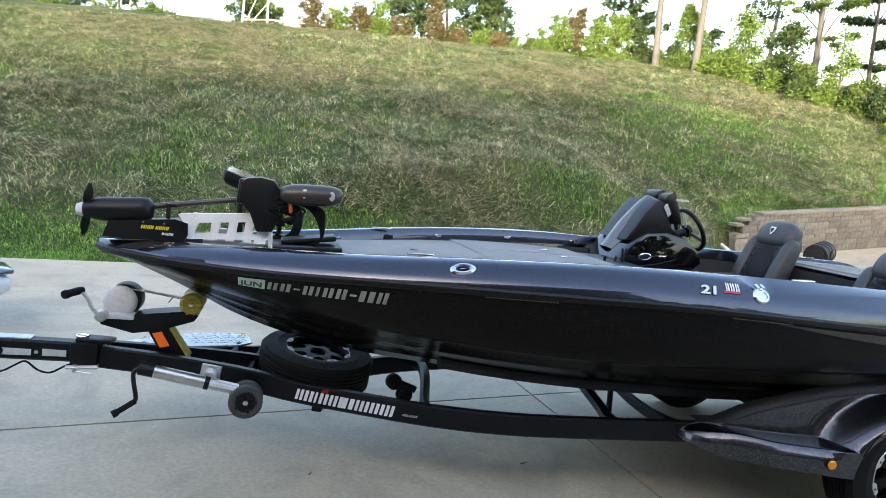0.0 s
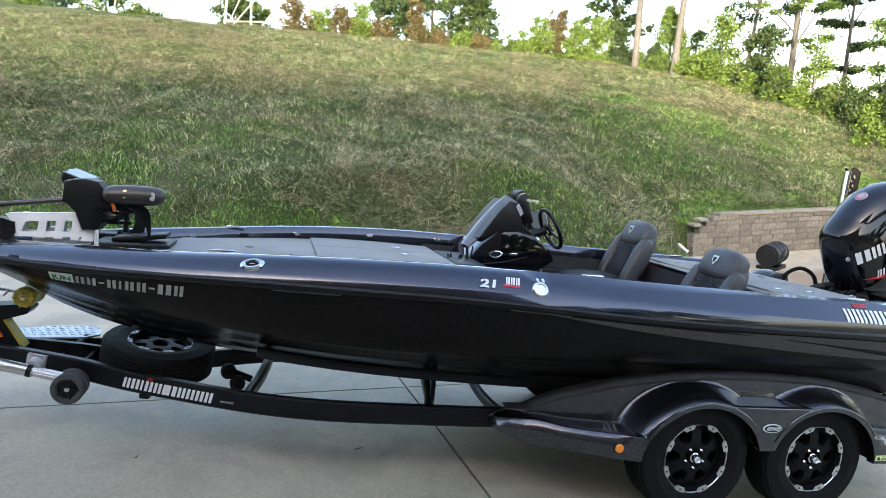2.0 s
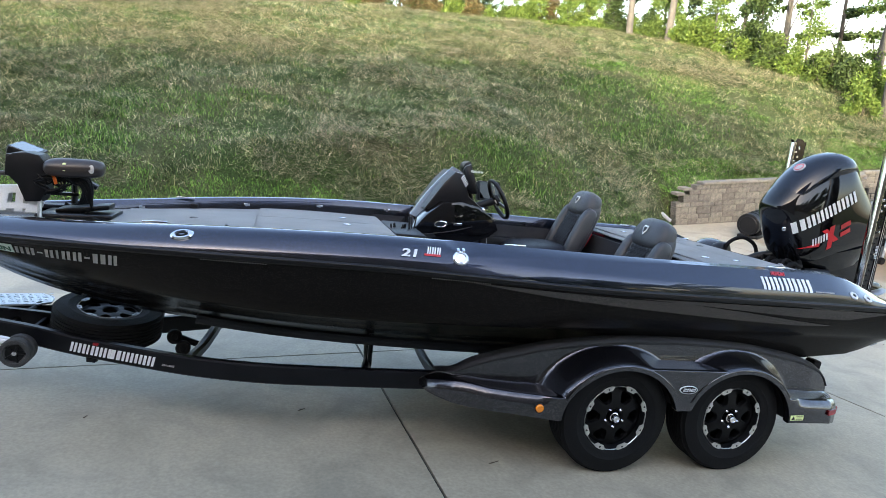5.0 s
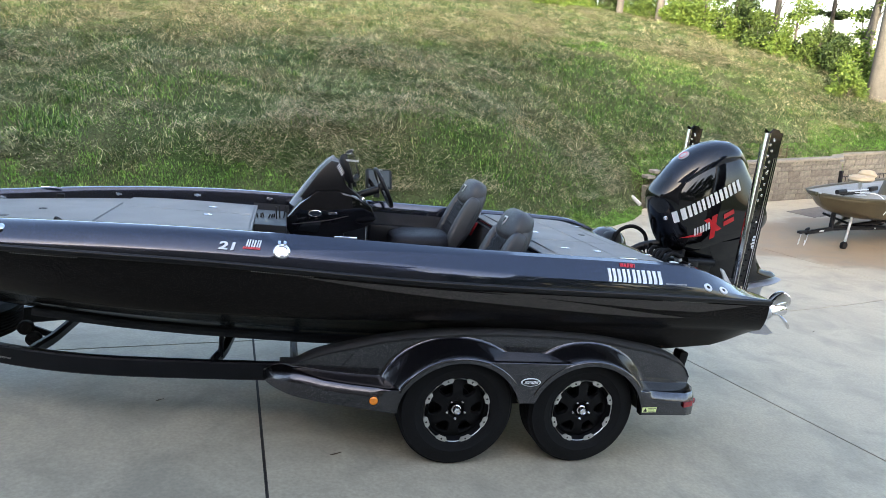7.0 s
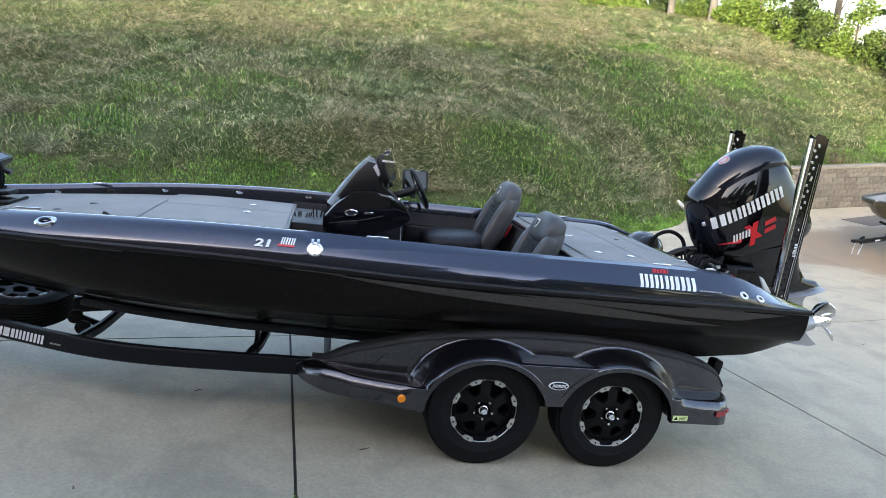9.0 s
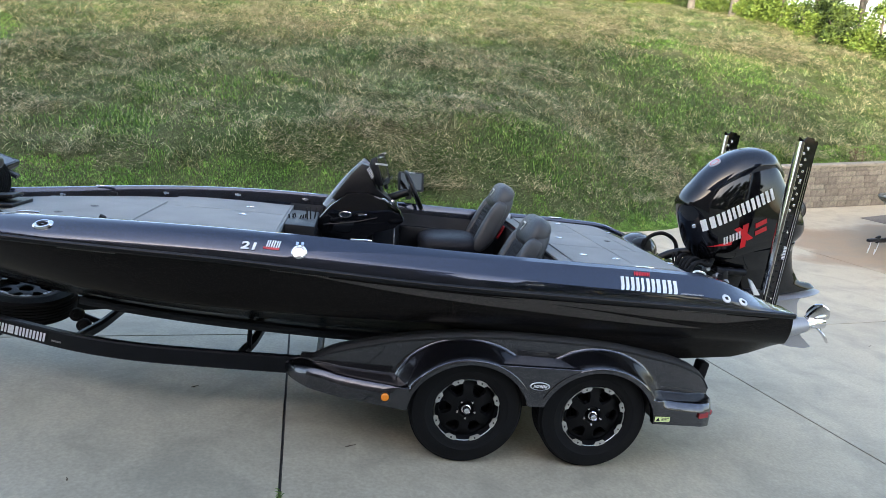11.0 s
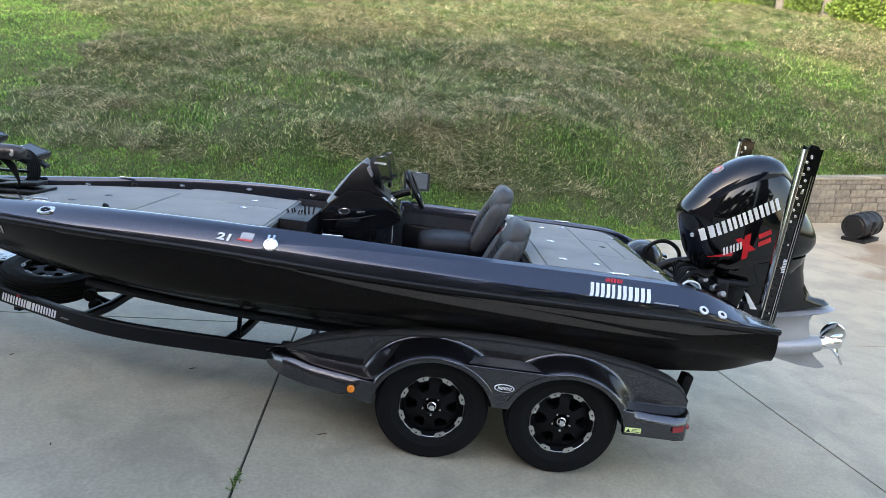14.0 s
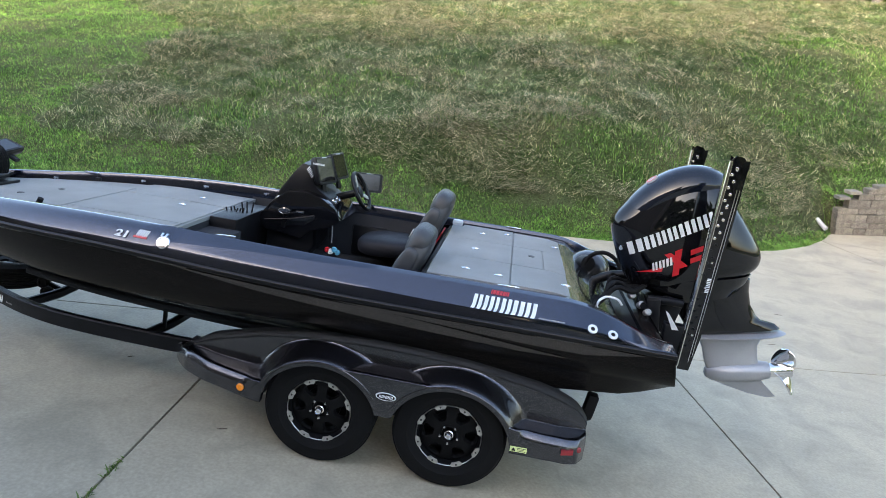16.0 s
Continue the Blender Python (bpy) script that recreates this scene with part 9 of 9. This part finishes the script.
cyl(bm, (-0.50, 0.05, 1.27), (-0.28, 0.03, 1.275), 0.05, 14); box(bm, (0.42, -0.06, 1.29), (0.22, 0.10, 0.09), (0, -6, 0), 0.02); box(bm, (-0.1, 0.05, 1.22), (0.5, 0.10, 0.06), (0, 0, 0), 0.01)
part("trolling_motor", bm, M["black_plastic"], jon, "black trolling motor on the bow")
bm = B()
tube(bm, curve_pts([(-0.10, -0.05, 1.25), (0.15, -0.35, 1.24), (0.12, -0.62, 1.05), (0.02, -0.62, 0.88)], 6), 0.008, 6)
part("bow_rope", bm, M["white"], jon, "pale rope over the bow")
trl = thing("boat_trailer", (0, 0.25, 0.0), "black single-beam trailer with a swivel jack under the aluminium boat", "trailer", frame_of=FAR)
bm = B()
bar(bm, [(-0.95, 0.25, 0.42), (0.2, 0.25, 0.43), (4.4, 0.25, 0.44)], 0.08, 0.09)
beam = part("beam", bm, M["black_frame"], trl, "black main beam")
bm = B()
box(bm, (-1.06, 0.25, 0.45), (0.24, 0.09, 0.06), (0, 0, 0), 0.015); box(bm, (-0.93, 0.25, 0.49), (0.10, 0.05, 0.05), (0, -20, 0), 0.01)
part("coupler", bm, M["black_frame"], trl)
bm = B()
for k in range(2):
    tube(bm, curve_pts([(-0.95 - 0.08 * k, 0.20 + 0.1 * k, 0.40), (-1.0 - 0.06 * k, 0.2 + 0.1 * k, 0.24), (-1.04 - 0.05 * k, 0.2 + 0.1 * k, 0.17), (-1.02 - 0.05 * k, 0.2 + 0.1 * k, 0.28)], 4), 0.008, 6)
part("safety_chain", bm, M["zinc"], trl, "hanging safety chains")
bm = B()
plate(bm, [(-0.62, 0.206, 0.405), (-0.48, 0.206, 0.405), (-0.48, 0.206, 0.44), (-0.62, 0.206, 0.44)], (0, -1, 0), 0.003)
part("label", bm, M["label_white"], trl)
bm = B()
bar(bm, [(-0.22, 0.25, 0.45), (-0.20, 0.25, 0.86)], 0.09, 0.07, (1, 0, 0)); box(bm, (-0.20, 0.25, 0.88), (0.30, 0.10, 0.05), (0, -5, 0), 0.01)
part("winch_post", bm, M["black_frame"], trl)
bm = B()
lathe(bm, (-0.22, 0.16, 0.95), (0, 1, 0), [(0.001, 0), (0.075, 0.0), (0.075, 0.14), (0.001, 0.14)], 18); cyl(bm, (-0.05, 0.18, 0.95), (-0.05, 0.32, 0.95), 0.05, 14)
part("winch", bm, M["black_plastic"], trl)
bm = B()
cyl(bm, (0.02, 0.06, 0.16), (0.12, 0.06, 0.78), 0.026, 14)
jk = part("swivel_jack", bm, M["zinc"], trl, "bright swivel jack")
bm = B()
lathe(bm, (0.0, 0.06, 0.085), (0, 1, 0), [(0.001, -0.035), (0.075, -0.035), (0.085, -0.02), (0.085, 0.02), (0.075, 0.035), (0.001, 0.035)], 24)
part("jack_wheel", bm, M["rubber"], trl)
bm = B()
bar(bm, [(-0.05, 0.06, 0.13), (0.03, 0.06, 0.17)], 0.05, 0.02)
part("jack_fork", bm, M["zinc"], trl)
for x in (0.45, 1.6, 2.6):
    bm = B()
    bar(bm, [(x, -0.45, 0.56), (x, 0.25, 0.44), (x, 0.95, 0.56)], 0.05, 0.05, (1, 0, 0))
    part("cross_member", bm, M["black_frame"], trl)
for s in (-1, 1):
    bm = B()
    bar(bm, [(0.6, 0.25 + s * 0.45, 0.585), (4.3, 0.25 + s * 0.45, 0.575)], 0.09, 0.045)
    part("bunk", bm, M["carpet_dark"], trl)
    bm = B()
    bar(bm, [(-0.15, 0.25 + s * 0.02, 0.43), (0.9, 0.25 + s * 0.5, 0.45), (4.4, 0.25 + s * 0.6, 0.45)], 0.06, 0.08)
    part("frame_rail", bm, M["black_frame"], trl)
    bm = B()
    c = (2.9, 0.25 + s * 0.98, 0.30)
    lathe(bm, c, (0, -s, 0), [(0.16, -0.08), (0.27, -0.09), (0.30, -0.06), (0.30, 0.06), (0.27, 0.09), (0.17, 0.085), (0.15, 0.05), (0.001, 0.05)], 30)
    part("wheel", bm, M["rubber"], trl)
bm = B()
block_word(lambda u, v: ((0.55 + u, 0.25 - 0.372 - 0.02 * u, 0.43 + v), (0, -1, 0)), "##i#n#", bm, 0.05, 0.2, 0.14, 0.03)
part("maker_bars", bm, M["white"], trl)

# ---- white hull with a dark blue top, just inside the edge of the first view ----
craft = thing("small_boat", (-6.35, 3.35, 0.0), "small white boat with a dark blue top on the concrete", "boat", frame_of=BOAT)
bm = B()
rings = []
for k, x in enumerate(np.linspace(0, 1, 12)):
    r = math.sqrt(max(1 - x ** 3, 0.0)) if x < 1 else 0.02
    rings.append([bm.verts.new((-7.27 + 1.82 * x, 3.35 + 0.62 * max(r, 0.02) * math.cos(a), 0.34 + (0.24 if math.sin(a) < 0 else 0.16) * max(r, 0.05) ** 0.5 * math.sin(a) + 0.05 * x)) for a in np.linspace(0, 2 * math.pi, 25)[:-1]])
skin(bm, rings)
part("hull", bm, M["white"], craft, "white rounded hull", smooth=60)
bm = B()
rings = []
for k, x in enumerate(np.linspace(0, 1, 12)):
    r = math.sqrt(max(1 - x ** 3, 0.0)) if x < 1 else 0.02
    rings.append([bm.verts.new((-7.27 + 1.84 * x, 3.35 + 0.635 * max(r, 0.02) * math.cos(a), 0.44 + 0.05 * x + 0.07 * max(r, 0.05) ** 0.5 * math.sin(a))) for a in np.linspace(0, 2 * math.pi, 25)[:-1]])
skin(bm, rings)
part("top", bm, M["gel_blue"], craft, "dark blue top moulding", smooth=60)
bm = B()
for y in (3.1, 3.6):
    bar(bm, [(-7.5, y, 0.06), (-6.1, y, 0.06)], 0.09, 0.12)
part("chock", bm, M["carpet_dark"], craft)

# ---- weeds in the joint, twigs and leaves on the concrete ----
M["weed"] = leaf_material("weed_leaf", (0.05, 0.10, 0.018), (0.15, 0.22, 0.05))
rs = np.random.RandomState(9)
for k, yy in enumerate((-0.42, -0.72, -0.50, -1.05, -1.35)):
    wx = a_x(3, yy)
    n = 26 if k < 2 else 12
    px_ = wx + rs.normal(0, 0.012, n); py_ = yy + rs.normal(0, 0.035, n)
    ob = blades("weed", px_, py_, np.array([float(drive_z(a, b)) for a, b in zip(px_, py_)]) - 0.004, 0.02 + 0.05 * rs.rand(n), 0.006 + 0.006 * rs.rand(n), 0.3 + 0.9 * rs.rand(n), rs.uniform(0, 6.28, n), M["weed"], "small green weed growing in the concrete joint")
    ob["category"] = "weed"
    del ob["kind"]
    ob["group"] = "weeds in the joint"
M["twig"] = material("dry_twig", (0.10, 0.07, 0.045), 0.9, 0, 0.3, 20, 90)
for k, (bx, by, ln, an) in enumerate(((-1.82, 0.92, 0.05, 0.3), (-0.69, 0.17, 0.07, 0.2), (-3.11, 0.79, 0.03, 1.0), (-2.2, -0.3, 0.03, 2.0), (4.4, 4.2, 0.12, 0.2), (4.2, 4.6, 0.08, 1.2), (5.6, 3.0, 0.06, 0.5), (0.2, -0.7, 0.03, 0.4), (-0.2, -0.9, 0.02, 1.3), (2.3, -0.6, 0.03, 2.2), (5.0, 5.6, 0.10, -0.3), (-4.9, 2.9, 0.03, 0.5), (-4.4, 3.3, 0.02, 0.2), (3.9, 3.6, 0.05, 0.9))):
    p = BOAT @ Vector((bx, by, 0))
    bm = B()
    z = float(drive_z(p.x, p.y)) + 0.004
    d = Vector((math.cos(an), math.sin(an), 0)) * ln / 2
    q = Vector((p.x, p.y, z))
    tube(bm, [q - d + Vector((0, 0, -0.002)), q + Vector((0.006, -0.004, 0.003)), q + d], 0.0045, 5, True, 0.002)
    whole("twig", bm, M["twig"], "small dry twig lying on the concrete", "twig", "twigs on the drive", origin=tuple(q))
